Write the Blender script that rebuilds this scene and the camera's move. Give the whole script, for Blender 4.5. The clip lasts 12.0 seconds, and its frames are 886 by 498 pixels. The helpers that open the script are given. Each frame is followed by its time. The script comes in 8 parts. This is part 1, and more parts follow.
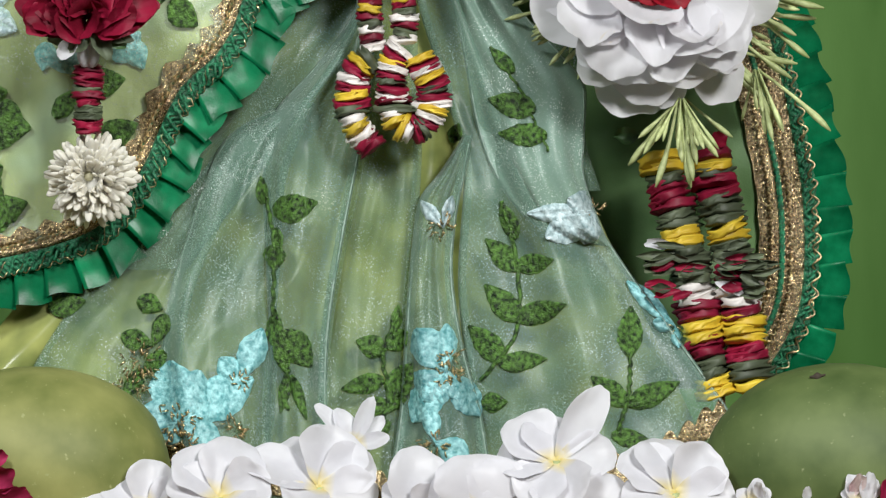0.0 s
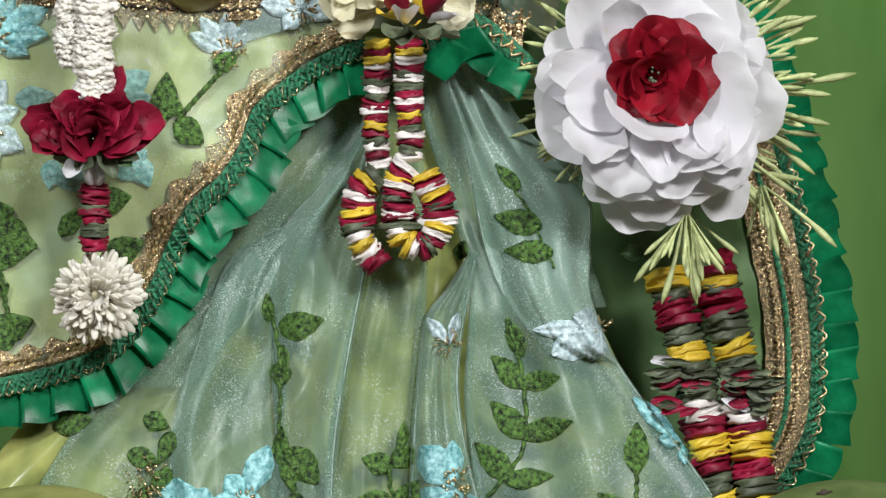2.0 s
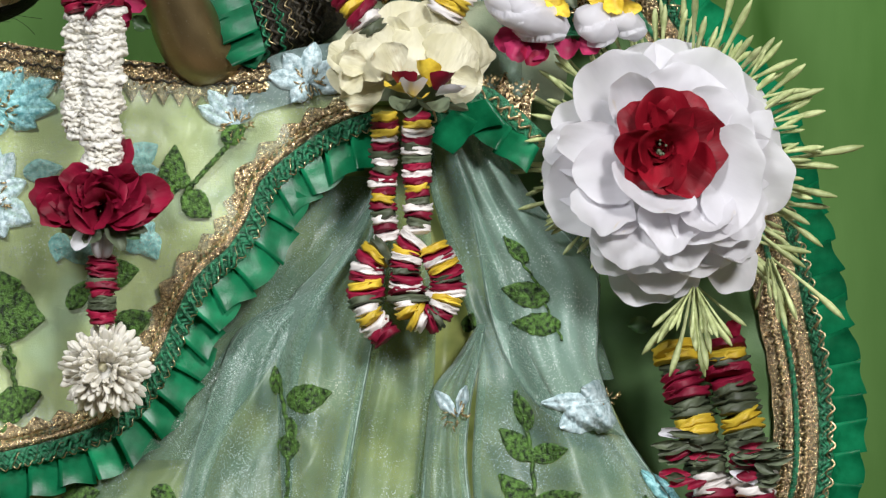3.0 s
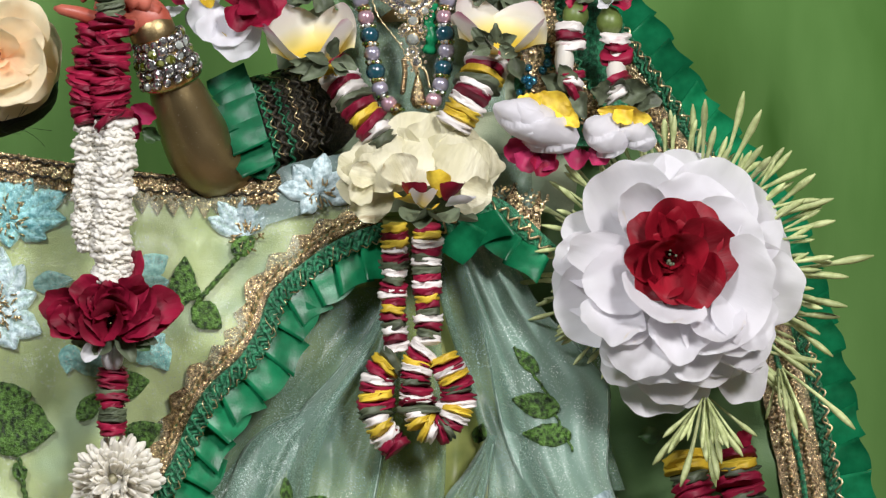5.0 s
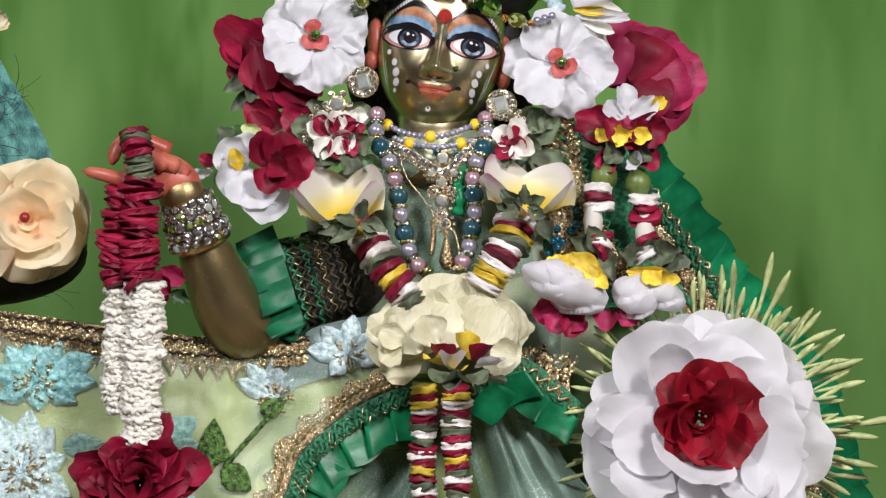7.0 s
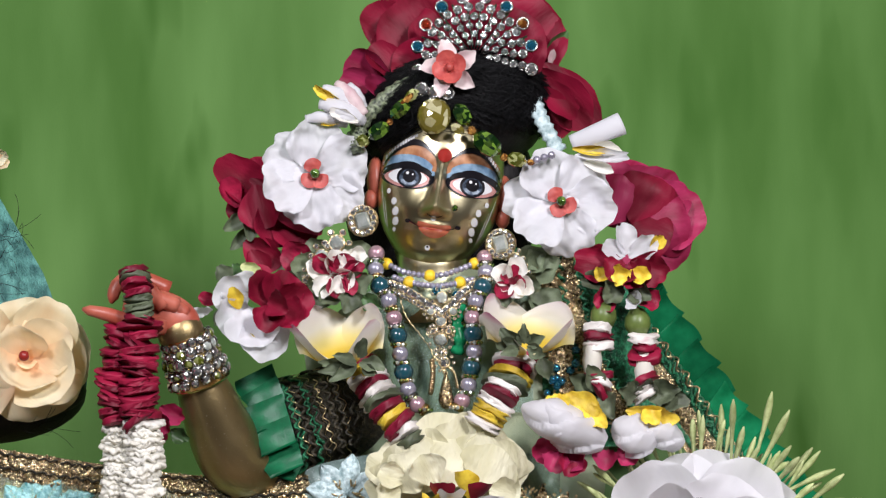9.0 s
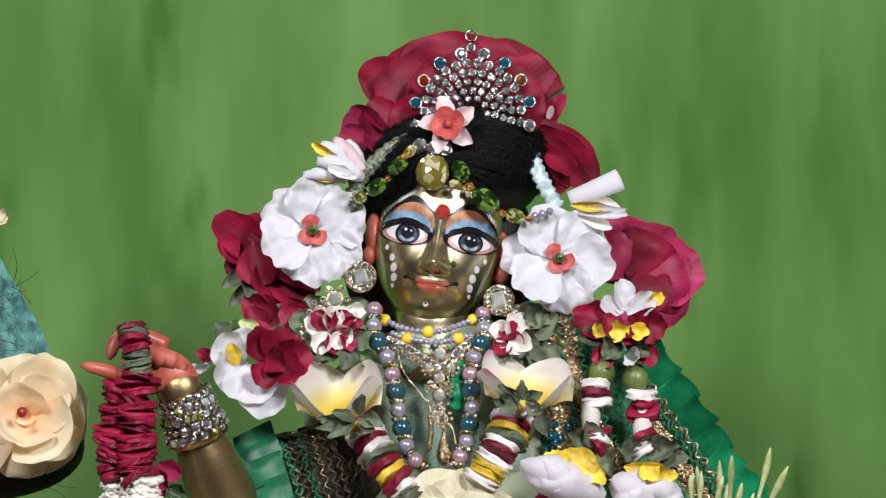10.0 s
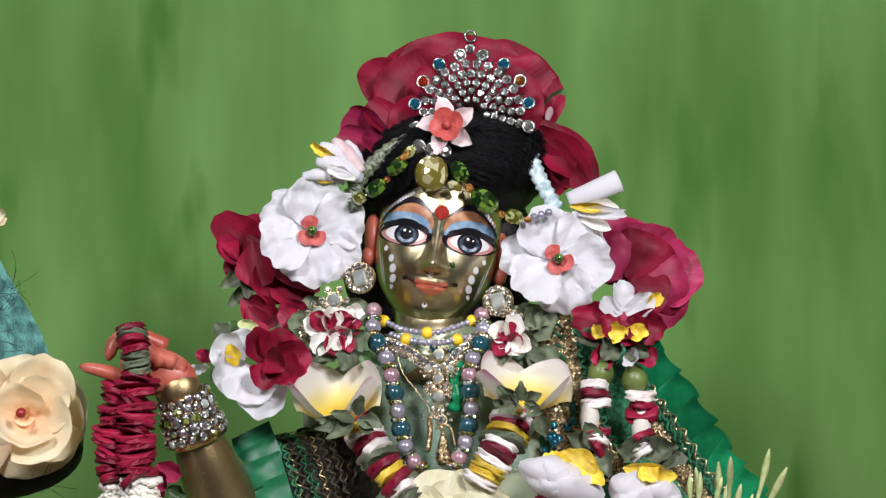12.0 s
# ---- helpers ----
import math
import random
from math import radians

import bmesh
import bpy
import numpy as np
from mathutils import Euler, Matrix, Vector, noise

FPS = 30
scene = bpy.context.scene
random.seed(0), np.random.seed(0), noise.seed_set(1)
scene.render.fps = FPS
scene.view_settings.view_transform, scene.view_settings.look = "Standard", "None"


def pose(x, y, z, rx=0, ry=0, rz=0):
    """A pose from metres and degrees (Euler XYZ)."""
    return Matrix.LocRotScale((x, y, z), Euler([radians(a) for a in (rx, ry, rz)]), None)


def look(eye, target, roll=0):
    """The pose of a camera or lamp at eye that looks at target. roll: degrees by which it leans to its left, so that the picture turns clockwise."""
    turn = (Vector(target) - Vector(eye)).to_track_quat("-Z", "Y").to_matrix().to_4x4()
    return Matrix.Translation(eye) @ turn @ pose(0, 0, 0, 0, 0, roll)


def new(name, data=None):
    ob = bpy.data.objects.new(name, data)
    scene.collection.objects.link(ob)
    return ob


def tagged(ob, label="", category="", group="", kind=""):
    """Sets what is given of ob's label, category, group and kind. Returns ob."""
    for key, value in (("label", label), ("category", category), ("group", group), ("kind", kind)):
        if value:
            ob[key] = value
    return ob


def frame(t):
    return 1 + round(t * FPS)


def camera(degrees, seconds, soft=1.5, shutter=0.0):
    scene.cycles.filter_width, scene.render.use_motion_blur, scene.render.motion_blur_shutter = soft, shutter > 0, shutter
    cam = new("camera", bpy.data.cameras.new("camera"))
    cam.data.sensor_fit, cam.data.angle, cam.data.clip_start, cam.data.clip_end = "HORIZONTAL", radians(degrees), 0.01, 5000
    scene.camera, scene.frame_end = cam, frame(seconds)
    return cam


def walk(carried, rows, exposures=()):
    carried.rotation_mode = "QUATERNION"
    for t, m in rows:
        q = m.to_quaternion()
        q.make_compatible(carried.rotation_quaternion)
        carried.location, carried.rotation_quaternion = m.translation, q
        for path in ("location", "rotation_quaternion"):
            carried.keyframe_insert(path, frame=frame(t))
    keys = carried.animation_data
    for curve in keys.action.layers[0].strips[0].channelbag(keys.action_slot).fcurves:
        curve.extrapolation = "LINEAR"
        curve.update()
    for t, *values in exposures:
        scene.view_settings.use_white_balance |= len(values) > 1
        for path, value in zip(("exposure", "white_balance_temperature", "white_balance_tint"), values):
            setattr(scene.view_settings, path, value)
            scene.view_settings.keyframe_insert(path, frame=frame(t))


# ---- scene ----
# The camera stands far off with a long lens and tilts slowly upwards.
cam = camera(10.0, 12.0, soft=1.3)
EYE = (0.0, -1.7922, 0.212)
ROWS = [
    (0.0, -3.4548, 0.0, 0.0),
    (0.5, -3.2676, 0.0432, -0.0203),
    (1.0, -2.9962, 0.0571, -0.0109),
    (1.5, -2.6071, 0.0825, 0.0161),
    (2.0, -2.1306, 0.1300, 0.0625),
    (2.5, -1.8075, 0.1380, 0.1218),
    (3.0, -1.3092, 0.1520, 0.1506),
    (3.2, -1.2098, 0.1600, 0.1652),
    (4.8, -0.1588, 0.2900, 0.2248),
    (5.0, -0.0548, 0.3000, 0.2633),
    (5.5, 0.2726, 0.3407, 0.4085),
    (6.0, 0.6665, 0.3636, 0.5455),
    (6.5, 1.2016, 0.4269, 0.6050),
    (7.0, 1.7746, 0.4500, 0.5949),
    (7.2, 1.9916, 0.4500, 0.5863),
    (8.8, 3.2642, 0.3650, 0.5686),
    (9.0, 3.3469, 0.3650, 0.5835),
    (9.5, 3.7587, 0.3505, 0.5723),
    (10.0, 3.9835, 0.3654, 0.5635),
    (10.5, 4.0043, 0.3509, 0.5679),
    (11.0, 3.9597, 0.3629, 0.5656),
    (11.5, 3.9835, 0.3654, 0.5635),
    (12.0, 3.9941, 0.3527, 0.5514),
]
walk(cam, [(t, pose(*EYE, 90 + pitch, roll, yaw)) for t, pitch, roll, yaw in ROWS], exposures=[(0.0, -0.07, 6450, 7.5), (1.0, -0.05, 6430, 9), (2.0, 0.0, 6410, 10.5), (3.0, 0.02, 6400, 11.5), (5.0, 0.02, 6480, 13.5), (7.0, -0.06, 6480, 15.5), (9.0, -0.02, 6380, 16), (10.0, 0.02, 6360, 16), (12.0, 0.03, 6360, 16)])

# ---- light: two ceiling lamps in a grey room ----
world = bpy.data.worlds.new("room_light")
scene.world = world
world.use_nodes = True
world.node_tree.nodes["Background"].inputs[0].default_value = (0.9, 0.95, 1.0, 1)
world.node_tree.nodes["Background"].inputs[1].default_value = 0.010


def lamp(name, eye, target, size, power, colour):
    data = bpy.data.lights.new(name, "AREA")
    data.shape, data.size, data.energy, data.color = "DISK", size, power, colour
    ob = new(name, data)
    ob.matrix_world = look(eye, target)
    return ob


lamp("ceiling_spot", (0.64, -1.45, 0.94), (0, 0, 0.2), 0.34, 26.5, (1.0, 0.985, 0.97))
lamp("ceiling_spot", (-0.58, -1.25, 1.06), (0, 0, 0.2), 0.30, 16.3, (0.98, 0.99, 1.0))

# ---- helpers; sizes are in millimetres ----
MM = 0.001
ORIGIN = {}
rnd = random.Random(7)


class Geo:
    """Vertices and faces of one mesh, each face with a material slot."""

    def __init__(self):
        self.v, self.f, self.m = [], [], []

    def put(self, verts, faces, slot=0, mat=None):
        n = len(self.v)
        self.v += [tuple(mat @ Vector(p)) for p in verts] if mat else [tuple(p) for p in verts]
        self.f += [tuple(n + i for i in q) for q in faces]
        self.m += [slot] * len(faces)
        return self

    def add(self, other, mat=None, slot=None):
        n = len(self.v)
        self.v += [tuple(mat @ Vector(p)) for p in other.v] if mat else other.v
        self.f += [tuple(n + i for i in q) for q in other.f]
        self.m += other.m if slot is None else [slot] * len(other.f)
        return self

    def sheet(self, fn, nu, nv, slot=0, close=False):
        """A grid from fn(u, v), both 0 to 1."""
        verts = [fn(i / nu, j / nv) for j in range(nv + 1) for i in range(nu + (0 if close else 1))]
        w = nu if close else nu + 1
        faces = [(j * w + i, j * w + (i + 1) % w, (j + 1) * w + (i + 1) % w, (j + 1) * w + i) for j in range(nv) for i in range(nu)]
        return self.put(verts, faces, slot)

    def tube(self, path, radius, sides=8, slot=0, flat=1.0):
        """A closed tube along a path; radius: one number or one for each point."""
        n = len(path)
        rr = radius if isinstance(radius, (list, tuple)) else [radius] * n
        pts = [Vector(p) for p in path]
        up, verts = Vector((0.13, -0.97, 0.2)), []
        for i, p in enumerate(pts):
            d = (pts[min(i + 1, n - 1)] - pts[max(i - 1, 0)]).normalized()
            a = d.cross(up)
            a = a.normalized() if a.length > 1e-4 else Vector((1, 0, 0))
            b = a.cross(d)
            for k in range(sides):
                t = 2 * math.pi * k / sides
                verts.append(p + (a * math.cos(t) + b * math.sin(t) * flat) * rr[i])
        faces = [(i * sides + k, i * sides + (k + 1) % sides, (i + 1) * sides + (k + 1) % sides, (i + 1) * sides + k) for i in range(n - 1) for k in range(sides)]
        faces += [tuple(range(sides))[::-1], tuple((n - 1) * sides + k for k in range(sides))]
        return self.put(verts, faces, slot)

    def ball(self, c, r, nu=12, nv=8, slot=0, mat=None):
        r = r if isinstance(r, (list, tuple)) else (r, r, r)
        verts = [(0, 0, -1)] + [(math.sin(math.pi * j / nv) * math.cos(2 * math.pi * i / nu), math.sin(math.pi * j / nv) * math.sin(2 * math.pi * i / nu), -math.cos(math.pi * j / nv)) for j in range(1, nv) for i in range(nu)] + [(0, 0, 1)]
        q = Matrix.Translation(c) @ (mat if mat else Matrix()) @ Matrix.Diagonal((*r, 1))
        last = len(verts) - 1
        faces = [(0, 1 + (i + 1) % nu, 1 + i) for i in range(nu)] + [(last, last - nu + i, last - nu + (i + 1) % nu) for i in range(nu)]
        faces += [(1 + j * nu + i, 1 + j * nu + (i + 1) % nu, 1 + (j + 1) * nu + (i + 1) % nu, 1 + (j + 1) * nu + i) for j in range(nv - 2) for i in range(nu)]
        return self.put(verts, faces, slot, q)

    def lathe(self, profile, sides=20, slot=0, mat=None):
        """A turned shape round z from (radius, height) pairs."""
        verts = [(r * math.cos(2 * math.pi * k / sides), r * math.sin(2 * math.pi * k / sides), z) for r, z in profile for k in range(sides)]
        n = len(profile)
        faces = [(i * sides + k, i * sides + (k + 1) % sides, (i + 1) * sides + (k + 1) % sides, (i + 1) * sides + k) for i in range(n - 1) for k in range(sides)]
        return self.put(verts, faces, slot, mat)

    def mesh(self, name, mats, origin=(0, 0, 0), smooth=True):
        me = bpy.data.meshes.new(name)
        o = origin
        me.from_pydata([((x - o[0]) * MM, (y - o[1]) * MM, (z - o[2]) * MM) for x, y, z in self.v], [], self.f)
        for m in mats if isinstance(mats, (list, tuple)) else [mats]:
            me.materials.append(m)
        me.polygons.foreach_set("material_index", self.m)
        me.polygons.foreach_set("use_smooth", [smooth] * len(self.f))
        me.update()
        return me


def thing(name, label, category, base, group="", kind=""):
    """An empty at the thing's base, to which its parts belong."""
    ob = new(name)
    ob.empty_display_size = 0.005
    ob.location = Vector(base) * MM
    ORIGIN[ob.name] = Vector(base)
    return tagged(ob, label, category, group, kind)


def part(name, geo, mats, parent, label="", smooth=True, kind=""):
    """One mesh under a thing or under a part."""
    o = ORIGIN[parent.name]
    ob = new(name, geo.mesh(name, mats, o, smooth))
    ob.parent = parent
    ORIGIN[ob.name] = o
    return tagged(ob, label, kind=kind)


def solid(name, geo, mats, label, category, base=(0, 0, 0), group="", kind="", smooth=True):
    """A thing that is one mesh."""
    ob = new(name, geo.mesh(name, mats, base, smooth))
    ob.location = Vector(base) * MM
    ORIGIN[ob.name] = Vector(base)
    return tagged(ob, label, category, group, kind)


def piece(name, mesh, parent, m, label=""):
    """One of many alike parts, on a shared mesh, at the pose m in millimetres."""
    ob = new(name, mesh)
    ob.parent = parent
    m = m.copy()
    m.translation = (m.translation - ORIGIN[parent.name]) * MM
    ob.matrix_basis = m
    return tagged(ob, label)


def aim(p, axis, spin=0.0, size=1.0):
    """A pose at p whose z points along axis."""
    q = Vector(axis).normalized().to_track_quat("Z", "Y").to_matrix().to_4x4()
    s = size if isinstance(size, (list, tuple)) else (size, size, size)
    return Matrix.Translation(p) @ q @ Matrix.Rotation(spin, 4, "Z") @ Matrix.Diagonal((*s, 1))


def turn(axis, degrees):
    return Matrix.Rotation(radians(degrees), 4, axis)


def smooth(points, n):
    """n + 1 even points on a soft curve through the given ones."""
    p = [Vector(q) for q in points]
    p = [p[0] * 2 - p[1]] + p + [p[-1] * 2 - p[-2]]
    out = []
    for i in range(1, len(p) - 2):
        for k in range(24):
            t = k / 24
            a, b, c, d = p[i - 1], p[i], p[i + 1], p[i + 2]
            out.append(0.5 * (2 * b + (c - a) * t + (2 * a - 5 * b + 4 * c - d) * t * t + (3 * b - a - 3 * c + d) * t ** 3))
    out.append(p[-2])
    run = [0.0]
    for a, b in zip(out, out[1:]):
        run.append(run[-1] + (b - a).length)
    res, j = [], 0
    for k in range(n + 1):
        s = run[-1] * k / n
        while j < len(run) - 2 and run[j + 1] < s:
            j += 1
        t = (s - run[j]) / max(run[j + 1] - run[j], 1e-9)
        res.append(out[j].lerp(out[j + 1], min(max(t, 0), 1)))
    return res


def wob(x, y, z=0.0, s=1.0):
    return noise.noise(Vector((x * s, y * s, z * s)))


def lerp(a, b, t):
    return a + (b - a) * t


def table(x, pairs):
    """Straight-line lookup in pairs of (x, value)."""
    if x <= pairs[0][0]:
        return pairs[0][1]
    for (a, b), (c, d) in zip(pairs, pairs[1:]):
        if x <= c:
            return lerp(b, d, (x - a) / max(c - a, 1e-9))
    return pairs[-1][1]


# ---- materials ----
def mat(name, colour, rough=0.5, metal=0.0, vary=0.18, coarse=90, fine=900, bump=0.15, depth=0.0004, own=0.12, thin=0.0, sheen=0.0, second=None, stretch=(1, 1, 1), coat=0.0, spot=None):
    m = bpy.data.materials.new(name)
    m.use_nodes = True
    t = m.node_tree
    bs, out = t.nodes["Principled BSDF"], t.nodes["Material Output"]
    N = t.nodes.new
    co = N("ShaderNodeTexCoord")
    mp = N("ShaderNodeMapping")
    mp.inputs["Scale"].default_value = stretch
    t.links.new(co.outputs["Object"], mp.inputs["Vector"])
    n1, n2 = N("ShaderNodeTexNoise"), N("ShaderNodeTexNoise")
    for n, s in ((n1, coarse), (n2, fine)):
        n.inputs["Scale"].default_value = s
        n.inputs["Detail"].default_value = 4
        t.links.new(mp.outputs[0], n.inputs["Vector"])
    mix = N("ShaderNodeMix")
    mix.data_type = "RGBA"
    dark = [c * (1 - vary) for c in colour]
    lite = second if second else [min(1, c * (1 + vary)) for c in colour]
    mix.inputs["A"].default_value, mix.inputs["B"].default_value = (*dark, 1), (*lite, 1)
    ramp = N("ShaderNodeMapRange")
    ramp.inputs["From Min"].default_value, ramp.inputs["From Max"].default_value = 0.35, 0.65
    t.links.new(n1.outputs["Fac"], ramp.inputs["Value"])
    t.links.new(ramp.outputs[0], mix.inputs["Factor"])
    colour_out = mix.outputs["Result"]
    if spot:
        n3 = N("ShaderNodeTexNoise")
        n3.inputs["Scale"].default_value = spot[1]
        n3.inputs["Detail"].default_value = 3
        t.links.new(mp.outputs[0], n3.inputs["Vector"])
        r3 = N("ShaderNodeMapRange")
        r3.inputs["From Min"].default_value, r3.inputs["From Max"].default_value = spot[2], spot[2] + 0.08
        t.links.new(n3.outputs["Fac"], r3.inputs["Value"])
        x3 = N("ShaderNodeMix")
        x3.data_type = "RGBA"
        x3.inputs["B"].default_value = (*spot[0], 1)
        t.links.new(colour_out, x3.inputs["A"])
        t.links.new(r3.outputs[0], x3.inputs["Factor"])
        colour_out = x3.outputs["Result"]
    info, hsv = N("ShaderNodeObjectInfo"), N("ShaderNodeHueSaturation")
    val = N("ShaderNodeMapRange")
    val.inputs["To Min"].default_value, val.inputs["To Max"].default_value = 1 - own, 1 + own
    t.links.new(info.outputs["Random"], val.inputs["Value"])
    t.links.new(val.outputs[0], hsv.inputs["Value"])
    t.links.new(colour_out, hsv.inputs["Color"])
    t.links.new(hsv.outputs[0], bs.inputs["Base Color"])
    bs.inputs["Roughness"].default_value, bs.inputs["Metallic"].default_value = rough, metal
    bs.inputs["Sheen Weight"].default_value = sheen
    bs.inputs["Coat Weight"].default_value = coat
    bp = N("ShaderNodeBump")
    bp.inputs["Strength"].default_value, bp.inputs["Distance"].default_value = bump, depth
    t.links.new(n2.outputs["Fac"], bp.inputs["Height"])
    t.links.new(bp.outputs[0], bs.inputs["Normal"])
    if thin:
        tr, ms = N("ShaderNodeBsdfTranslucent"), N("ShaderNodeMixShader")
        t.links.new(hsv.outputs[0], tr.inputs["Color"])
        ms.inputs[0].default_value = thin
        t.links.new(bs.outputs[0], ms.inputs[1])
        t.links.new(tr.outputs[0], ms.inputs[2])
        t.links.new(ms.outputs[0], out.inputs["Surface"])
    return m


def sheer(name, colour, cover, rough=0.32, spark=0.5, weave=3000):
    """Thin woven cloth that lets what is behind it show; near-white specks in its colour imitate glittering threads."""
    m = bpy.data.materials.new(name)
    m.use_nodes = True
    t = m.node_tree
    bs, out = t.nodes["Principled BSDF"], t.nodes["Material Output"]
    N = t.nodes.new
    co, vo, n1, n2 = N("ShaderNodeTexCoord"), N("ShaderNodeTexVoronoi"), N("ShaderNodeTexNoise"), N("ShaderNodeTexNoise")
    vo.inputs["Scale"].default_value = weave
    n1.inputs["Scale"].default_value, n1.inputs["Detail"].default_value = 45, 4
    n2.inputs["Scale"].default_value, n2.inputs["Detail"].default_value = 2200, 2
    for n in (vo, n1, n2):
        t.links.new(co.outputs["Object"], n.inputs["Vector"])
    sep, gate = N("ShaderNodeSeparateColor"), N("ShaderNodeMapRange")
    t.links.new(vo.outputs["Color"], sep.inputs[0])
    gate.inputs["From Min"].default_value, gate.inputs["From Max"].default_value = 0.86, 0.95
    gate.inputs["To Max"].default_value = spark
    patch, soft_gate = N("ShaderNodeTexNoise"), N("ShaderNodeMapRange")
    patch.inputs["Scale"].default_value, patch.inputs["Detail"].default_value = 70, 3
    soft_gate.inputs["From Min"].default_value, soft_gate.inputs["From Max"].default_value = 0.28, 0.60
    t.links.new(co.outputs["Object"], patch.inputs["Vector"])
    t.links.new(patch.outputs["Fac"], soft_gate.inputs["Value"])
    both = N("ShaderNodeMath")
    both.operation = "MULTIPLY"
    t.links.new(sep.outputs[0], gate.inputs["Value"])
    t.links.new(gate.outputs[0], both.inputs[0])
    t.links.new(soft_gate.outputs[0], both.inputs[1])
    mix = N("ShaderNodeMix")
    mix.data_type = "RGBA"
    mix.inputs["A"].default_value, mix.inputs["B"].default_value = (*colour, 1), (0.85, 0.92, 0.88, 1)
    t.links.new(both.outputs[0], mix.inputs["Factor"])
    t.links.new(mix.outputs["Result"], bs.inputs["Base Color"])
    bs.inputs["Roughness"].default_value = rough
    bs.inputs["Sheen Weight"].default_value = 0.4
    bp = N("ShaderNodeBump")
    bp.inputs["Strength"].default_value, bp.inputs["Distance"].default_value = 0.5, 0.0002
    t.links.new(n2.outputs["Fac"], bp.inputs["Height"])
    t.links.new(bp.outputs[0], bs.inputs["Normal"])
    cov = N("ShaderNodeMapRange")
    cov.inputs["From Min"].default_value, cov.inputs["From Max"].default_value = 0.3, 0.7
    cov.inputs["To Min"].default_value, cov.inputs["To Max"].default_value = cover - 0.08, cover + 0.08
    t.links.new(n1.outputs["Fac"], cov.inputs["Value"])
    top = N("ShaderNodeMath")
    top.operation = "MAXIMUM"
    t.links.new(cov.outputs[0], top.inputs[0])
    t.links.new(both.outputs[0], top.inputs[1])
    clear, ms = N("ShaderNodeBsdfTransparent"), N("ShaderNodeMixShader")
    clear.inputs[0].default_value = (0.93, 0.98, 0.94, 1)
    t.links.new(top.outputs[0], ms.inputs[0])
    t.links.new(clear.outputs[0], ms.inputs[1])
    t.links.new(bs.outputs[0], ms.inputs[2])
    t.links.new(ms.outputs[0], out.inputs["Surface"])
    return m


def crystal(name, colour, rough=0.04, clear=0.0):
    m = bpy.data.materials.new(name)
    m.use_nodes = True
    bs = m.node_tree.nodes["Principled BSDF"]
    bs.inputs["Base Color"].default_value = (*colour, 1)
    bs.inputs["Roughness"].default_value, bs.inputs["Metallic"].default_value = rough, 0.75
    bs.inputs["IOR"].default_value = 1.9
    if clear:
        bs.inputs["Metallic"].default_value = 0.0
        bs.inputs["Transmission Weight"].default_value = clear
    bs.inputs["Coat Weight"].default_value = 0.6
    bs.inputs["Coat Roughness"].default_value = 0.03
    return m


def glint_glass(name, dark, lite, scale):
    """Cut glass: dark and bright cells in the colour imitate facets catching light."""
    m = crystal(name, dark, 0.05, 0.0)
    t = m.node_tree
    bs = t.nodes["Principled BSDF"]
    co, vo, sep, ramp, mix = (t.nodes.new(n) for n in ("ShaderNodeTexCoord", "ShaderNodeTexVoronoi", "ShaderNodeSeparateColor", "ShaderNodeMapRange", "ShaderNodeMix"))
    mix.data_type = "RGBA"
    vo.inputs["Scale"].default_value = scale
    ramp.inputs["From Min"].default_value, ramp.inputs["From Max"].default_value = 0.45, 1.0
    mix.inputs["A"].default_value, mix.inputs["B"].default_value = (*dark, 1), (*lite, 1)
    t.links.new(co.outputs["Object"], vo.inputs["Vector"])
    t.links.new(vo.outputs["Color"], sep.inputs[0])
    t.links.new(sep.outputs[0], ramp.inputs["Value"])
    t.links.new(ramp.outputs[0], mix.inputs["Factor"])
    t.links.new(mix.outputs["Result"], bs.inputs["Base Color"])
    bs.inputs["Metallic"].default_value = 0.35
    return m


PETAL_WHITE = mat("white_petal", (0.80, 0.80, 0.845), 0.6, vary=0.03, coarse=90, fine=420, bump=0.3, depth=0.0005, stretch=(0.3, 1.6, 1.0), thin=0.36, own=0.03, second=(0.85, 0.85, 0.89))
ROSE_WHITE = mat("warm_white_rose_petal", (0.82, 0.81, 0.84), 0.5, vary=0.03, coarse=60, fine=420, bump=0.25, stretch=(0.25, 1.6, 1.0), thin=0.42, own=0.03, second=(0.87, 0.86, 0.89), spot=((0.80, 0.72, 0.58), 75, 0.70))
PETAL_CREAM = mat("cream_petal", (0.73, 0.69, 0.44), 0.6, vary=0.12, coarse=60, fine=450, bump=0.7, depth=0.0010, stretch=(0.3, 1.6, 1.0), thin=0.25, own=0.08, second=(0.87, 0.84, 0.64), spot=((0.46, 0.34, 0.15), 110, 0.66))
PETAL_RED = mat("dark_red_petal", (0.165, 0.003, 0.016), 0.55, vary=0.3, coarse=60, fine=600, bump=0.5, stretch=(0.25, 1.6, 1.0), thin=0.10, own=0.15, second=(0.270, 0.007, 0.034))
PETAL_MAROON = mat("maroon_petal", (0.22, 0.008, 0.032), 0.5, vary=0.4, coarse=220, fine=900, bump=0.5, own=0.3)
PETAL_PINK = mat("crimson_pink_petal", (0.285, 0.007, 0.042), 0.5, vary=0.3, coarse=70, fine=700, bump=0.35, stretch=(0.3, 1.6, 1.0), thin=0.15, own=0.2, second=(0.46, 0.036, 0.12))
PETAL_PEACH = mat("peach_petal", (0.92, 0.74, 0.47), 0.55, vary=0.04, coarse=60, fine=600, bump=0.4, stretch=(0.3, 1.6, 1.0), thin=0.35, own=0.04, second=(0.94, 0.83, 0.58))
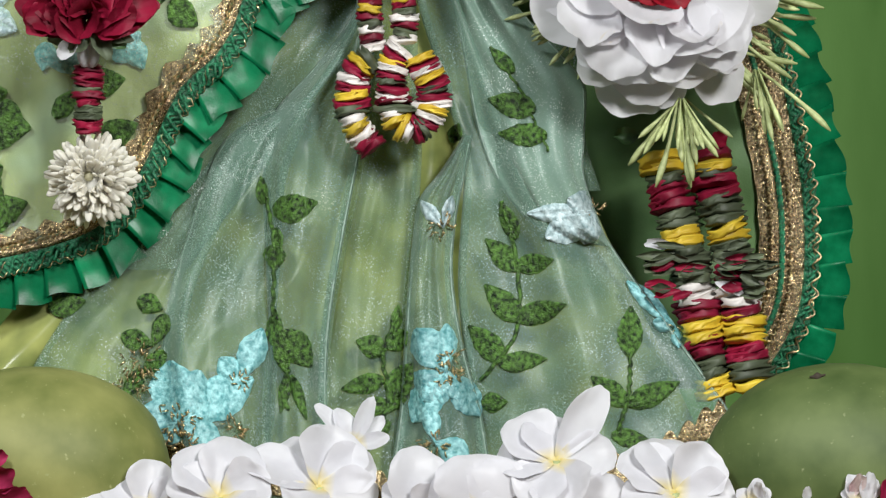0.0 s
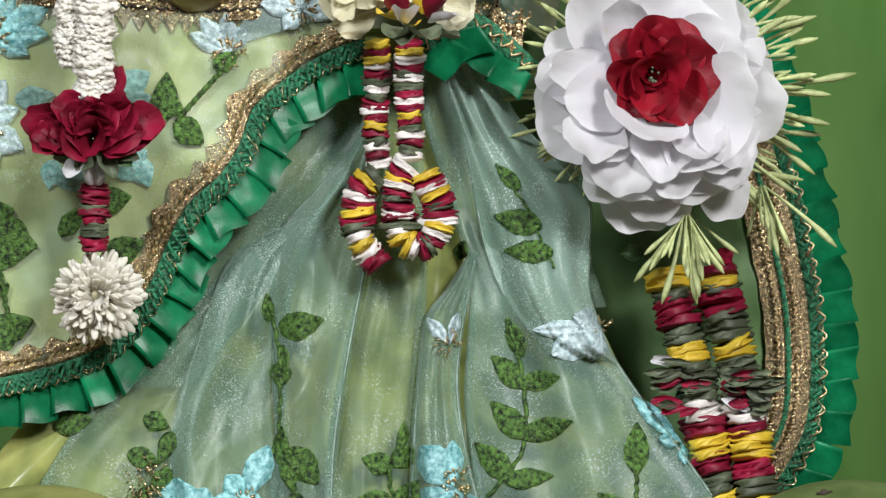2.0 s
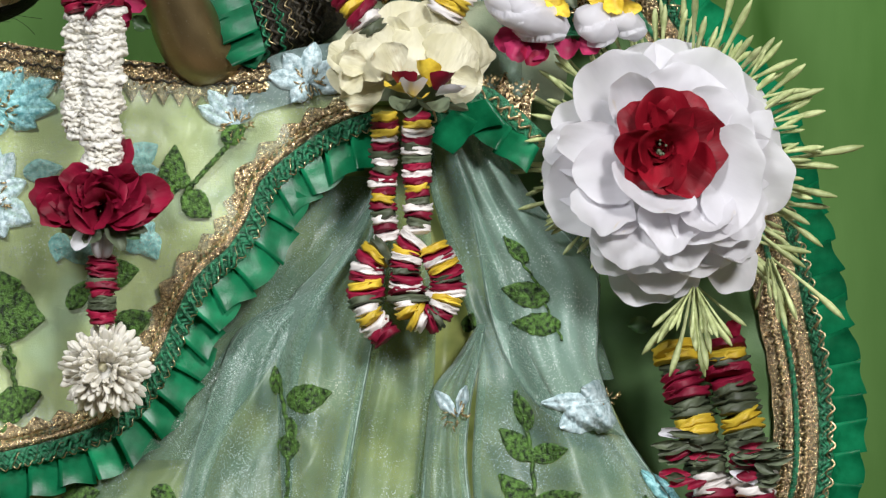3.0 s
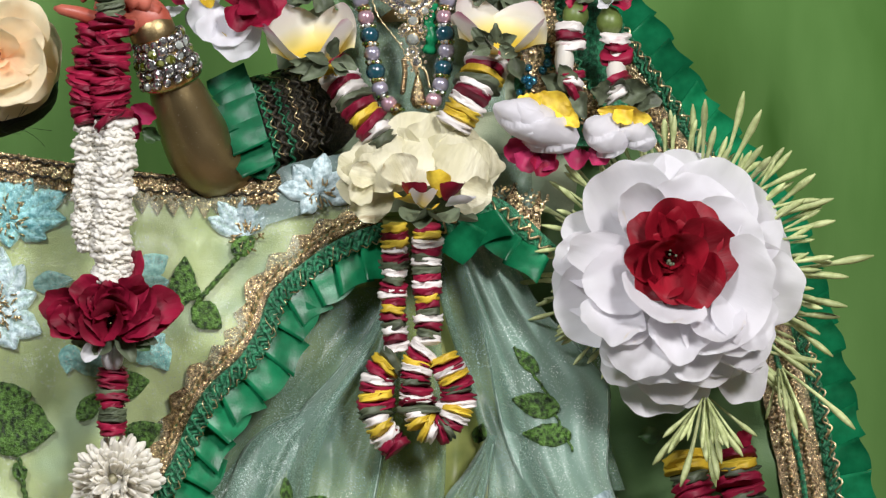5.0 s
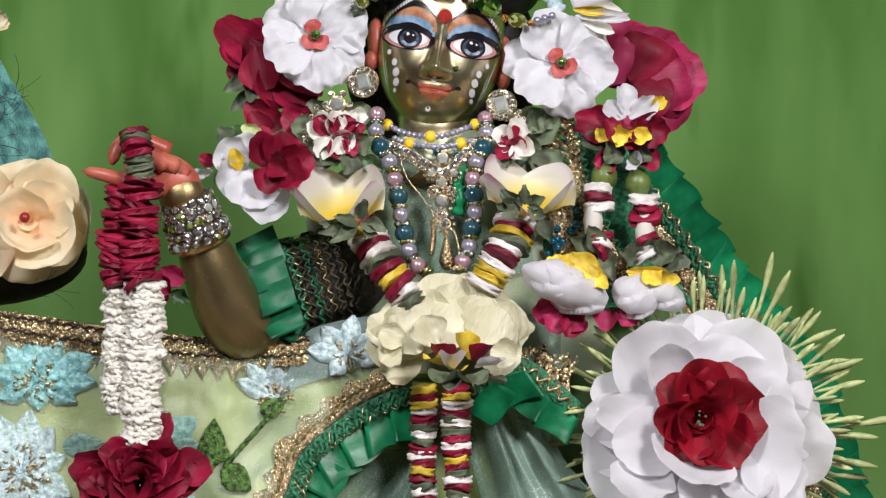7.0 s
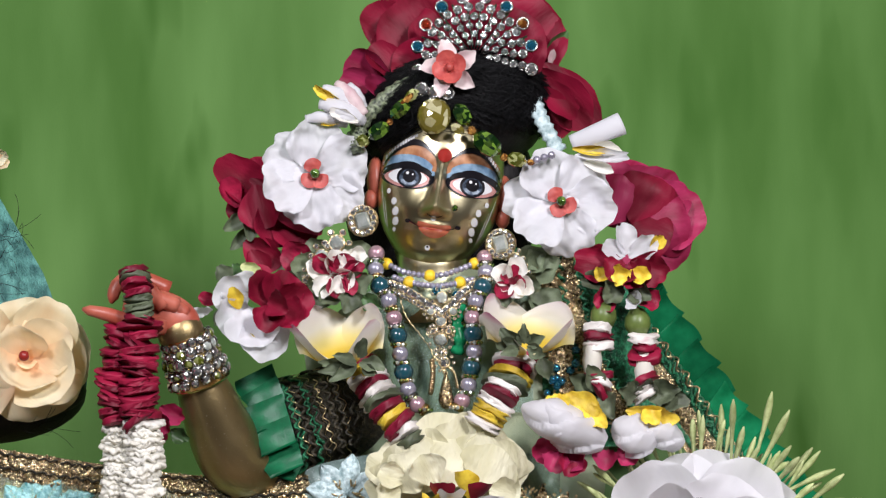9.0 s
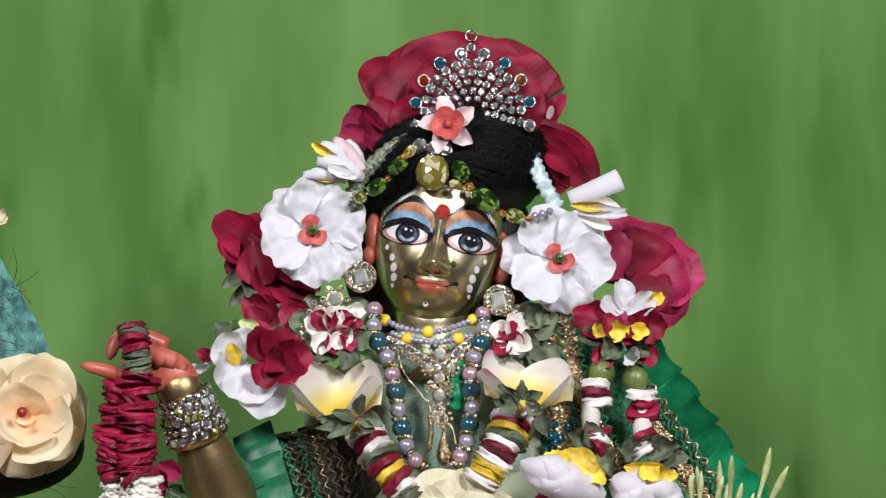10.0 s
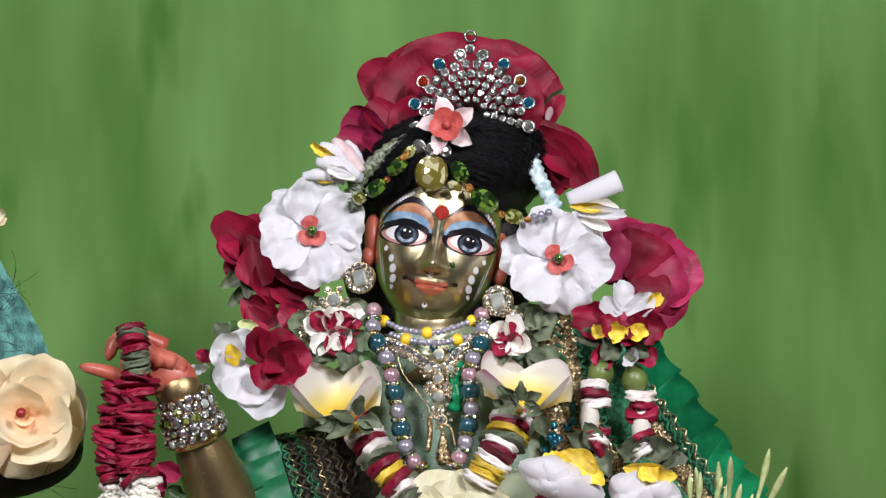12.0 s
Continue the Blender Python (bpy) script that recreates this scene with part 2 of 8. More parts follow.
PETAL_YELLOW = mat("yellow_petal", (0.72, 0.46, 0.02), 0.5, vary=0.3, coarse=200, fine=900, bump=0.4, own=0.2, second=(0.82, 0.62, 0.06))
PETAL_FOLD_WHITE = mat("folded_white_petal", (0.76, 0.72, 0.68), 0.5, vary=0.15, coarse=260, fine=1000, bump=0.4, own=0.12, spot=((0.48, 0.20, 0.24), 300, 0.62))
LEAF_FOLD = mat("folded_dull_green_leaf", (0.085, 0.105, 0.06), 0.55, vary=0.4, coarse=200, fine=900, bump=0.4, own=0.3)
LEAF = mat("green_leaf", (0.05, 0.11, 0.035), 0.45, vary=0.35, coarse=150, fine=900, bump=0.3, own=0.25)
SEPAL = mat("grey_green_sepal", (0.12, 0.15, 0.09), 0.55, vary=0.35, coarse=150, fine=900, bump=0.3, own=0.25, thin=0.15)
BUD_GREEN = mat("pale_green_bud", (0.42, 0.50, 0.19), 0.5, vary=0.25, coarse=200, fine=900, bump=0.2, own=0.18, second=(0.60, 0.66, 0.32))
JASMINE = mat("ivory_jasmine", (0.95, 0.92, 0.81), 0.55, vary=0.04, coarse=160, fine=900, bump=0.2, thin=0.30, own=0.04, second=(0.97, 0.96, 0.91))
MANGO = mat("green_mango_skin", (0.20, 0.24, 0.055), 0.58, vary=0.3, coarse=38, fine=1500, bump=0.08, own=0, second=(0.30, 0.31, 0.10), spot=((0.33, 0.35, 0.14), 420, 0.66))
MANGO_DARK = mat("dark_green_mango_skin", (0.080, 0.130, 0.032), 0.62, vary=0.25, coarse=38, fine=1500, bump=0.08, own=0, second=(0.14, 0.19, 0.06), spot=((0.26, 0.30, 0.14), 420, 0.68))
STEM_DRY = mat("dry_brown_stem", (0.06, 0.045, 0.03), 0.8, bump=0.5)
# Brown-to-pale flecks in the trim's colour stand in for its glints.
GOLD_TRIM = mat("gold_sequin_trim", (0.21, 0.145, 0.065), 0.26, metal=1.0, vary=0.6, coarse=1200, fine=1500, bump=1.0, depth=0.0006, own=0.05, second=(0.70, 0.55, 0.32))
GOLD = mat("gold_thread", (0.68, 0.52, 0.30), 0.28, metal=1.0, vary=0.3, coarse=600, fine=1500, bump=0.3, own=0.05)
BRASS = mat("polished_brass", (0.66, 0.56, 0.31), 0.31, metal=1.0, vary=0.16, coarse=45, fine=220, bump=0.10, own=0, second=(0.76, 0.68, 0.44))
BRASS_DULL = mat("worn_speckled_brass", (0.36, 0.27, 0.13), 0.36, metal=0.9, vary=0.15, coarse=60, fine=1800, bump=0.25, spot=((0.75, 0.66, 0.45), 1500, 0.68))
SILVER = mat("silver_setting", (0.40, 0.39, 0.38), 0.22, metal=1.0, vary=0.35, coarse=800, fine=1800, bump=0.3)
SATIN = mat("emerald_satin_ribbon", (0.003, 0.128, 0.046), 0.27, vary=0.2, coarse=120, fine=1600, bump=0.12, own=0.25, second=(0.008, 0.205, 0.082))
LACE_GREEN = mat("emerald_green_lace", (0.010, 0.115, 0.045), 0.42, vary=0.5, coarse=700, fine=1300, bump=0.9, depth=0.0008, second=(0.03, 0.26, 0.12))
LACE_DARK = mat("dark_brown_lace", (0.012, 0.013, 0.008), 0.55, vary=0.6, coarse=800, fine=1500, bump=0.9, depth=0.0008, own=0, second=(0.050, 0.040, 0.020))
# The lining's wide colour range stands in for satin highlights and fold shade.
LINING = mat("lime_satin_lining", (0.13, 0.20, 0.055), 0.3, vary=0.3, coarse=34, fine=1800, bump=0.1, sheen=0.2, own=0, second=(0.44, 0.47, 0.145))
BROCADE = mat("pale_lime_tissue_cloth", (0.32, 0.39, 0.15), 0.27, vary=0.22, coarse=28, fine=1500, bump=0.4, depth=0.0006, sheen=0.2, second=(0.52, 0.56, 0.26), spot=((0.33, 0.42, 0.25), 22, 0.56))
ORGANZA = sheer("mint_organza", (0.19, 0.33, 0.26), 0.46, spark=0.8, weave=4600)
ORGANZA_HEM = mat("doubled_organza_edge", (0.42, 0.60, 0.50), 0.35, vary=0.2, coarse=300, fine=2000, bump=0.3, thin=0.4, second=(0.60, 0.74, 0.66))
# Denser organza, its colour lightened to offset the rose's shadow on one fold.
ORGANZA_LIGHTENED = sheer("lightened_mint_organza", (0.33, 0.50, 0.41), 0.56, spark=0.9)
ORGANZA_THIN = sheer("thin_mint_organza", (0.25, 0.39, 0.29), 0.28, spark=0.7)
STITCH_GREEN = mat("dark_green_stitching", (0.008, 0.034, 0.005), 0.42, vary=0.5, coarse=620, fine=1400, bump=1.0, depth=0.0010, own=0.12, second=(0.12, 0.26, 0.045))
STITCH_BLUE = mat("turquoise_stitching", (0.12, 0.40, 0.42), 0.3, vary=0.25, coarse=500, fine=1200, bump=0.6, depth=0.0006, own=0.25, second=(0.36, 0.68, 0.69))
STITCH_SILVER = mat("silver_blue_stitching", (0.36, 0.52, 0.54), 0.3, vary=0.25, coarse=500, fine=1200, bump=0.6, depth=0.0006, own=0.2, second=(0.66, 0.80, 0.82))
HAIR = mat("black_hair", (0.010, 0.009, 0.010), 0.55, vary=0.4, coarse=500, fine=1500, bump=0.9, stretch=(1, 1, 0.2))
HAIR_THREAD = mat("dark_green_tinsel", (0.03, 0.045, 0.03), 0.35, vary=0.5, coarse=900, fine=1500, bump=0.8, second=(0.22, 0.26, 0.16))
HAIR.node_tree.nodes["Principled BSDF"].inputs["Specular IOR Level"].default_value = 0.22
TEAL_CLOTH = mat("teal_cloth", (0.05, 0.20, 0.19), 0.6, vary=0.4, coarse=200, fine=1200, bump=0.8, depth=0.0008, second=(0.14, 0.40, 0.36))
BLACK_CLOTH = mat("black_cloth", (0.012, 0.013, 0.015), 0.7, vary=0.4, coarse=120, fine=900, bump=0.5)
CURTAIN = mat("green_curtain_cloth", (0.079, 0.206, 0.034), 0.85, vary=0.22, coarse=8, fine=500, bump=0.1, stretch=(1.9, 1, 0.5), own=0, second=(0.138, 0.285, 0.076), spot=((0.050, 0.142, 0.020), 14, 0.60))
CURTAIN.node_tree.nodes["Principled BSDF"].inputs["Specular IOR Level"].default_value = 0.3
# The same ribbon satin, darkened in colour for the shade on the sleeve frill.
SATIN_SHADED = mat("shaded_emerald_satin", (0.002, 0.075, 0.029), 0.3, vary=0.3, coarse=120, fine=1600, bump=0.15, own=0.2, second=(0.004, 0.13, 0.052))
for satin in (SATIN, SATIN_SHADED):
    satin.node_tree.nodes["Principled BSDF"].inputs["Specular IOR Level"].default_value = 0.17
# For room surfaces out of view; kept grey to limit the light they bounce.
PLASTER = mat("grey_plaster", (0.14, 0.137, 0.133), 0.8, vary=0.06, coarse=3, fine=60, bump=0.1)
WOOD = mat("varnished_altar_wood", (0.20, 0.11, 0.05), 0.4, vary=0.4, coarse=20, fine=300, bump=0.2, stretch=(1, 6, 6))
CRYSTAL = mat("clear_crystal", (0.95, 0.95, 0.95), 0.10, metal=0.95, vary=0.03, coarse=300, fine=1500, bump=0.0, own=0.2, second=(1.0, 1.0, 1.0), coat=0.6)
GEM_LIME = glint_glass("lime_crystal", (0.10, 0.12, 0.01), (0.75, 0.80, 0.35), 700)
GEM_GREEN = glint_glass("green_crystal", (0.006, 0.032, 0.005), (0.22, 0.40, 0.05), 600)
GEM_YELLOW = glint_glass("yellow_crystal", (0.22, 0.18, 0.03), (0.86, 0.82, 0.50), 380)
GEM_BLUE = crystal("blue_crystal", (0.02, 0.22, 0.36))
GEM_RED = crystal("orange_red_crystal", (0.60, 0.06, 0.02))
GEM_AMBER = glint_glass("amber_crystal", (0.16, 0.05, 0.01), (0.80, 0.42, 0.10), 900)
GEM_PALE = mat("pale_aqua_crystal", (0.66, 0.74, 0.68), 0.03, metal=0.6, vary=0.15, coarse=300, fine=1500, bump=0.0, own=0.2, second=(0.86, 0.92, 0.86), coat=1.0)
PEARL = mat("lilac_pearl", (0.40, 0.385, 0.48), 0.18, metal=0.55, vary=0.05, coarse=200, bump=0.0, coat=0.6, own=0.1)
PEARL_PINK = mat("pink_pearl", (0.46, 0.29, 0.34), 0.18, metal=0.5, vary=0.08, coarse=200, bump=0.0, coat=0.6)
BEAD_TEAL = mat("dark_teal_bead", (0.010, 0.055, 0.075), 0.12, vary=0.3, coarse=200, bump=0.0, coat=0.8)
BEAD_YELLOW = mat("yellow_bead", (0.75, 0.50, 0.02), 0.5, vary=0.15, coarse=400, fine=1200, bump=0.5)
BEAD_GOLD = mat("gold_bead", (0.60, 0.42, 0.18), 0.22, metal=1.0, vary=0.15, coarse=400, bump=0.1)
PAINT_RED = mat("vermilion_paint", (0.44, 0.085, 0.05), 0.4, vary=0.2, coarse=120, fine=600, bump=0.1, own=0, second=(0.54, 0.15, 0.10))
PAINT_LIP = mat("coral_lip_paint", (0.44, 0.085, 0.035), 0.25, vary=0.2, coarse=200, bump=0.03, own=0, second=(0.52, 0.16, 0.09))
PAINT_WHITE = mat("white_enamel", (0.74, 0.74, 0.76), 0.3, vary=0.04, coarse=300, bump=0.03, own=0)
PAINT_BLACK = mat("black_enamel", (0.008, 0.007, 0.010), 0.3, vary=0.2, coarse=300, bump=0.03, own=0)
PAINT_BLUE = mat("pale_blue_enamel", (0.17, 0.30, 0.46), 0.3, vary=0.2, coarse=250, bump=0.03, own=0, second=(0.32, 0.46, 0.60))
PAINT_IRIS = mat("slate_blue_enamel", (0.03, 0.042, 0.065), 0.25, vary=0.5, coarse=700, bump=0.03, own=0, second=(0.10, 0.13, 0.18))
PAINT_SKIN = mat("orange_ochre_paint", (0.40, 0.15, 0.06), 0.35, vary=0.2, coarse=250, bump=0.03, own=0, second=(0.58, 0.30, 0.16))
PAINT_DOT = mat("dark_red_enamel", (0.28, 0.02, 0.015), 0.35, vary=0.1, bump=0.03, own=0)
PAINT_ROSE = mat("rose_enamel", (0.55, 0.26, 0.24), 0.35, vary=0.1, bump=0.03, own=0)
FLOWER_SALMON = mat("salmon_red_petal", (0.46, 0.050, 0.045), 0.5, vary=0.2, coarse=200, bump=0.3, second=(0.60, 0.11, 0.09))
PETAL_BLUSH = mat("blush_petal", (0.78, 0.52, 0.56), 0.5, vary=0.15, coarse=150, bump=0.2, thin=0.2, second=(0.84, 0.72, 0.70))

for soft_petal in (PETAL_RED, PETAL_PINK, PETAL_MAROON):
    soft_petal.node_tree.nodes["Principled BSDF"].inputs["Specular IOR Level"].default_value = 0.28
IRIS_PALE = mat("pale_slate_enamel", (0.20, 0.25, 0.33), 0.2, vary=0.4, coarse=600, bump=0.03, own=0, second=(0.40, 0.47, 0.56))

HEART_RED = mat("deep_red_petal", (0.16, 0.002, 0.008), 0.5, vary=0.3, coarse=60, fine=600, bump=0.5, stretch=(0.25, 1.6, 1.0), thin=0.10, own=0.15, second=(0.27, 0.006, 0.017))
HEART_RED.node_tree.nodes["Principled BSDF"].inputs["Specular IOR Level"].default_value = 0.25

FOLDS = {"R": PETAL_MAROON, "W": PETAL_FOLD_WHITE, "Y": PETAL_YELLOW, "G": LEAF_FOLD}

# ---- the unseen room round the altar ----
def slab(lo, hi):
    (a, b, c), (d, e, f) = lo, hi
    return Geo().put([(a, b, c), (d, b, c), (d, e, c), (a, e, c), (a, b, f), (d, b, f), (d, e, f), (a, e, f)], [(3, 2, 1, 0), (4, 5, 6, 7), (0, 1, 5, 4), (1, 2, 6, 5), (2, 3, 7, 6), (3, 0, 4, 7)])


FLOOR_Z = -1150
solid("floor", slab((-1900, -3100, FLOOR_Z - 60), (1900, 700, FLOOR_Z)), PLASTER, "plain grey stone floor of the unseen shrine room", "floor", kind="structure", smooth=False)
solid("ceiling", slab((-1900, -3100, 1700), (1900, 700, 1760)), PLASTER, "plain grey plaster ceiling of the unseen shrine room", "ceiling", kind="structure", smooth=False)
solid("wall_north", slab((-1900, 640, FLOOR_Z), (1900, 700, 1700)), PLASTER, "unseen grey plaster wall behind the curtain", "wall", kind="structure", smooth=False)
solid("wall_south", slab((-1900, -3100, FLOOR_Z), (1900, -3040, 1700)), PLASTER, "unseen grey plaster wall facing the altar", "wall", kind="structure", smooth=False)
solid("wall_west", slab((-1900, -3040, FLOOR_Z), (-1840, 640, 1700)), PLASTER, "unseen grey plaster side wall", "wall", kind="structure", smooth=False)
solid("wall_east", slab((1840, -3040, FLOOR_Z), (1900, 640, 1700)), PLASTER, "unseen grey plaster side wall", "wall", kind="structure", smooth=False)

altar = thing("altar_table", "dark varnished wooden altar table bearing the offerings", "table", (0, 60, FLOOR_Z))
part("tabletop", slab((-640, -230, -28), (640, 420, 0)), WOOD, altar, smooth=False)
for sx in (-600, 600):
    for sy in (-190, 380):
        part("leg", slab((sx - 28, sy - 28, FLOOR_Z), (sx + 28, sy + 28, -28)), WOOD, altar, smooth=False)


def curtain_fold(x, z):
    """Depth of the curtain's soft upright folds."""
    return 260 + 2.5 * math.sin(x * 0.045 + 0.6 * math.sin(z * 0.004)) + 1.2 * math.sin(x * 0.11 + 1.3 + 0.4 * math.sin(z * 0.006)) + 4 * wob(x * 0.02, z * 0.005)


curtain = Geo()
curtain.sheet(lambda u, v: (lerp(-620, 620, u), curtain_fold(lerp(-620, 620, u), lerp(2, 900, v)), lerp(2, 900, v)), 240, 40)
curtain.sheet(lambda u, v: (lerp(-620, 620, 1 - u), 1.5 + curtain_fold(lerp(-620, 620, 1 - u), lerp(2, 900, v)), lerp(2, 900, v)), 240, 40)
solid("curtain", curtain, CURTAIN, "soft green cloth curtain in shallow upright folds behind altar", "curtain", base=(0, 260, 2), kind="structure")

# ---- the skirt ----
APEX_X, APEX_Z = 4.0, 230.0


def skirt_y(x, z, lift=0.0):
    """Depth of the flared lining; towards the viewer is minus."""
    fan = max(-1.4, min(0.8, (x - APEX_X) / max(APEX_Z - z, 8.0)))
    t = min(max((205.0 - z) / 190.0, 0.0), 1.05)
    y = -6 - 22 * t ** 1.1 + 13 * fan * fan * t
    y -= 11 * min(1.0, max(0.0, (-x - 45) / 55)) * t
    y -= t * 7.0 * max(0.0, 0.28 - abs(wob(x * 0.03 + 5, z * 0.024, 17)))
    y -= t * (3.4 * math.sin(fan * 26 + 0.6) + 1.8 * math.sin(fan * 47 + 2)) + 2.0 * wob(x * 0.04, z * 0.02, 3.0) + 0.8 * wob(x * 0.1, z * 0.05, 5.0)
    return y - lift


# each fold: its two edges from the waist down, how far it stands out, its crest, where the crest lies
FOLDS_OF_SKIRT = []


def skirt_fold(left, right, lift, crest, top):
    FOLDS_OF_SKIRT.append((left, right, lift, crest, top))


skirt_fold([(-57.7, 0, 197.0), (-67.8, 0, 181.1), (-71.8, 0, 166.1), (-78.8, 0, 150.1), (-90.9, 0, 132.1), (-107.0, 0, 116.0), (-127.1, 0, 98.0)], [(-25.6, 0, 212.8), (-28.7, 0, 188.8), (-36.8, 0, 170.1), (-52.8, 0, 149.1), (-68.9, 0, 126.1), (-82.9, 0, 108.0), (-97.0, 0, 87.9)], 0.4, 3.0, 0.5)
skirt_fold([(-60.8, 0, 154.1), (-90.9, 0, 126.1), (-121.1, 0, 96.0), (-143.3, 0, 63.8), (-153.4, 0, 35.6), (-157.5, 0, 19.5)], [(-48.8, 0, 162.1), (-70.9, 0, 128.1), (-87.0, 0, 92.0), (-92.1, 0, 63.8), (-94.2, 0, 33.6), (-93.2, 0, 19.5)], 1.5, 5.0, 0.5)
skirt_fold([(-52.8, 0, 156.1), (-76.8, 0, 142.5), (-90.0, 0, 108.0), (-96.0, 0, 85.9), (-97.9, 0, 59.8), (-95.2, 0, 19.5)], [(-41.8, 0, 162.1), (-54.8, 0, 132.1), (-57.3, 0, 102.0), (-59.4, 0, 71.8), (-60.6, 0, 47.7), (-59.1, 0, 19.5)], 3.0, 5.0, 0.3)
skirt_fold([(-29.6, 0, 214.8), (-30.4, 0, 189.7), (-44.8, 0, 168.5), (-60.0, 0, 151.3), (-62.9, 0, 130.1), (-61.5, 0, 96.0), (-60.6, 0, 67.8), (-63.1, 0, 19.5)], [(-22.6, 0, 214.8), (-23.2, 0, 189.7), (-25.8, 0, 162.1), (-28.8, 0, 142.1), (-34.5, 0, 112.0), (-39.7, 0, 79.9), (-40.9, 0, 51.7), (-39.0, 0, 19.5)], 6.0, 6.0, 0.35)
skirt_fold([(-25.6, 0, 214.8), (-26.8, 0, 188.1), (-28.8, 0, 142.1), (-35.9, 0, 108.0), (-41.9, 0, 71.8), (-43.0, 0, 19.5)], [(-9.6, 0, 214.7), (-9.8, 0, 188.1), (-7.8, 0, 142.1), (-9.8, 0, 108.0), (-12.8, 0, 71.8), (-15.9, 0, 19.5)], 1.5, 3.0, 0.6)
skirt_fold([(-11.6, 0, 216.7), (-8.8, 0, 192.1), (-2.8, 0, 172.1), (3.2, 0, 152.1), (7.6, 0, 132.1), (5.6, 0, 92.0), (10.2, 0, 51.7), (13.3, 0, 19.5)], [(6.5, 0, 220.6), (24.2, 0, 192.1), (32.2, 0, 172.1), (40.2, 0, 146.1), (46.2, 0, 130.1), (60.3, 0, 104.0), (100.0, 0, 48.5), (101.6, 0, 35.6)], 3.5, 6.0, 0.55)
skirt_fold([(-5.5, 0, 217.7), (3.2, 0, 192.1), (7.6, 0, 172.1), (12.4, 0, 146.1), (21.2, 0, 126.1), (34.3, 0, 112.4), (55.3, 0, 106.4)], [(7.5, 0, 220.6), (24.2, 0, 192.1), (40.2, 0, 174.1), (49.2, 0, 162.1), (49.2, 0, 144.1), (49.2, 0, 130.1), (57.7, 0, 106.4)], 8.5, 5.5, 0.7)
skirt_fold([(7.6, 0, 145.1), (-0.8, 0, 132.1), (-8.0, 0, 122.5), (-10.4, 0, 108.0), (-12.8, 0, 79.9), (-14.5, 0, 51.7), (-18.9, 0, 19.5)], [(10.0, 0, 145.1), (7.6, 0, 132.1), (4.4, 0, 116.0), (3.2, 0, 96.0), (6.8, 0, 71.8), (13.2, 0, 47.7), (17.7, 0, 19.5)], 8.0, 7.0, 0.4)

skirt_fold([(19.4, -14, 184.6), (26.3, -14, 166.8), (32.2, -14, 146.9), (40.2, -14, 125.1)], [(33.2, -14, 186.6), (46.3, -14, 174.7), (50.3, -14, 159.8), (49.9, -14, 142.9), (55.1, -14, 125.0)], -1.5, 4.0, 0.6)


def fold_table(points):
    return sorted((p.z, p.x) for p in smooth(points, 40))


FOLD_EDGES = [(fold_table(a), fold_table(b), lift, crest, top) for a, b, lift, crest, top in FOLDS_OF_SKIRT]


def fold_depth(k, x, z):
    """Depth of fold k, or nothing where it does not reach."""
    left, right, lift, crest, top = FOLD_EDGES[k]
    if not left[0][0] - 1 <= z <= left[-1][0] + 1:
        return None
    x0, x1 = table(z, left), table(z, right)
    if not x0 - 0.01 <= x <= x1 + 0.01:
        return None
    u = min(1.0, max(0.0, (x - x0) / max(x1 - x0, 0.5)))
    w = min(1.0, (x1 - x0) / 22.0)
    shape = math.sin(math.pi * (0.5 * u / top if u < top else 0.5 + 0.5 * (u - top) / (1 - top)))
    y = skirt_y(x, z) * 0.5 + 0.5 * skirt_y((x0 + x1) / 2, z) - lift - 1.35 * crest * w * max(shape, 0.0) ** 0.8
    y -= w * (1.6 * math.sin(u * (8 + k) + k * 2 + z * 0.03) + 2.6 * wob(u * 3.4 + k * 7, z * 0.03, k) + 1.1 * wob(u * 9 + k, z * 0.06, k + 5))
    return y


def fold_sheet(k, nu, nv):
    """The fold's cloth, its two edges turned under."""
    left, right, lift, crest, top = FOLD_EDGES[k]
    z0, z1 = left[0][0], left[-1][0]

    def fn(u, v):
        z = lerp(z1, z0, v)
        x0, x1 = table(z, left), table(z, right)
        if 0.04 <= u <= 0.96:
            x = lerp(x0, x1, (u - 0.04) / 0.92)
            return (x, fold_depth(k, min(max(x, x0), x1), z), z)
        x = x0 if u < 0.5 else x1
        t = (0.04 - u if u < 0.5 else u - 0.96) / 0.04
        s = 1 if u < 0.5 else -1
        return (x + s * (2.6 * t * t - 0.9 * math.sin(math.pi * t)), fold_depth(k, x, z) + 1.5 * t, z)

    return Geo().sheet(fn, nu, nv)


skirt = thing("pleated_skirt", "sheer mint organza skirt with embroidered leaves over lime satin", "skirt", (0, -10, 0))


def lining_point(u, v):
    z = lerp(222, 3, v)
    x = lerp(table(z, ((0, -190), (60, -170), (110, -130), (160, -85), (200, -62), (225, -48))), APEX_X + 0.47 * (APEX_Z - z) - 3, u)
    return (x, skirt_y(x, z, -3.0), z)


part("lining", Geo().sheet(lining_point, 170, 70), LINING, skirt, "shiny lime satin lining")
for k in range(len(FOLD_EDGES)):
    part("fold", fold_sheet(k, 60, 90), ORGANZA_THIN if k in (1, 4, 8) else ORGANZA_LIGHTENED if k == 6 else ORGANZA, skirt)


def edge_path(k, side):
    """The run of a fold's edge, a little in front of the cloth."""
    rows = FOLD_EDGES[k][side]
    out = []
    for z, x in rows[1:-1:2]:
        y = fold_depth(k, x, z)
        if y is not None:
            out.append((x + (0.5 if side == 0 else -0.5), y - 0.3, z))
    return out


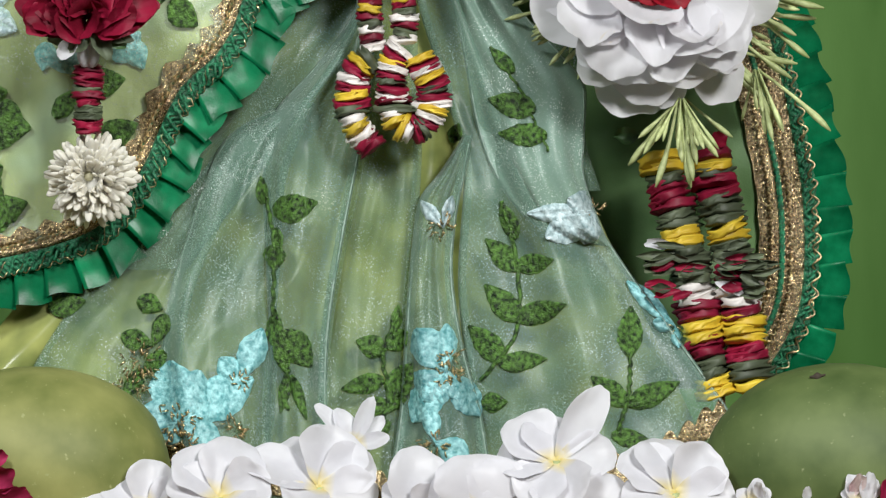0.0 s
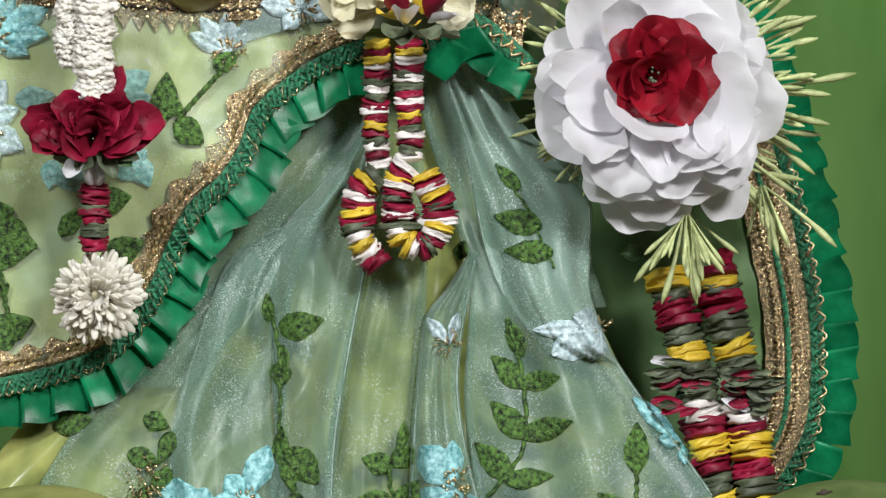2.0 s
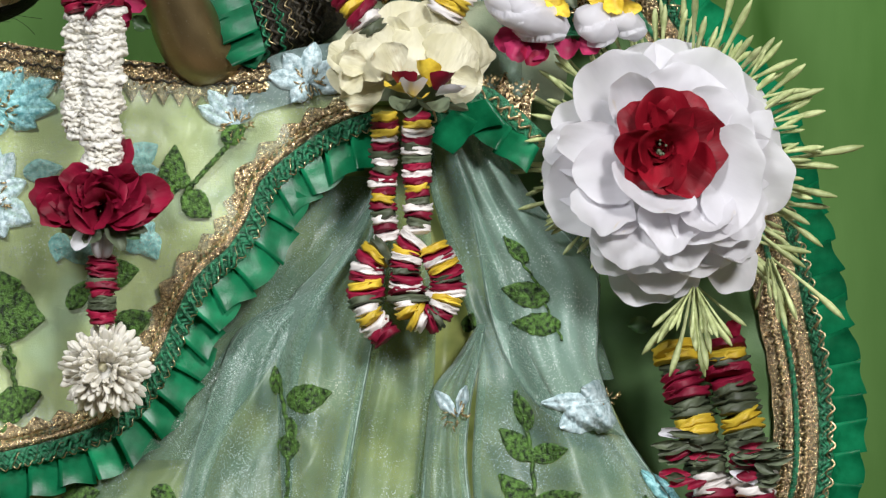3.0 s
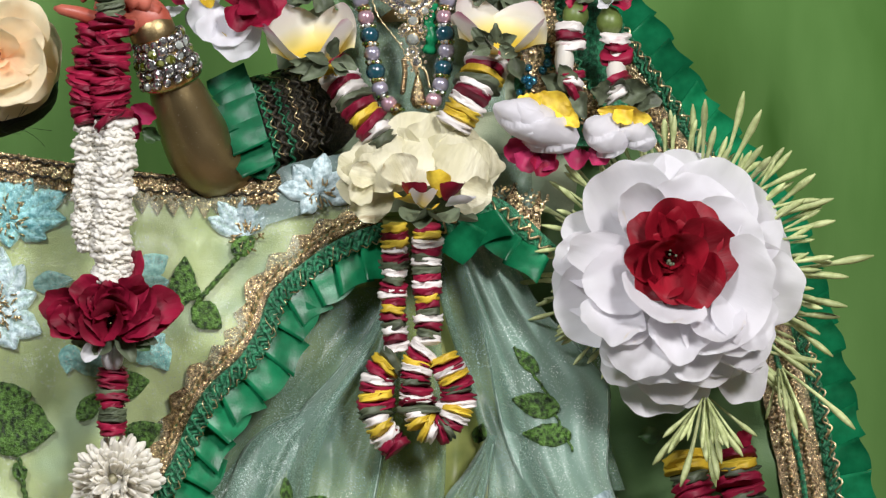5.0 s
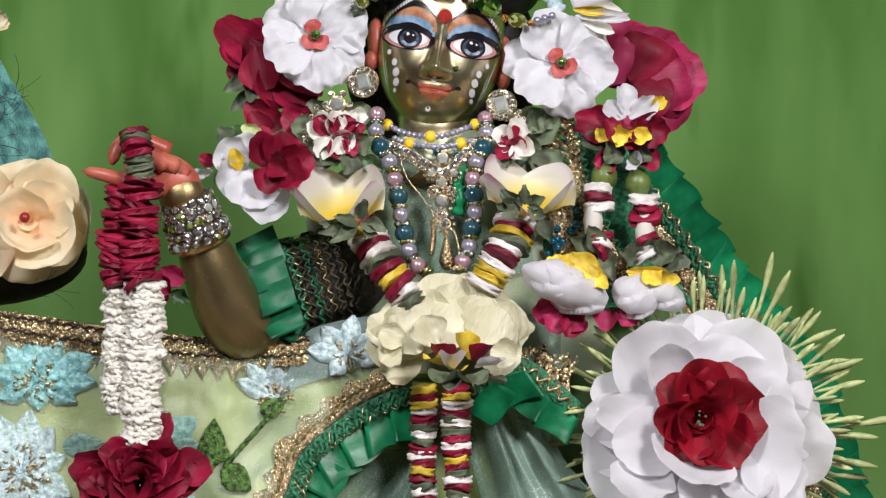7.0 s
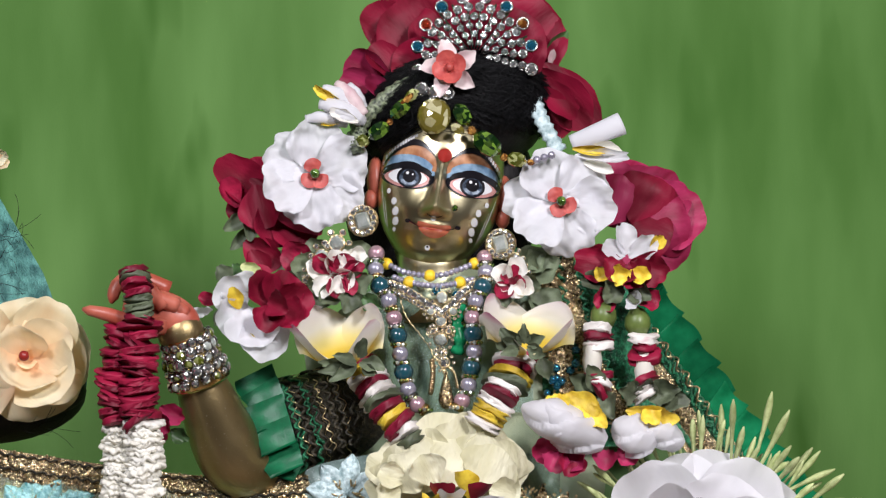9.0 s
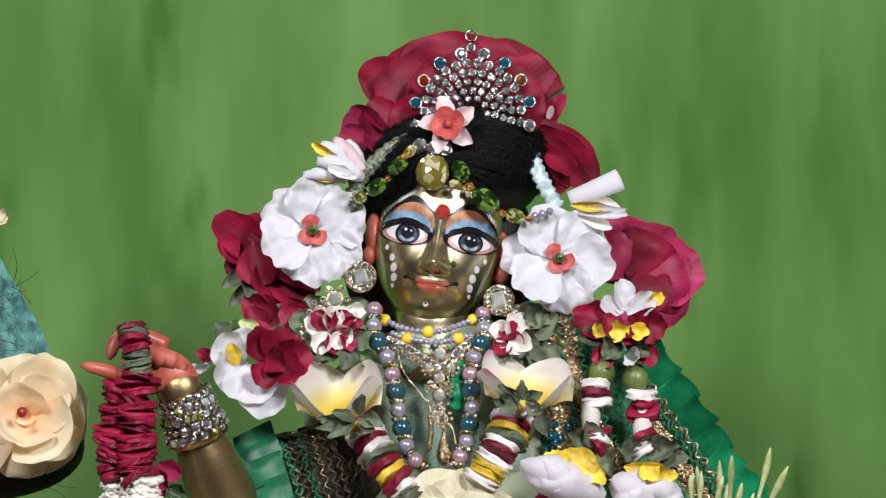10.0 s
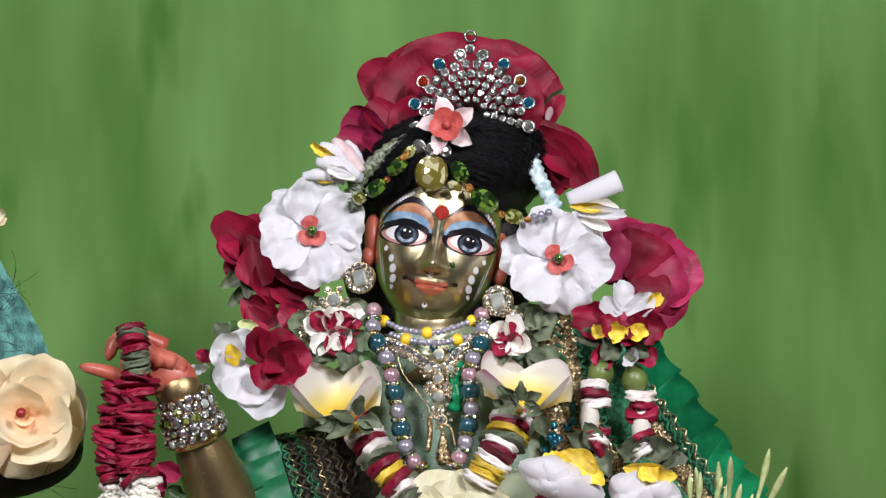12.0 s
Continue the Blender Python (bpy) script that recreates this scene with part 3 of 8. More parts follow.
for k in (0, 2, 3, 5, 6, 7):
    for side in (0, 1):
        if (k, side) not in ((0, 1), (2, 1), (5, 0)):
            run = edge_path(k, side)
            part("rolled_edge", Geo().tube(run, [0.34 + 0.12 * wob(i * 0.7, k) for i in range(len(run))], 6), ORGANZA_HEM, skirt, "pale doubled organza edge")



def on_skirt(x, z, lift=0.0):
    found = [d for d in (fold_depth(k, x, z) for k in range(len(FOLD_EDGES))) if d is not None]
    return (min(found) if found else skirt_y(x, z, -2.4)) - 0.25 - lift


def hem_z(x):
    return table(x, ((-130, 40), (-60, 26), (-10, 20), (40, 24), (66, 30), (84, 38), (99, 49)))


for x0, x1 in ((-112, -70), (-70, -38), (-24, -2), (56, 99)):
    hem_geo = Geo().sheet(lambda u, v: (lambda x: (lambda z: (x, on_skirt(x, z, 0.8), z))(hem_z(x) - 5 + v * (8 + 4.0 * abs(math.sin(x * 0.5)))))(lerp(x0, x1, u)), 90, 6)
    part("gold_hem", hem_geo, GOLD_TRIM, skirt, "crinkled gold foil hem")


def leaf_geo(p, tip, width, depth_at, thick=0.9, nu=6, nv=10, blunt=0.8, thread=0.0):
    """A padded embroidered leaf from p to tip that follows the cloth."""
    g = Geo()
    a, b = Vector((p[0], 0, p[2])), Vector((tip[0], 0, tip[2]))
    along = b - a
    side = Vector((-along.z, 0, along.x)).normalized()
    rows = along.length / thread if thread else 0
    if rows:
        nu, nv = 8, max(12, int(rows * 3))

    def fn(u, v):
        w = width * 0.5 * math.sin(math.pi * (0.04 + 0.94 * v) ** blunt) + 0.15
        w *= 1 + 0.12 * wob(v * 9, u * 2, p[0])
        q = a + along * v + side * (2 * u - 1) * w
        pad = thick * (1 - (2 * u - 1) ** 2) ** 0.5 * (1 - 0.55 * math.exp(-((2 * u - 1) / 0.18) ** 2))
        if rows:
            pad *= 0.45 + 0.75 * abs(math.sin(math.pi * (v * rows - abs(2 * u - 1) * 1.6 + 0.3 * wob(u * 3, v * 6, p[2]))))
        return (q.x, depth_at(q.x, q.z, 0.15 + pad), q.z)

    return g.sheet(fn, nu, nv)


def stem_geo(pts, depth_at, r=0.75):
    path = smooth(pts, 26)
    return Geo().tube([(q.x + 0.35 * math.sin(i * 2.1), depth_at(q.x, q.z, r * 0.7), q.z) for i, q in enumerate(path)], r, 6, flat=0.8)


def leaf(parent, p, tip, width, depth_at=None, material=None):
    part("embroidered_leaf", leaf_geo(p, tip, width, depth_at or on_skirt, 0.9, thread=2.1), material or STITCH_GREEN, parent)


def stem(parent, pts, depth_at=None, r=0.75):
    part("embroidered_stem", stem_geo(pts, depth_at or on_skirt, r), STITCH_GREEN, parent)


def blossom(parent, c, petals, depth_at, material, gold=14, r_gold=3.0):
    """Embroidered flower: padded petals round a knot of gold thread."""
    for tip, width in petals:
        part("embroidered_petal", leaf_geo(c, tip, width * 0.82, depth_at, 1.5, 10, 10, 1.25, thread=2.0), material, parent)
    g = Geo()
    for k in range(gold):
        a, d = rnd.uniform(0, 6.283), rnd.uniform(0.2, 1) * r_gold
        x, z = c[0] + d * math.cos(a), c[2] + d * math.sin(a)
        b = a + rnd.uniform(-1, 1)
        g.tube([(x, depth_at(x, z, 1.4), z), (x + math.cos(b), depth_at(x, z, 1.9), z + math.sin(b)), (x + 2 * math.cos(b), depth_at(x, z, 1.2), z + 2 * math.sin(b))], 0.32, 5)
    part("gold_knot", g, GOLD, parent, kind="stuff")


# sprigs on the skirt
stem(skirt, [(-63.3, 0, 130.1), (-60.9, 0, 118.0), (-58.9, 0, 106.0), (-59.4, 0, 79.9)])
leaf(skirt, (-59.5, 0, 118.4), (-43.7, 0, 121.7), 10)
leaf(skirt, (-62.9, 0, 121.1), (-63.7, 0, 130.9), 4)
leaf(skirt, (-58.9, 0, 107.0), (-58.9, 0, 98.0), 8)
leaf(skirt, (-58.5, 0, 113.0), (-56.9, 0, 104.0), 4)
leaf(skirt, (-59.0, 0, 71.8), (-58.5, 0, 84.9), 6)
leaf(skirt, (-56.0, 0, 76.9), (-45.7, 0, 64.6), 11)
leaf(skirt, (-57.4, 0, 74.9), (-54.6, 0, 61.8), 6)
stem(skirt, [(-54.0, 0, 63.8), (-56.0, 0, 55.7), (-54.0, 0, 49.7)])
leaf(skirt, (-53.0, 0, 61.8), (-47.4, 0, 46.7), 4)
leaf(skirt, (-54.6, 0, 60.8), (-56.6, 0, 48.7), 4)
leaf(skirt, (-106.7, 0, 87.9), (-97.8, 0, 84.3), 7)
leaf(skirt, (-112.3, 0, 75.3), (-101.1, 0, 72.3), 7)
leaf(skirt, (-96.6, 0, 82.9), (-101.1, 0, 71.8), 6)
leaf(skirt, (-97.1, 0, 69.8), (-104.7, 0, 61.8), 6)
leaf(skirt, (-104.7, 0, 63.8), (-111.2, 0, 53.7), 6)
leaf(skirt, (-138.7, 0, 84.3), (-125.1, 0, 86.9), 8)
stem(skirt, [(-15.8, 0, 82.9), (-20.9, 0, 67.8), (-18.9, 0, 53.7), (-23.9, 0, 37.6)])
leaf(skirt, (-20.1, 0, 69.8), (-30.5, 0, 73.5), 8)
leaf(skirt, (-19.3, 0, 70.8), (-12.4, 0, 76.9), 8)
leaf(skirt, (-16.8, 0, 76.9), (-15.6, 0, 85.9), 4)
leaf(skirt, (-20.5, 0, 59.8), (-35.7, 0, 56.6), 7)
leaf(skirt, (-18.9, 0, 53.7), (-10.8, 0, 65.8), 9)
leaf(skirt, (-20.1, 0, 48.7), (-10.8, 0, 59.8), 6)
leaf(skirt, (-18.9, 0, 51.7), (-28.9, 0, 49.3), 6)
leaf(skirt, (-18.9, 0, 45.7), (-25.9, 0, 36.6), 5)
stem(skirt, [(20.4, 0, 122.1), (24.8, 0, 106.0), (26.9, 0, 85.9), (24.3, 0, 73.9), (13.2, 0, 59.8)])
leaf(skirt, (25.6, 0, 109.0), (20.0, 0, 122.1), 6)
leaf(skirt, (26.1, 0, 98.0), (14.8, 0, 109.0), 8)
leaf(skirt, (25.7, 0, 99.0), (38.5, 0, 102.0), 7)
leaf(skirt, (26.5, 0, 80.7), (14.4, 0, 93.2), 9)
leaf(skirt, (25.7, 0, 80.9), (42.9, 0, 86.7), 8)
leaf(skirt, (21.3, 0, 66.8), (8.8, 0, 78.7), 9)
leaf(skirt, (19.3, 0, 65.8), (36.3, 0, 67.4), 7)
leaf(skirt, (13.2, 0, 51.7), (22.5, 0, 52.5), 7)
stem(skirt, [(65.4, 0, 69.8), (64.6, 0, 55.7), (61.0, 0, 42.7)])
leaf(skirt, (65.0, 0, 68.6), (65.8, 0, 85.5), 9)
leaf(skirt, (63.8, 0, 51.7), (51.4, 0, 61.8), 8)
leaf(skirt, (64.2, 0, 51.7), (82.7, 0, 59.0), 8)
leaf(skirt, (58.6, 0, 41.2), (72.7, 0, 38.8), 6)
stem(skirt, [(16.4, 0, 176.1), (21.2, 0, 169.1), (28.2, 0, 159.1), (32.2, 0, 149.1), (36.8, 0, 139.7)], r=0.5)
leaf(skirt, (24.8, 0, 167.1), (16.4, 0, 175.7), 5)
leaf(skirt, (32.2, 0, 154.1), (15.6, 0, 157.7), 9)
leaf(skirt, (36.2, 0, 145.1), (19.2, 0, 145.7), 8)
leaf(skirt, (3.2, 0, 142.1), (5.6, 0, 149.1), 5)
blossom(skirt, (-92.1, 0, 45.7), [((-95.1, 0, 66.8), 22), ((-84.7, 0, 63.8), 18), ((-66.0, 0, 60.8), 18), ((-106.2, 0, 48.7), 14), ((-77.1, 0, 39.6), 12), ((-97.2, 0, 37.6), 9)], on_skirt, STITCH_BLUE, 40, 8)
blossom(skirt, (-71.0, 0, 59.8), [((-63.0, 0, 77.9), 12), ((-78.0, 0, 67.8), 10)], on_skirt, STITCH_BLUE, 12, 4)
blossom(skirt, (1.2, 0, 63.8), [((-9.8, 0, 77.9), 16), ((-7.8, 0, 53.7), 18), ((1.2, 0, 79.9), 9), ((13.2, 0, 47.7), 12), ((-10.8, 0, 45.7), 14), ((5.2, 0, 53.7), 8)], on_skirt, STITCH_BLUE, 22, 5)
blossom(skirt, (-2.8, 0, 39.6), [((9.2, 0, 33.6), 12), ((-4.8, 0, 51.7), 8)], on_skirt, STITCH_BLUE, 22, 5)
blossom(skirt, (0.2, 0, 113.0), [((-7.8, 0, 122.1), 6), ((3.2, 0, 124.1), 5)], on_skirt, STITCH_SILVER, 18, 4)
blossom(skirt, (53.3, 0, 118.4), [((35.7, 0, 109.6), 15), ((43.3, 0, 123.1), 12), ((49.3, 0, 107.0), 10), ((29.2, 0, 118.0), 8)], on_skirt, STITCH_SILVER, 10, 3)
blossom(skirt, (81.4, 0, 77.9), [((64.3, 0, 94.0), 7), ((82.4, 0, 70.8), 5), ((73.4, 0, 79.9), 7)], on_skirt, STITCH_BLUE, 3, 2)

for c, n, r in (((-104.7, 0, 66.8), 36, 7.0), ((-109.2, 0, 58.2), 30, 6.0), ((-90.2, 0, 39.6), 40, 8.0), ((-72.1, 0, 42.7), 26, 5.0), ((3.2, 0, 67.8), 20, 4.0)):
    blossom(skirt, c, [], on_skirt, STITCH_BLUE, n, r)

# ---- ribbons, lace and gold bands ----
def flow(points, n):
    """Points along a border with the direction of travel and the outward side."""
    pts = smooth(points, n)
    res = []
    for i, p in enumerate(pts):
        d = pts[min(i + 1, n)] - pts[max(i - 1, 0)]
        d.y = 0
        d.normalize()
        res.append((p, d, Vector((-d.z, 0, d.x))))
    return res


def pleat_mesh(length, width, material, seed):
    """One pressed pleat of satin ribbon: it rises to a folded edge; x along the ribbon, z outwards."""
    g = Geo()

    def fn(u, v):
        x = length * (u * 1.30 - 0.15) + length * v * (0.22 + 0.12 * math.sin(seed * 2.0))
        y = -3.4 * min(u, 0.9) ** 1.4 - 0.45 * wob(u * 2.4, v * 2.4, seed) - 0.5 * v + 0.9 * math.sin(math.pi * v) * (u - 0.3)
        if u > 0.9:
            x -= (u - 0.9) * 10.0 * length * 0.12
            y += (u - 0.9) * 16
        return (x, y - 0.9 * v * u, width * v * (1 + 0.06 * math.sin(seed * 9 + u * 5)) - 1.6 * u * v)

    g.sheet(fn, 10, 6)
    return g.mesh("pleat", material)


def pleated_ribbon(name, label, points, width, pitch, parent=None, side=1, base_y=0.0, cloth=None):
    fl = flow(points, 240)
    total = sum((a[0] - b[0]).length for a, b in zip(fl, fl[1:]))
    n = max(2, round(total / pitch))
    own = [pleat_mesh(total / n, width, cloth or SATIN, s) for s in range(4)]
    parent = part("ribbon", strip(points, 0.3, width * 0.55, side, -base_y - 1.2, 60), SATIN, parent, "pleated emerald satin ribbon")
    for k in range(n):
        p, d, s = fl[min(240, int(240 * (k + 0.5) / n))]
        s = s * side
        back = d.cross(s) * (1 if d.cross(s).y > 0 else -1)
        tip = Matrix.Rotation(rnd.uniform(-0.09, 0.09), 3, "Y")
        m = Matrix((d, back, s)).transposed()
        piece("pleat", own[k % 4], parent, Matrix.Translation(p + Vector((0, base_y, 0)) - d * (total / n * 0.5)) @ (tip @ m).to_4x4())


def strip(points, inner, outer, side=1, lift=0.0, n=140, depth_at=None, waves=0.0, teeth=0.0):
    """A flat band beside a border, between two distances from it."""
    fl = flow(points, n)

    def fn(u, v):
        i = round(u * n)
        p, d, s = fl[i]
        w = lerp(inner, outer, v)
        if v == 0:
            w -= teeth * abs(((i * 0.13) % 1) * 2 - 1)
        q = p + s * side * w
        return (q.x, q.y - lift - 0.6 * math.sin(math.pi * v) + waves * wob(i * 0.5, v * 4), q.z)

    return Geo().sheet(fn, n, 4)


def braid(points, offset, swing, r, side=1, lift=1.0, wave=5.0, phase=0.0):
    """One wavy cord of a lace braid."""
    total = sum((a - b).length for a, b in zip(smooth(points, 60), smooth(points, 60)[1:]))
    n = max(20, int(total / wave * 9))
    fl = flow(points, n)
    path = []
    for i, (p, d, s) in enumerate(fl):
        a = 2 * math.pi * i / 9 + phase
        path.append(p + s * side * (offset + swing * math.sin(a)) + Vector((0, -lift - 0.5 * math.cos(a), 0)))
    return Geo().tube(path, r, 5)


def sequins(points, inner, outer, count, side=1, lift=1.2, r=0.62):
    fl = flow(points, 200)
    g = Geo()
    for _ in range(count):
        p, d, s = fl[rnd.randrange(201)]
        q = p + s * side * rnd.uniform(inner, outer) + Vector((0, -lift - rnd.uniform(0, 0.7), 0))
        ax = Vector((rnd.gauss(0, 0.5), -1, rnd.gauss(0, 0.5)))
        m = aim(q, ax, rnd.uniform(0, 3), rnd.uniform(0.6, 1.2))
        g.put([(r, 0, 0), (r * 0.5, r * 0.8, 0), (-r * 0.5, r * 0.8, 0), (-r, 0, 0), (-r * 0.5, -r * 0.8, 0), (r * 0.5, -r * 0.8, 0), (0, 0, 0.25)], [(0, 1, 6), (1, 2, 6), (2, 3, 6), (3, 4, 6), (4, 5, 6), (5, 0, 6)], 0, m)
    return g


def border(parent, points, side, widths=(0, 7, 14, 27), pitch=10.5, teeth=3.4):
    """Gold sequin bands, green and gold lace and a pleated ribbon beside one another; widths from the inner edge outwards."""
    a, b, c, d = widths
    third = (b - a) * 0.46
    part("gold_band", strip(points, a, a + third, side, 0.6, 160, waves=0.2, teeth=teeth), GOLD_TRIM, parent, "gold band with a toothed edge")
    part("green_stripe", strip(points, a + third, b - third, side, 0.7, 160), LACE_GREEN, parent)
    part("gold_band", strip(points, b - third, b, side, 0.9, 160, waves=0.2), GOLD_TRIM, parent, "gold sequin band")
    part("sequin_field", sequins(points, a, a + third, int(22 * third), side, 1.0, 0.5), GOLD, parent, kind="stuff")
    part("sequin_field", sequins(points, b - third, b, int(22 * third), side, 1.2, 0.5), GOLD, parent, kind="stuff")
    for off in (a + third, b - third):
        part("edge_cord", braid(points, off, 0.25, 0.26, side, 1.2, 2.6), GOLD, parent, "gold twisted cord")
    part("lace_band", strip(points, b, c, side, 1.2), LACE_GREEN, parent, "dark green lace band")
    mid = (b + c) / 2
    for off, swing, r, wave, ph, m in ((-1.6, 1.3, 0.62, 4.6, 0.0, LACE_GREEN), (0.2, 1.6, 0.6, 5.2, 2.0, LACE_GREEN), (1.8, 1.3, 0.62, 4.6, 4.0, LACE_GREEN), (0.2, 2.2, 0.15, 7.4, 1.0, GOLD), (c - mid - 0.3, 0.9, 0.24, 4.0, 1.0, GOLD)):
        part("lace_cord", braid(points, mid + off * (c - b) / 7, swing * (c - b) / 7, r, side, 2.2 - 0.1 * (m == GOLD), wave, ph), m, parent, "gold wavy cord" if m == GOLD else "")
    edge = [p + s * side * (c - 1.0) for p, dd, s in flow(points, 26)]
    pleated_ribbon("ribbon", "", edge, d - c + 1.0, pitch, parent, side, 1.5)


# ---- the overskirt at the statue's side ----
over_edge = [(-29.1, -27, 219.3), (-40.9, -27, 215.2), (-53.8, -26, 207.6), (-67.7, -25, 195.3), (-72.3, -25, 183.1), (-79.7, -25, 171.7), (-89.6, -25, 162.9), (-97.1, -25, 150.0), (-103.0, -26, 136.2), (-110.8, -28, 122.5), (-121.3, -30, 112.1), (-136.6, -31, 105.9), (-154.3, -32, 101.6), (-171.9, -33, 98.1)]
over_top = [(-189.4, -20, 245.0), (-167.6, -20, 241.7), (-143.9, -20, 238.0), (-118.2, -20, 234.3), (-88.5, -20, 231.8), (-64.7, -20, 232.8), (-41.0, -22, 231.7), (-25.2, -24, 224.6)]
edge_pairs = sorted((p.x, p.z) for p in smooth(over_edge, 80))
top_pairs = sorted((p.x, p.z) for p in smooth(over_top, 60))


def over_y(x, z, lift=0.0):
    y = -23 + 2.5 * math.sin(x * 0.05 + z * 0.02) + 2.4 * wob(x * 0.03, z * 0.025, 11) + 1.5 * wob(x * 0.07, z * 0.06, 2) + 0.5 * wob(x * 0.2, z * 0.15, 4) - 3.0 * max(0.0, 0.25 - abs(wob(x * 0.035 + 3, z * 0.022, 31))) ** 0.8 * (1.6 + 2 * wob(x * 0.02, z * 0.02, 8))
    y += 0.05 * max(0, x + 60)
    return y - lift


def over_cloth(u, v, lift=0.0):
    x = lerp(-186, over_edge[0][0], u)
    z0, z1 = table(x, edge_pairs), table(x, top_pairs)
    z = lerp(z0 - 1.0, z1, v)
    return (x, over_y(x, z, lift), z)


overskirt = thing("overskirt", "pale lime embroidered overskirt with gold bands and pleated green ribbon", "skirt", (-100, -15, 80))
part("cloth", Geo().sheet(over_cloth, 110, 70), BROCADE, overskirt)
part("veil", Geo().sheet(lambda u, v: (lambda p: (p[0], p[1] + 0.5 * wob(p[0] * 0.06, p[2] * 0.06, 20), p[2]))(over_cloth(u, v, 2.0)), 110, 70), sheer("clear_lime_organza", (0.60, 0.68, 0.50), 0.14, 0.22, 0.6), overskirt)
fit_edge = [(p[0], over_y(p[0], p[2], 1.5), p[2]) for p in smooth(over_edge, 30)]
border(overskirt, fit_edge, 1, (-7, -0.5, 6, 18), 10.8)
top_line = [(p[0], over_y(p[0], p[2], 1.0), p[2]) for p in smooth(over_top[:6], 20)]
part("gold_waistband", strip(top_line, -6, 4, 1, 0.8, 120, waves=0.6), GOLD_TRIM, overskirt, "gold waistband with zigzag points")
part("sequin_field", sequins(top_line, -6, 4, 500, 1), GOLD, overskirt, kind="stuff")
part("waist_cord", braid(top_line, 2.6, 0.4, 0.4, 1, 2.0, 4), LACE_DARK, overskirt)
part("waist_cord", braid(top_line, -2.2, 0.4, 0.4, 1, 2.0, 4), LACE_DARK, overskirt)

# ---- flowers ----
def petal_geo(length, width, cup=0.3, tip=0.0, ruffle=0.0, seed=0.0, nu=10, nv=9, point=0.0, blunt=0.75, rim_roll=0.0):
    """A petal from its base at 0 along x, across y, with its inner face to +z."""
    g = Geo()

    def fn(u, v):
        s, t = 2 * u - 1, 2 * v - 1
        p, q = s * math.sqrt(1 - t * t / 2), t * math.sqrt(1 - s * s / 2)
        k = (q + 1) / 2
        edge = max(abs(s), abs(t))
        rim = 1 + 0.09 * ruffle * edge ** 2 * wob(p * 2.6, q * 2.6, seed + 3)
        w = width * 0.5 * min(1.0, 0.50 + 0.95 * k) * (1 - point * k * k)
        x = length * k * rim
        y = p * w * rim * (1 - 0.2 * cup * abs(p))
        z = cup * width * 0.5 * p * p * (0.4 + 0.6 * k) + tip * length * k ** 3
        z += ruffle * width * (0.13 * k * wob(p * 1.3, q * 1.2, seed) + 0.05 * k * wob(p * 3.4, q * 2.2, seed + 9) + 0.02 * k * abs(wob(p * 5, q * 2, seed + 5)))
        z += ruffle * width * 0.035 * math.sin(math.atan2(p, q + 0.4) * 7 + seed * 3) * edge ** 5
        z += ruffle * width * (0.016 * wob(p * 7, q * 3.2, seed + 11) + 0.010 * wob(p * 13, q * 5, seed + 17)) * (0.3 + 0.7 * k)
        z -= rim_roll * width * max(0.0, edge - 0.72) ** 1.6 * k
        return (x, y, z)

    return g.sheet(fn, nu, nv)


def petal_mesh(name, material, *args, **kw):
    return petal_geo(*args, **kw).mesh(name, material)


def set_petals(parent, own, centre, count, radius, a0, a1, s0, s1, r0=0.04, r1=0.16, sink=0.35, spread=137.5, start=0.0, power=0.8, name="petal", jit=6.0):
    """Petals in a spiral round the flower's axis, opening outwards."""
    for i in range(count):
        f = i / max(count - 1, 1)
        open_at = lerp(a0, a1, f ** power) + rnd.uniform(-jit, jit)
        size = lerp(s0, s1, f) * rnd.uniform(0.93, 1.07)
        m = centre @ turn("Z", start + i * spread + rnd.uniform(-8, 8)) @ Matrix.Translation((radius * lerp(r0, r1, f), 0, -radius * sink * f)) @ turn("Y", -open_at) @ turn("X", rnd.uniform(-jit, jit)) @ Matrix.Scale(size, 4)
        piece(name, own[i % len(own)] if not isinstance(own[0], list) else own[min(len(own) - 1, int(f * len(own)))][i % len(own[0])], parent, m)


def rose(label, centre, axis, radius, material, count=26, group="", base=None, name="rose", flat=8, ruffle=0.5, spin=0.0, sink=0.35, core=True):
    """A cupped rose whose petals open along axis."""
    th = thing(name, label, "flower", base if base else centre, group)
    m = aim(centre, axis, spin)
    inner = [petal_mesh("petal", material, radius * 0.95, radius * 0.95, 0.75, 0.22, ruffle * 0.4, s, rim_roll=0.15) for s in range(3)]
    middle = [petal_mesh("petal", material, radius * 0.95, radius * 1.1, 0.45, -0.05, ruffle, s + 3, nu=14, nv=12, rim_roll=0.25) for s in range(3)]
    outer = [petal_mesh("petal", material, radius * 0.98, radius * 1.15, 0.22, -0.20, ruffle, s + 6, nu=14, nv=12, rim_roll=0.3) for s in range(3)]
    set_petals(th, [inner, middle, outer], m, count, radius, 84 if core else 60, flat, 0.36, 1.0, sink=sink)
    return th


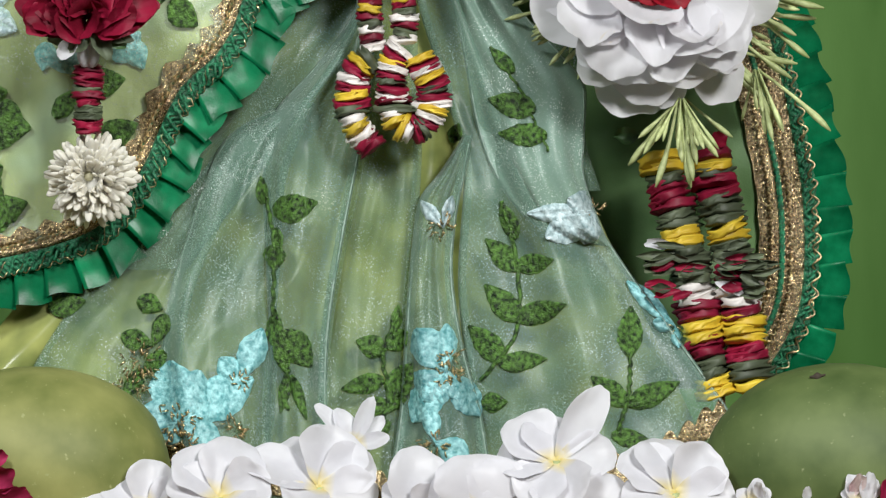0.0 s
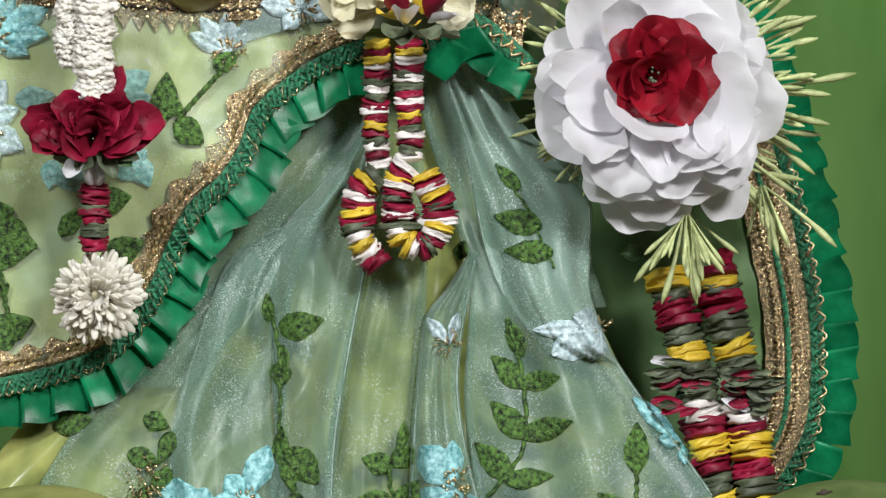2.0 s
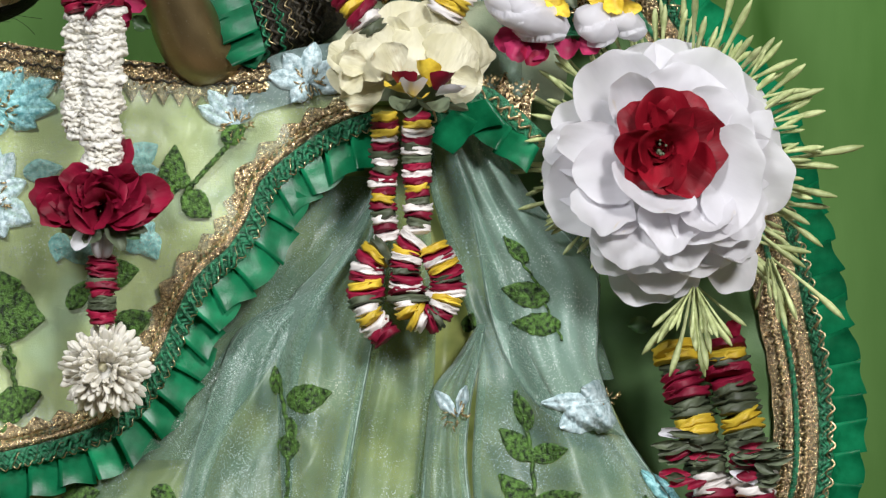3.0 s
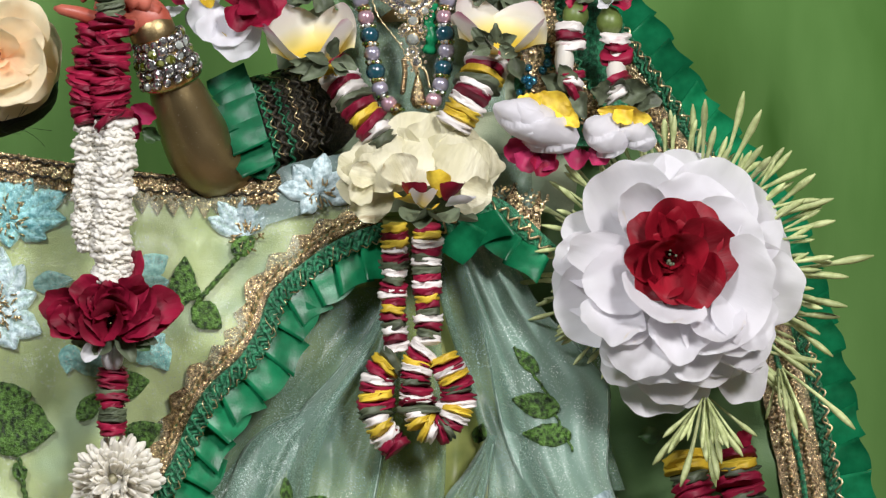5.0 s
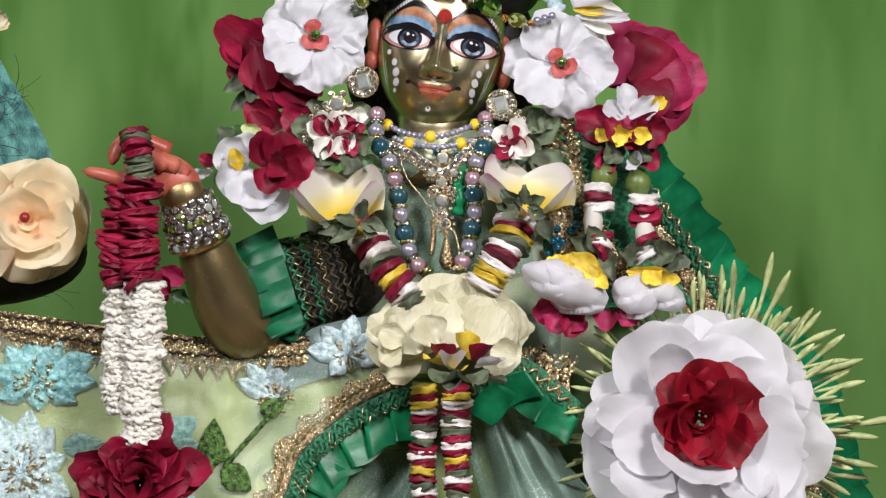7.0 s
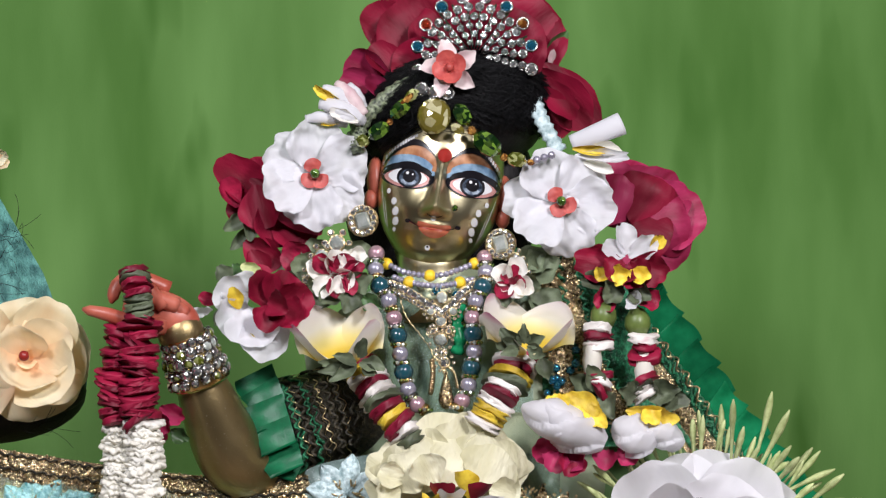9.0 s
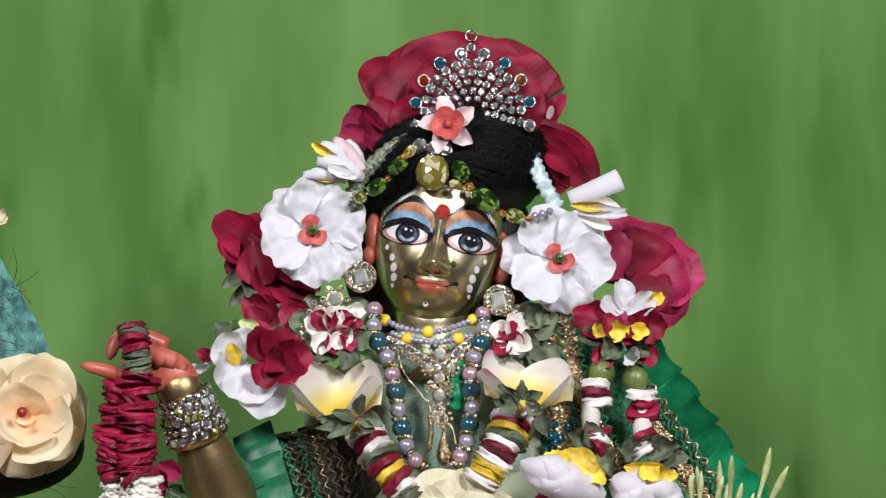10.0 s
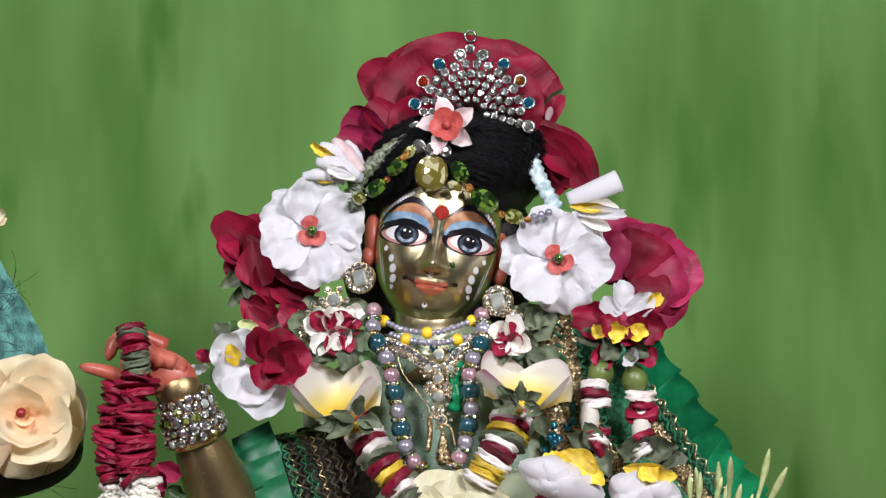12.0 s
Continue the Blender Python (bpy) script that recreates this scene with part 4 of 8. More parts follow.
def spray(th, items, crumple=1.35, twist=24, roll=0.0, fine=(12, 10), face=(0, -1, 0)):
    """Single petals or leaves: material, base, tip, width, cup, end curl."""
    for i, (m, p, tip, wd, cup, curl) in enumerate(items):
        d = Vector(tip) - Vector(p)
        xx = d.normalized()
        zz = Vector(face) - xx * xx.dot(Vector(face))
        zz.normalize()
        q = Matrix((xx, zz.cross(xx), zz)).transposed().to_4x4()
        name = "leaf" if m in (LEAF, SEPAL, LEAF_FOLD) else "petal"
        piece(name, petal_mesh(name, m, d.length, wd, cup * 1.25, curl + (0.16 if i % 3 == 0 else -0.05), crumple, i * 1.7 + p[0], nu=fine[0], nv=fine[1], point=0.45 if name == "leaf" else 0.0, rim_roll=roll), th, Matrix.Translation(p) @ q @ turn("X", rnd.uniform(-twist, twist)))
    return th


def blob(c, r, squash, seed):
    g = Geo().ball((0, 0, 0), 1, 28, 20)
    g.v = [(x * r * squash[0] * (1 + 0.03 * wob(x * 2, y * 2, z * 2 + seed)), y * r * squash[1], z * r * squash[2]) for x, y, z in g.v]
    g.v = [(c[0] + x, c[1] + y, c[2] + z) for x, y, z in g.v]
    return g


# big white rose with a red rose at its heart, in a ruff of green buds
ROSE_C = (72.7, -48, 202.5)
rose_axis = Vector((0.02, -1.0, 0.13))
ruff = thing("bud_ruff", "slender pale green jasmine buds fanned behind the white rose", "flower buds", (ROSE_C[0], -20, ROSE_C[2] - 50))
bud_meshes = []
for s in range(4):
    ln = 26 + 3 * s
    bend = (s - 1.5) * 1.8
    g = Geo().tube([(bend * (t ** 2), 0.6 * math.sin(s + 3 * t), ln * t) for t in (0, 0.2, 0.45, 0.62, 0.78, 0.9, 1.0)], [0.5, 0.56, 0.7, 0.9, 1.4, 1.15, 0.3], 8)
    bud_meshes.append(g.mesh("bud", BUD_GREEN))


def bud_fan(centre, a0, a1, count, start, lift=0.25, size=1.0, y=-20.0, spread=0.16, name="bud", parent=None):
    for k in range(count):
        a = radians(lerp(a0, a1, (k + rnd.random()) / count))
        way = Vector((math.cos(a), -lift * rnd.uniform(0.2, 1.8), math.sin(a)))
        p = Vector((centre[0], y + rnd.uniform(-7, 5), centre[2])) + Vector((math.cos(a), 0, math.sin(a))) * start * rnd.uniform(0.85, 1.08)
        way += Vector((rnd.gauss(0, spread), rnd.gauss(0, spread), rnd.gauss(0, spread)))
        piece(name, rnd.choice(bud_meshes), parent or ruff, aim(p, way, rnd.uniform(0, 6), size * rnd.uniform(0.5, 1.06)))


bud_fan(ROSE_C, -55, 75, 66, 32, spread=0.24)
bud_fan(ROSE_C, 75, 150, 26, 33, size=0.8)
bud_fan(ROSE_C, 150, 235, 30, 30, size=0.72)
bud_fan((82.2, -40, 160.4), -125, -62, 22, 2, 0.35, 0.95, -40, 0.24)
bud_fan((108.3, -30, 170.7), -100, -50, 12, 3, 0.3, 0.95, -30, 0.26)

white_rose = thing("white_rose", "large white rose with layered petals pinned beside the statue's waist", "flower", (ROSE_C[0], -30, ROSE_C[2] - 45))
spray(white_rose, [
    (ROSE_WHITE, (67.6, -38, 208.6), (47.6, -40, 238.4), 36.0, 0.3, 0.05),
    (ROSE_WHITE, (68.7, -36, 208.6), (66.0, -36, 242.3), 33.0, 0.3, -0.1),
    (ROSE_WHITE, (72.6, -35, 208.5), (79.8, -34, 244.2), 36.0, 0.3, -0.12),
    (ROSE_WHITE, (74.5, -36, 208.5), (93.5, -34, 238.8), 36.0, 0.25, -0.1),
    (ROSE_WHITE, (76.4, -37, 206.6), (107.1, -34, 227.5), 37.5, 0.25, -0.12),
    (ROSE_WHITE, (78.3, -38, 204.6), (113.4, -34, 211.2), 39.0, 0.25, -0.15),
    (ROSE_WHITE, (78.3, -38, 202.6), (116.1, -34, 193.0), 33.0, 0.3, -0.1),
    (ROSE_WHITE, (64.7, -38, 206.6), (33.8, -38, 218.2), 24.0, 0.35, 0.0),
    (ROSE_WHITE, (66.6, -38, 202.7), (30.4, -38, 208.8), 24.0, 0.4, 0.1),
    (ROSE_WHITE, (64.6, -38, 200.8), (29.8, -36, 198.0), 30.0, 0.4, -0.1),
    (ROSE_WHITE, (62.7, -38, 198.8), (31.7, -38, 184.9), 36.0, 0.5, 0.1)], 0.55, 10, 0.2, (18, 16))
# petals standing round the red heart
spray(white_rose, [
    (ROSE_WHITE, (69.3, -44, 206.6), (56.6, -50, 233.9), 22.1, 0.6, 0.1),
    (ROSE_WHITE, (72.3, -43, 208.6), (85.0, -46, 234.2), 35.1, 0.35, 0.05),
    (ROSE_WHITE, (74.1, -45, 206.6), (101.6, -50, 216.2), 37.7, 0.4, 0.0),
    (ROSE_WHITE, (67.3, -46, 202.8), (33.2, -50, 209.6), 19.5, 0.4, 0.15),
    (ROSE_WHITE, (68.1, -48, 200.8), (40.3, -58, 196.8), 27.3, 0.35, 0.1),
    (ROSE_WHITE, (72.9, -50, 201.8), (102.2, -62, 186.8), 49.4, 0.3, 0.05),
    (ROSE_WHITE, (70.9, -52, 200.8), (62.4, -68, 183.3), 35.1, 0.3, 0.1)], 0.5, 8, 0.2, (20, 18))
# hanging tiers of petals under it
for depth, row in ((-66, [(45.1, -66, 175.1), (57.6, -66, 169.2), (74.0, -66, 172.4), (88.4, -66, 174.2), (99.6, -66, 179.2)]),
                   (-60, [(48.2, -60, 173.6), (64.5, -60, 165.8), (77.5, -60, 165.7), (91.6, -60, 168.9), (98.7, -60, 172.1)]),
                   (-53, [(54.1, -53, 164.1), (70.0, -53, 159.7), (83.2, -53, 162.4), (95.2, -53, 163.4)]),
                   (-46, [(54.7, -46, 157.7), (64.4, -46, 154.5), (76.1, -46, 156.4), (87.0, -46, 160.6), (97.5, -46, 160.5)])):
    spray(white_rose, [(ROSE_WHITE, (lerp(ROSE_C[0], tip[0], 0.62), depth + 17, tip[2] + 21), tip, (25, 29, 27, 22, 25)[i % 5], (0.3, 0.1, 0.45)[i % 3], (0.1, -0.15, 0.0)[i % 3]) for i, tip in enumerate(row)], 0.8, 18, 0.15, (16, 14), (0, -0.55, 0.8))
RED_C = (70.1, -58, 207.4)
red_heart = rose("dark red rose set in the heart of the white flower", RED_C, (-0.1, -1, 0.10), 12.5, HEART_RED, 12, base=(RED_C[0], -52, RED_C[2] - 15), flat=48, ruffle=0.6)
spray(red_heart, [
    (HEART_RED, (70.9, -53, 205.7), (70.8, -60, 227.1), 23.8, 0.5, -0.15),
    (HEART_RED, (71.8, -54, 205.7), (81.4, -60, 223.6), 25.2, 0.4, -0.2),
    (HEART_RED, (71.8, -55, 205.7), (90.8, -62, 211.4), 29.4, 0.4, -0.2),
    (HEART_RED, (70.8, -55, 205.7), (85.3, -62, 193.1), 25.2, 0.5, -0.15),
    (HEART_RED, (70.9, -53, 205.7), (78.2, -60, 186.9), 22.4, 0.5, -0.1),
    (HEART_RED, (71.8, -55, 206.6), (58.5, -60, 220.3), 21.0, 0.5, -0.15),
    (HEART_RED, (68.8, -56, 204.7), (54.1, -64, 208.7), 18.2, 0.7, -0.1),
    (HEART_RED, (69.8, -57, 204.7), (60.7, -66, 195.6), 22.4, 0.6, -0.1),
    (HEART_RED, (70.7, -58, 203.8), (72.1, -68, 193.2), 21.0, 0.6, -0.1),
    (HEART_RED, (68.8, -58, 205.7), (60.7, -68, 209.6), 18.2, 0.7, 0.05),
    (HEART_RED, (72.6, -58, 206.6), (80.9, -68, 212.4), 19.6, 0.7, 0.05)], 0.6, 12, 0.3, (14, 12))
heart_core = Geo()
for k in range(7):
    heart_core.ball((RED_C[0] + rnd.uniform(-1.4, 1.4), RED_C[1] - 9 + rnd.uniform(-1.5, 1.5), RED_C[2] - 0.5 + rnd.uniform(-3.2, 2.6)), rnd.uniform(0.4, 0.8), 6, 5)
part("stamen_cluster", heart_core, SEPAL, red_heart, "dull grey-green dried stamens", kind="stuff")

# ---- mangoes and white frangipani on the altar ----
def mango(label, c, r, material, dent):
    th = thing("mango", label, "fruit", (c[0], c[1], 0), "mangoes on the altar")
    g = blob(c, r, (1.42, 1.05, c[2] / r), dent)
    part("skin", g, material, th)
    return th


mango("smooth yellow-green mango resting on the altar", (-139.6, -72, 34.0), 33, MANGO, 1)
right_mango = mango("dark green mango with a dry stem scar, on the altar", (136.0, -72, 34.6), 33, MANGO_DARK, 4)
scar = Vector((126.5, -88, 65.7))
mango_c = (136.0, -72, 34.6)
scar.y = mango_c[1] - 1.05 * 33 * math.sqrt(max(0.0, 1 - ((scar.x - mango_c[0]) / 47) ** 2 - ((scar.z - mango_c[2]) / mango_c[2]) ** 2)) - 0.4
scar = tuple(scar)
g = Geo().ball((0, 0, 0), (1.6, 1.2, 1.4), 8, 6)
g.v = [(scar[0] + x * rnd.uniform(0.7, 1.3), scar[1] + y, scar[2] + z * rnd.uniform(0.7, 1.2)) for x, y, z in g.v]
g.tube([(scar[0] - 2.5, scar[1] - 0.5, scar[2]), scar, (scar[0] + 2.8, scar[1] - 0.4, scar[2] + 0.8)], [0.4, 0.8, 0.3], 5)
part("stem_scar", g, STEM_DRY, right_mango, "dry brown stem scar")

FRANGI = mat("waxy_white_frangipani", (0.75, 0.745, 0.79), 0.42, vary=0.05, coarse=70, fine=500, bump=0.06, thin=0.25, own=0.03, second=(0.80, 0.795, 0.835))
FRANGI_HEART = mat("yellow_flower_throat", (0.82, 0.62, 0.16), 0.5, vary=0.2, coarse=300, thin=0.2)
def throat_tint(material, length, tint, reach):
    """Lets a petal run from a tinted throat to its own colour."""
    t = material.node_tree
    co, sep, ramp, mix = (t.nodes.new(n) for n in ("ShaderNodeTexCoord", "ShaderNodeSeparateXYZ", "ShaderNodeMapRange", "ShaderNodeMix"))
    mix.data_type = "RGBA"
    ramp.inputs["From Min"].default_value, ramp.inputs["From Max"].default_value = 0.0, length * MM * reach
    hsv = [n for n in t.nodes if n.type == "HUE_SAT"][0]
    was = hsv.inputs["Color"].links[0].from_socket
    t.links.new(co.outputs["Object"], sep.inputs[0])
    t.links.new(sep.outputs["X"], ramp.inputs["Value"])
    t.links.new(ramp.outputs[0], mix.inputs["Factor"])
    mix.inputs["A"].default_value = (*tint, 1)
    t.links.new(was, mix.inputs["B"])
    t.links.new(mix.outputs["Result"], hsv.inputs["Color"])


throat_tint(FRANGI, 31, (0.84, 0.70, 0.22), 0.17)
throat_mesh = Geo().lathe([(0.4, -4), (1.2, -1.5), (2.0, -0.5)], 10).mesh("throat", FRANGI_HEART)


def open_frangipani(c, tips, size=1.0):
    """A flower whose petals reach from its throat to the given tips."""
    th = thing("frangipani_flower", "white waxy frangipani flower lying in a heap on the altar", "flower", (c[0], c[1], 0), "frangipani flowers on the altar")
    for i, (tip, wd) in enumerate(tips):
        d = Vector(tip) - Vector(c)
        xx = d.normalized()
        zz = (Vector((0, -1, 0.6)) - xx * xx.dot(Vector((0, -1, 0.6)))).normalized()
        q = Matrix((xx, zz.cross(xx), zz)).transposed().to_4x4()
        piece("petal", petal_mesh("petal", FRANGI, d.length, wd, (0.35, 0.2, 0.5)[i % 3], (-0.12, -0.25, 0.05)[i % 3], 0.45, i * 1.3 + c[0], nu=16, nv=16, point=0.08, rim_roll=0.3), th, Matrix.Translation(c) @ q @ turn("X", 14 + rnd.uniform(-8, 8)))
    piece("throat", throat_mesh, th, aim(c, (0, -1, 0.5), 0, size))
    part("stalk", Geo().tube([c, (c[0], c[1] + 4, c[2] * 0.5), (c[0], c[1] + 6, 0.5)], 1.6, 8), BUD_GREEN, th)
    return th


open_frangipani((-74.2, -104, 26.8), [((-87.0, -100, 43.5), 27.0), ((-68.1, -98, 46.8), 25.6), ((-57.9, -104, 33.5), 22.7), ((-91.4, -108, 33.0), 21.3), ((-68.4, -116, 18.7), 24.1)])
open_frangipani((-99.1, -100, 21.6), [((-123.4, -104, 29.1), 17.0), ((-112.8, -98, 35.3), 18.5), ((-97.8, -94, 38.7), 19.9), ((-86.2, -98, 30.0), 17.0)])
open_frangipani((-41.6, -98, 29.6), [((-68.2, -98, 41.4), 21.3), ((-56.0, -92, 45.6), 22.7), ((-35.1, -88, 48.5), 28.4), ((-23.2, -92, 39.9), 21.3), ((-22.0, -100, 28.3), 18.5), ((-49.8, -110, 23.7), 21.3)])
open_frangipani((-30.6, -74, 41.0), [((-42.8, -72, 55.8), 7.1), ((-35.0, -74, 54.1), 8.5), ((-23.9, -72, 57.8), 7.1), ((-20.0, -72, 50.8), 7.1), ((-43.1, -76, 45.0), 7.1), ((-18.1, -76, 44.0), 7.1)], 0.5)
open_frangipani((-8.3, -104, 18.3), [((-8.7, -102, 43.7), 25.6), ((-15.9, -106, 32.7), 19.9), ((1.1, -106, 30.8), 19.9)])
open_frangipani((12.5, -106, 20.4), [((10.2, -104, 41.7), 38.3), ((22.9, -102, 38.4), 25.6), ((-4.5, -108, 31.1), 19.9)])
open_frangipani((38.2, -98, 38.6), [((22.5, -92, 52.7), 24.1), ((32.6, -92, 54.6), 19.9), ((54.1, -92, 62.6), 15.6), ((58.5, -98, 41.4), 18.5), ((18.2, -100, 41.6), 21.3), ((42.6, -112, 23.9), 25.6), ((27.5, -110, 27.5), 22.7)])
open_frangipani((77.9, -102, 28.1), [((60.9, -98, 42.4), 24.1), ((77.0, -92, 47.3), 31.2), ((92.3, -98, 41.4), 24.1), ((97.6, -106, 28.0), 19.9), ((61.5, -110, 29.4), 19.9)])
open_frangipani((50.4, -104, 19.2), [((40.9, -104, 32.5), 21.3), ((57.9, -104, 33.5), 19.9)])
open_frangipani((103.1, -108, 24.4), [((105.9, -108, 33.3), 7.1), ((99.3, -108, 30.1), 7.1), ((109.1, -108, 29.9), 7.1)], 0.5)
open_frangipani((139.0, -108, 24.4), [((137.1, -108, 35.2), 9.9), ((143.7, -108, 34.5), 9.9), ((133.3, -108, 29.2), 9.9)], 0.5)

# ---- folded petals strung into garlands ----
def fold_geo(seed):
    """One petal folded into a small thick pad, to be strung along z."""
    g = Geo().ball((0, 0, 0), 1, 22, 10)
    out = []
    for x, y, z in g.v:
        r = math.hypot(x, y)
        a = math.atan2(y, x)
        k = 1 + 0.15 * wob(math.cos(a) * 2.2, math.sin(a) * 2.2, seed * 3.1) + 0.06 * math.sin(a * 3 + seed)
        crease = 1 - 0.34 * math.exp(-(z / 0.22) ** 2) * (0.6 + 0.4 * math.sin(a * 2 + seed))
        zz = math.copysign(abs(z) ** 0.5, z) * (0.8 + 0.25 * wob(x * 2, y * 2, seed)) + 0.42 * wob(x * 2.2, y * 2.2, seed + 8)
        rr = (r ** 0.36 if r > 0 else 0) * k * (crease if r > 0.7 else 1)
        out.append((math.cos(a) * rr, math.sin(a) * rr * 0.8, zz))
    g.v = out
    return g


FOLD = {c: [fold_geo(s + 10 * i).mesh("folded_petal", m) for s in range(4)] for i, (c, m) in enumerate(FOLDS.items())}


def string_of(parent, points, order, half, thick=None, name="folded_petal", tilt=0.12, wide=1.0):
    """Folded petals threaded along a curve, in the order of colours given."""
    n = len(order)
    pts = smooth(points, 2 * n)
    for k, c in enumerate(order):
        p = pts[2 * k + 1]
        d = pts[2 * k + 2] - pts[2 * k]
        t = thick if thick else d.length * 0.74
        d = d.normalized() + Vector((rnd.gauss(0, tilt), rnd.gauss(0, tilt), rnd.gauss(0, tilt)))
        h = half * rnd.uniform(0.9, 1.08)
        own = FOLD[c][rnd.randrange(4)]
        q = d.normalized().to_track_quat("Z", "Y").to_matrix().to_4x4()
        piece(name, own, parent, Matrix.Translation(p) @ q @ turn("Z", rnd.uniform(-15, 15)) @ Matrix.Diagonal((h * wide, h, t, 1)))


garland = thing("petal_garland", "garland of folded maroon, white, yellow petals on the statue's chest", "garland", (-17.7, -30, 137.0))
string_of(garland, [(-47.6, -30, 275.9), (-40.5, -35, 264.9), (-34.2, -38, 255.5), (-27.8, -38, 247.1)], "RYWRWGRYRWG", 8.6)
string_of(garland, [(9.1, -30, 277.5), (4.7, -35, 268.5), (0.3, -38, 260.6), (-4.2, -38, 252.8)], "RWRYGWRWYYW", 8.8)
string_of(garland, [(-24.6, -36, 219.1), (-24.9, -34, 204.9), (-25.6, -33, 189.2), (-24.2, -33, 175.1)], "YRYWRGWGRWRYRGWRW", 5.4)
string_of(garland, [(-13.3, -36, 219.0), (-14.0, -34, 204.9), (-13.5, -33, 191.1), (-13.5, -33, 177.4)], "RYWRGWGRWRYRGWRGW", 5.6)
string_of(garland, [(-24.9, -34, 172.8), (-30.1, -34, 167.3), (-31.9, -34, 156.9), (-29.8, -34, 147.7), (-23.6, -34, 140.6)], "GYRWRYRGWYWRR", 7.4)
string_of(garland, [(-14.5, -36, 175.9), (-18.1, -36, 168.7), (-17.5, -36, 160.8), (-16.8, -36, 153.6), (-14.1, -36, 148.4), (-9.4, -36, 147.6), (-5.0, -36, 151.5), (-3.4, -36, 158.8), (-5.0, -36, 166.6), (-8.4, -36, 173.1)], "WRYWRGRWRGWYYWRGRWYWRGRYWRY", 7.2)

# cream rose over the garland's join
cream_c = (-15.4, -44, 243.2)
cream = thing("rose", "withered cream rose with browned petal edges on the garland", "flower", (cream_c[0], -30, cream_c[2] - 20))
spray(cream, [
    (PETAL_CREAM, (-17.4, -38, 230.7), (-14.2, -40, 256.4), 36.4, 0.3, -0.3),
    (PETAL_CREAM, (-13.5, -37, 230.6), (-1.9, -40, 255.6), 33.6, 0.3, -0.3),
    (PETAL_CREAM, (-9.5, -38, 230.6), (7.2, -40, 246.5), 28.0, 0.3, -0.25),
    (PETAL_CREAM, (-21.3, -38, 230.7), (-31.9, -40, 251.3), 28.0, 0.3, -0.25),
    (PETAL_CREAM, (-23.2, -38, 230.7), (-41.7, -42, 243.5), 22.4, 0.4, -0.1),
    (PETAL_CREAM, (-24.2, -39, 230.7), (-43.7, -42, 234.3), 19.6, 0.5, 0.0),
    (PETAL_CREAM, (-24.2, -40, 229.7), (-40.8, -44, 225.9), 18.2, 0.5, 0.1),
    (PETAL_CREAM, (-7.6, -40, 230.6), (9.0, -44, 232.4), 23.8, 0.4, 0.1)], 1.1, 16, 0.25, (18, 16))
# two swollen lobes of wrapped petals in front
spray(cream, [
    (PETAL_CREAM, (-22.7, -50, 230.2), (-27.2, -50, 249.1), 27.3, -0.8, -0.5),
    (PETAL_CREAM, (-19.2, -52, 230.9), (-15.2, -50, 250.9), 26.0, -0.7, -0.5),
    (PETAL_CREAM, (-5.6, -50, 230.8), (-1.2, -50, 250.3), 28.6, -0.8, -0.5),
    (PETAL_CREAM, (-4.6, -54, 231.2), (2.3, -52, 245.5), 19.5, -0.6, -0.4),
    (PETAL_CREAM, (-25.9, -54, 230.1), (-34.2, -52, 244.2), 16.9, -0.5, -0.3),
    (PETAL_CREAM, (-20.1, -56, 232.4), (-24.9, -56, 243.1), 15.6, 0.5, 0.2),
    (PETAL_CREAM, (-32.8, -52, 232.5), (-39.0, -54, 226.7), 11.7, 0.7, 0.1),
    (PETAL_CREAM, (-30.4, -52, 234.5), (-40.1, -54, 236.8), 11.7, 0.7, 0.1),
    (PETAL_CREAM, (-1.7, -54, 231.2), (7.0, -56, 228.4), 13.0, 0.6, 0.1)], 1.0, 8, 0.2, (18, 16))
tie = thing("petal_posy", "small posy of yellow, crimson and grey-green petals under cream rose", "flower", (-16.1, -50, 220.5))
posy = [(PETAL_YELLOW, (-9.7, -62, 231.2), (-0.2, -0.6, 0.7), 9, 9), (PETAL_RED, (-4.9, -64, 228.7), (0.4, -0.7, 0.4), 9, 9), (PETAL_RED, (-17.7, -60, 228.2), (-0.2, -0.7, 0.5), 9, 9), (PETAL_YELLOW, (-19.6, -60, 226.3), (-0.5, -0.7, 0.1), 8, 9),
        (PETAL_WHITE, (-14.6, -64, 226.2), (0.1, -0.8, 0.4), 8, 10), (PETAL_YELLOW, (-13.0, -64, 223.5), (0.1, -0.9, -0.1), 7, 8), (PETAL_WHITE, (-3.0, -62, 225.4), (0.7, -0.6, 0.1), 10, 8),
        (SEPAL, (-15.2, -62, 221.0), (-0.6, -0.7, -0.3), 10, 12), (SEPAL, (-9.8, -62, 220.4), (0.5, -0.8, -0.3), 10, 13), (SEPAL, (-2.1, -58, 220.0), (0.9, -0.5, -0.2), 9, 7), (SEPAL, (-15.6, -62, 220.1), (0, -0.8, -0.6), 8, 9)]
for i, (m, p, ax, ln, wd) in enumerate(posy):
    q = Vector(ax).normalized().to_track_quat("X", "Z").to_matrix().to_4x4()
    piece("petal", petal_mesh("petal", m, ln * 1.25, wd * 1.2, 0.8, 0.1, 0.6, i), tie, Matrix.Translation(p) @ q @ Matrix.Translation((-ln * 0.5, 0, 0)))

# ---- the brass statue: one mesh ----
TIP = radians(9.0)
FACE = (-18.5, 0, 337.7)
FACE_Y = -4.0
BODY, DULL, WHITE, BLACK, BLUE, IRIS, SKIN, LIP, DOT, ROSY, VERM, PALE = range(12)
STATUE_MATS = [BRASS, BRASS_DULL, PAINT_WHITE, PAINT_BLACK, PAINT_BLUE, PAINT_IRIS, PAINT_SKIN, PAINT_LIP, PAINT_DOT, PAINT_ROSE, PAINT_RED, IRIS_PALE]


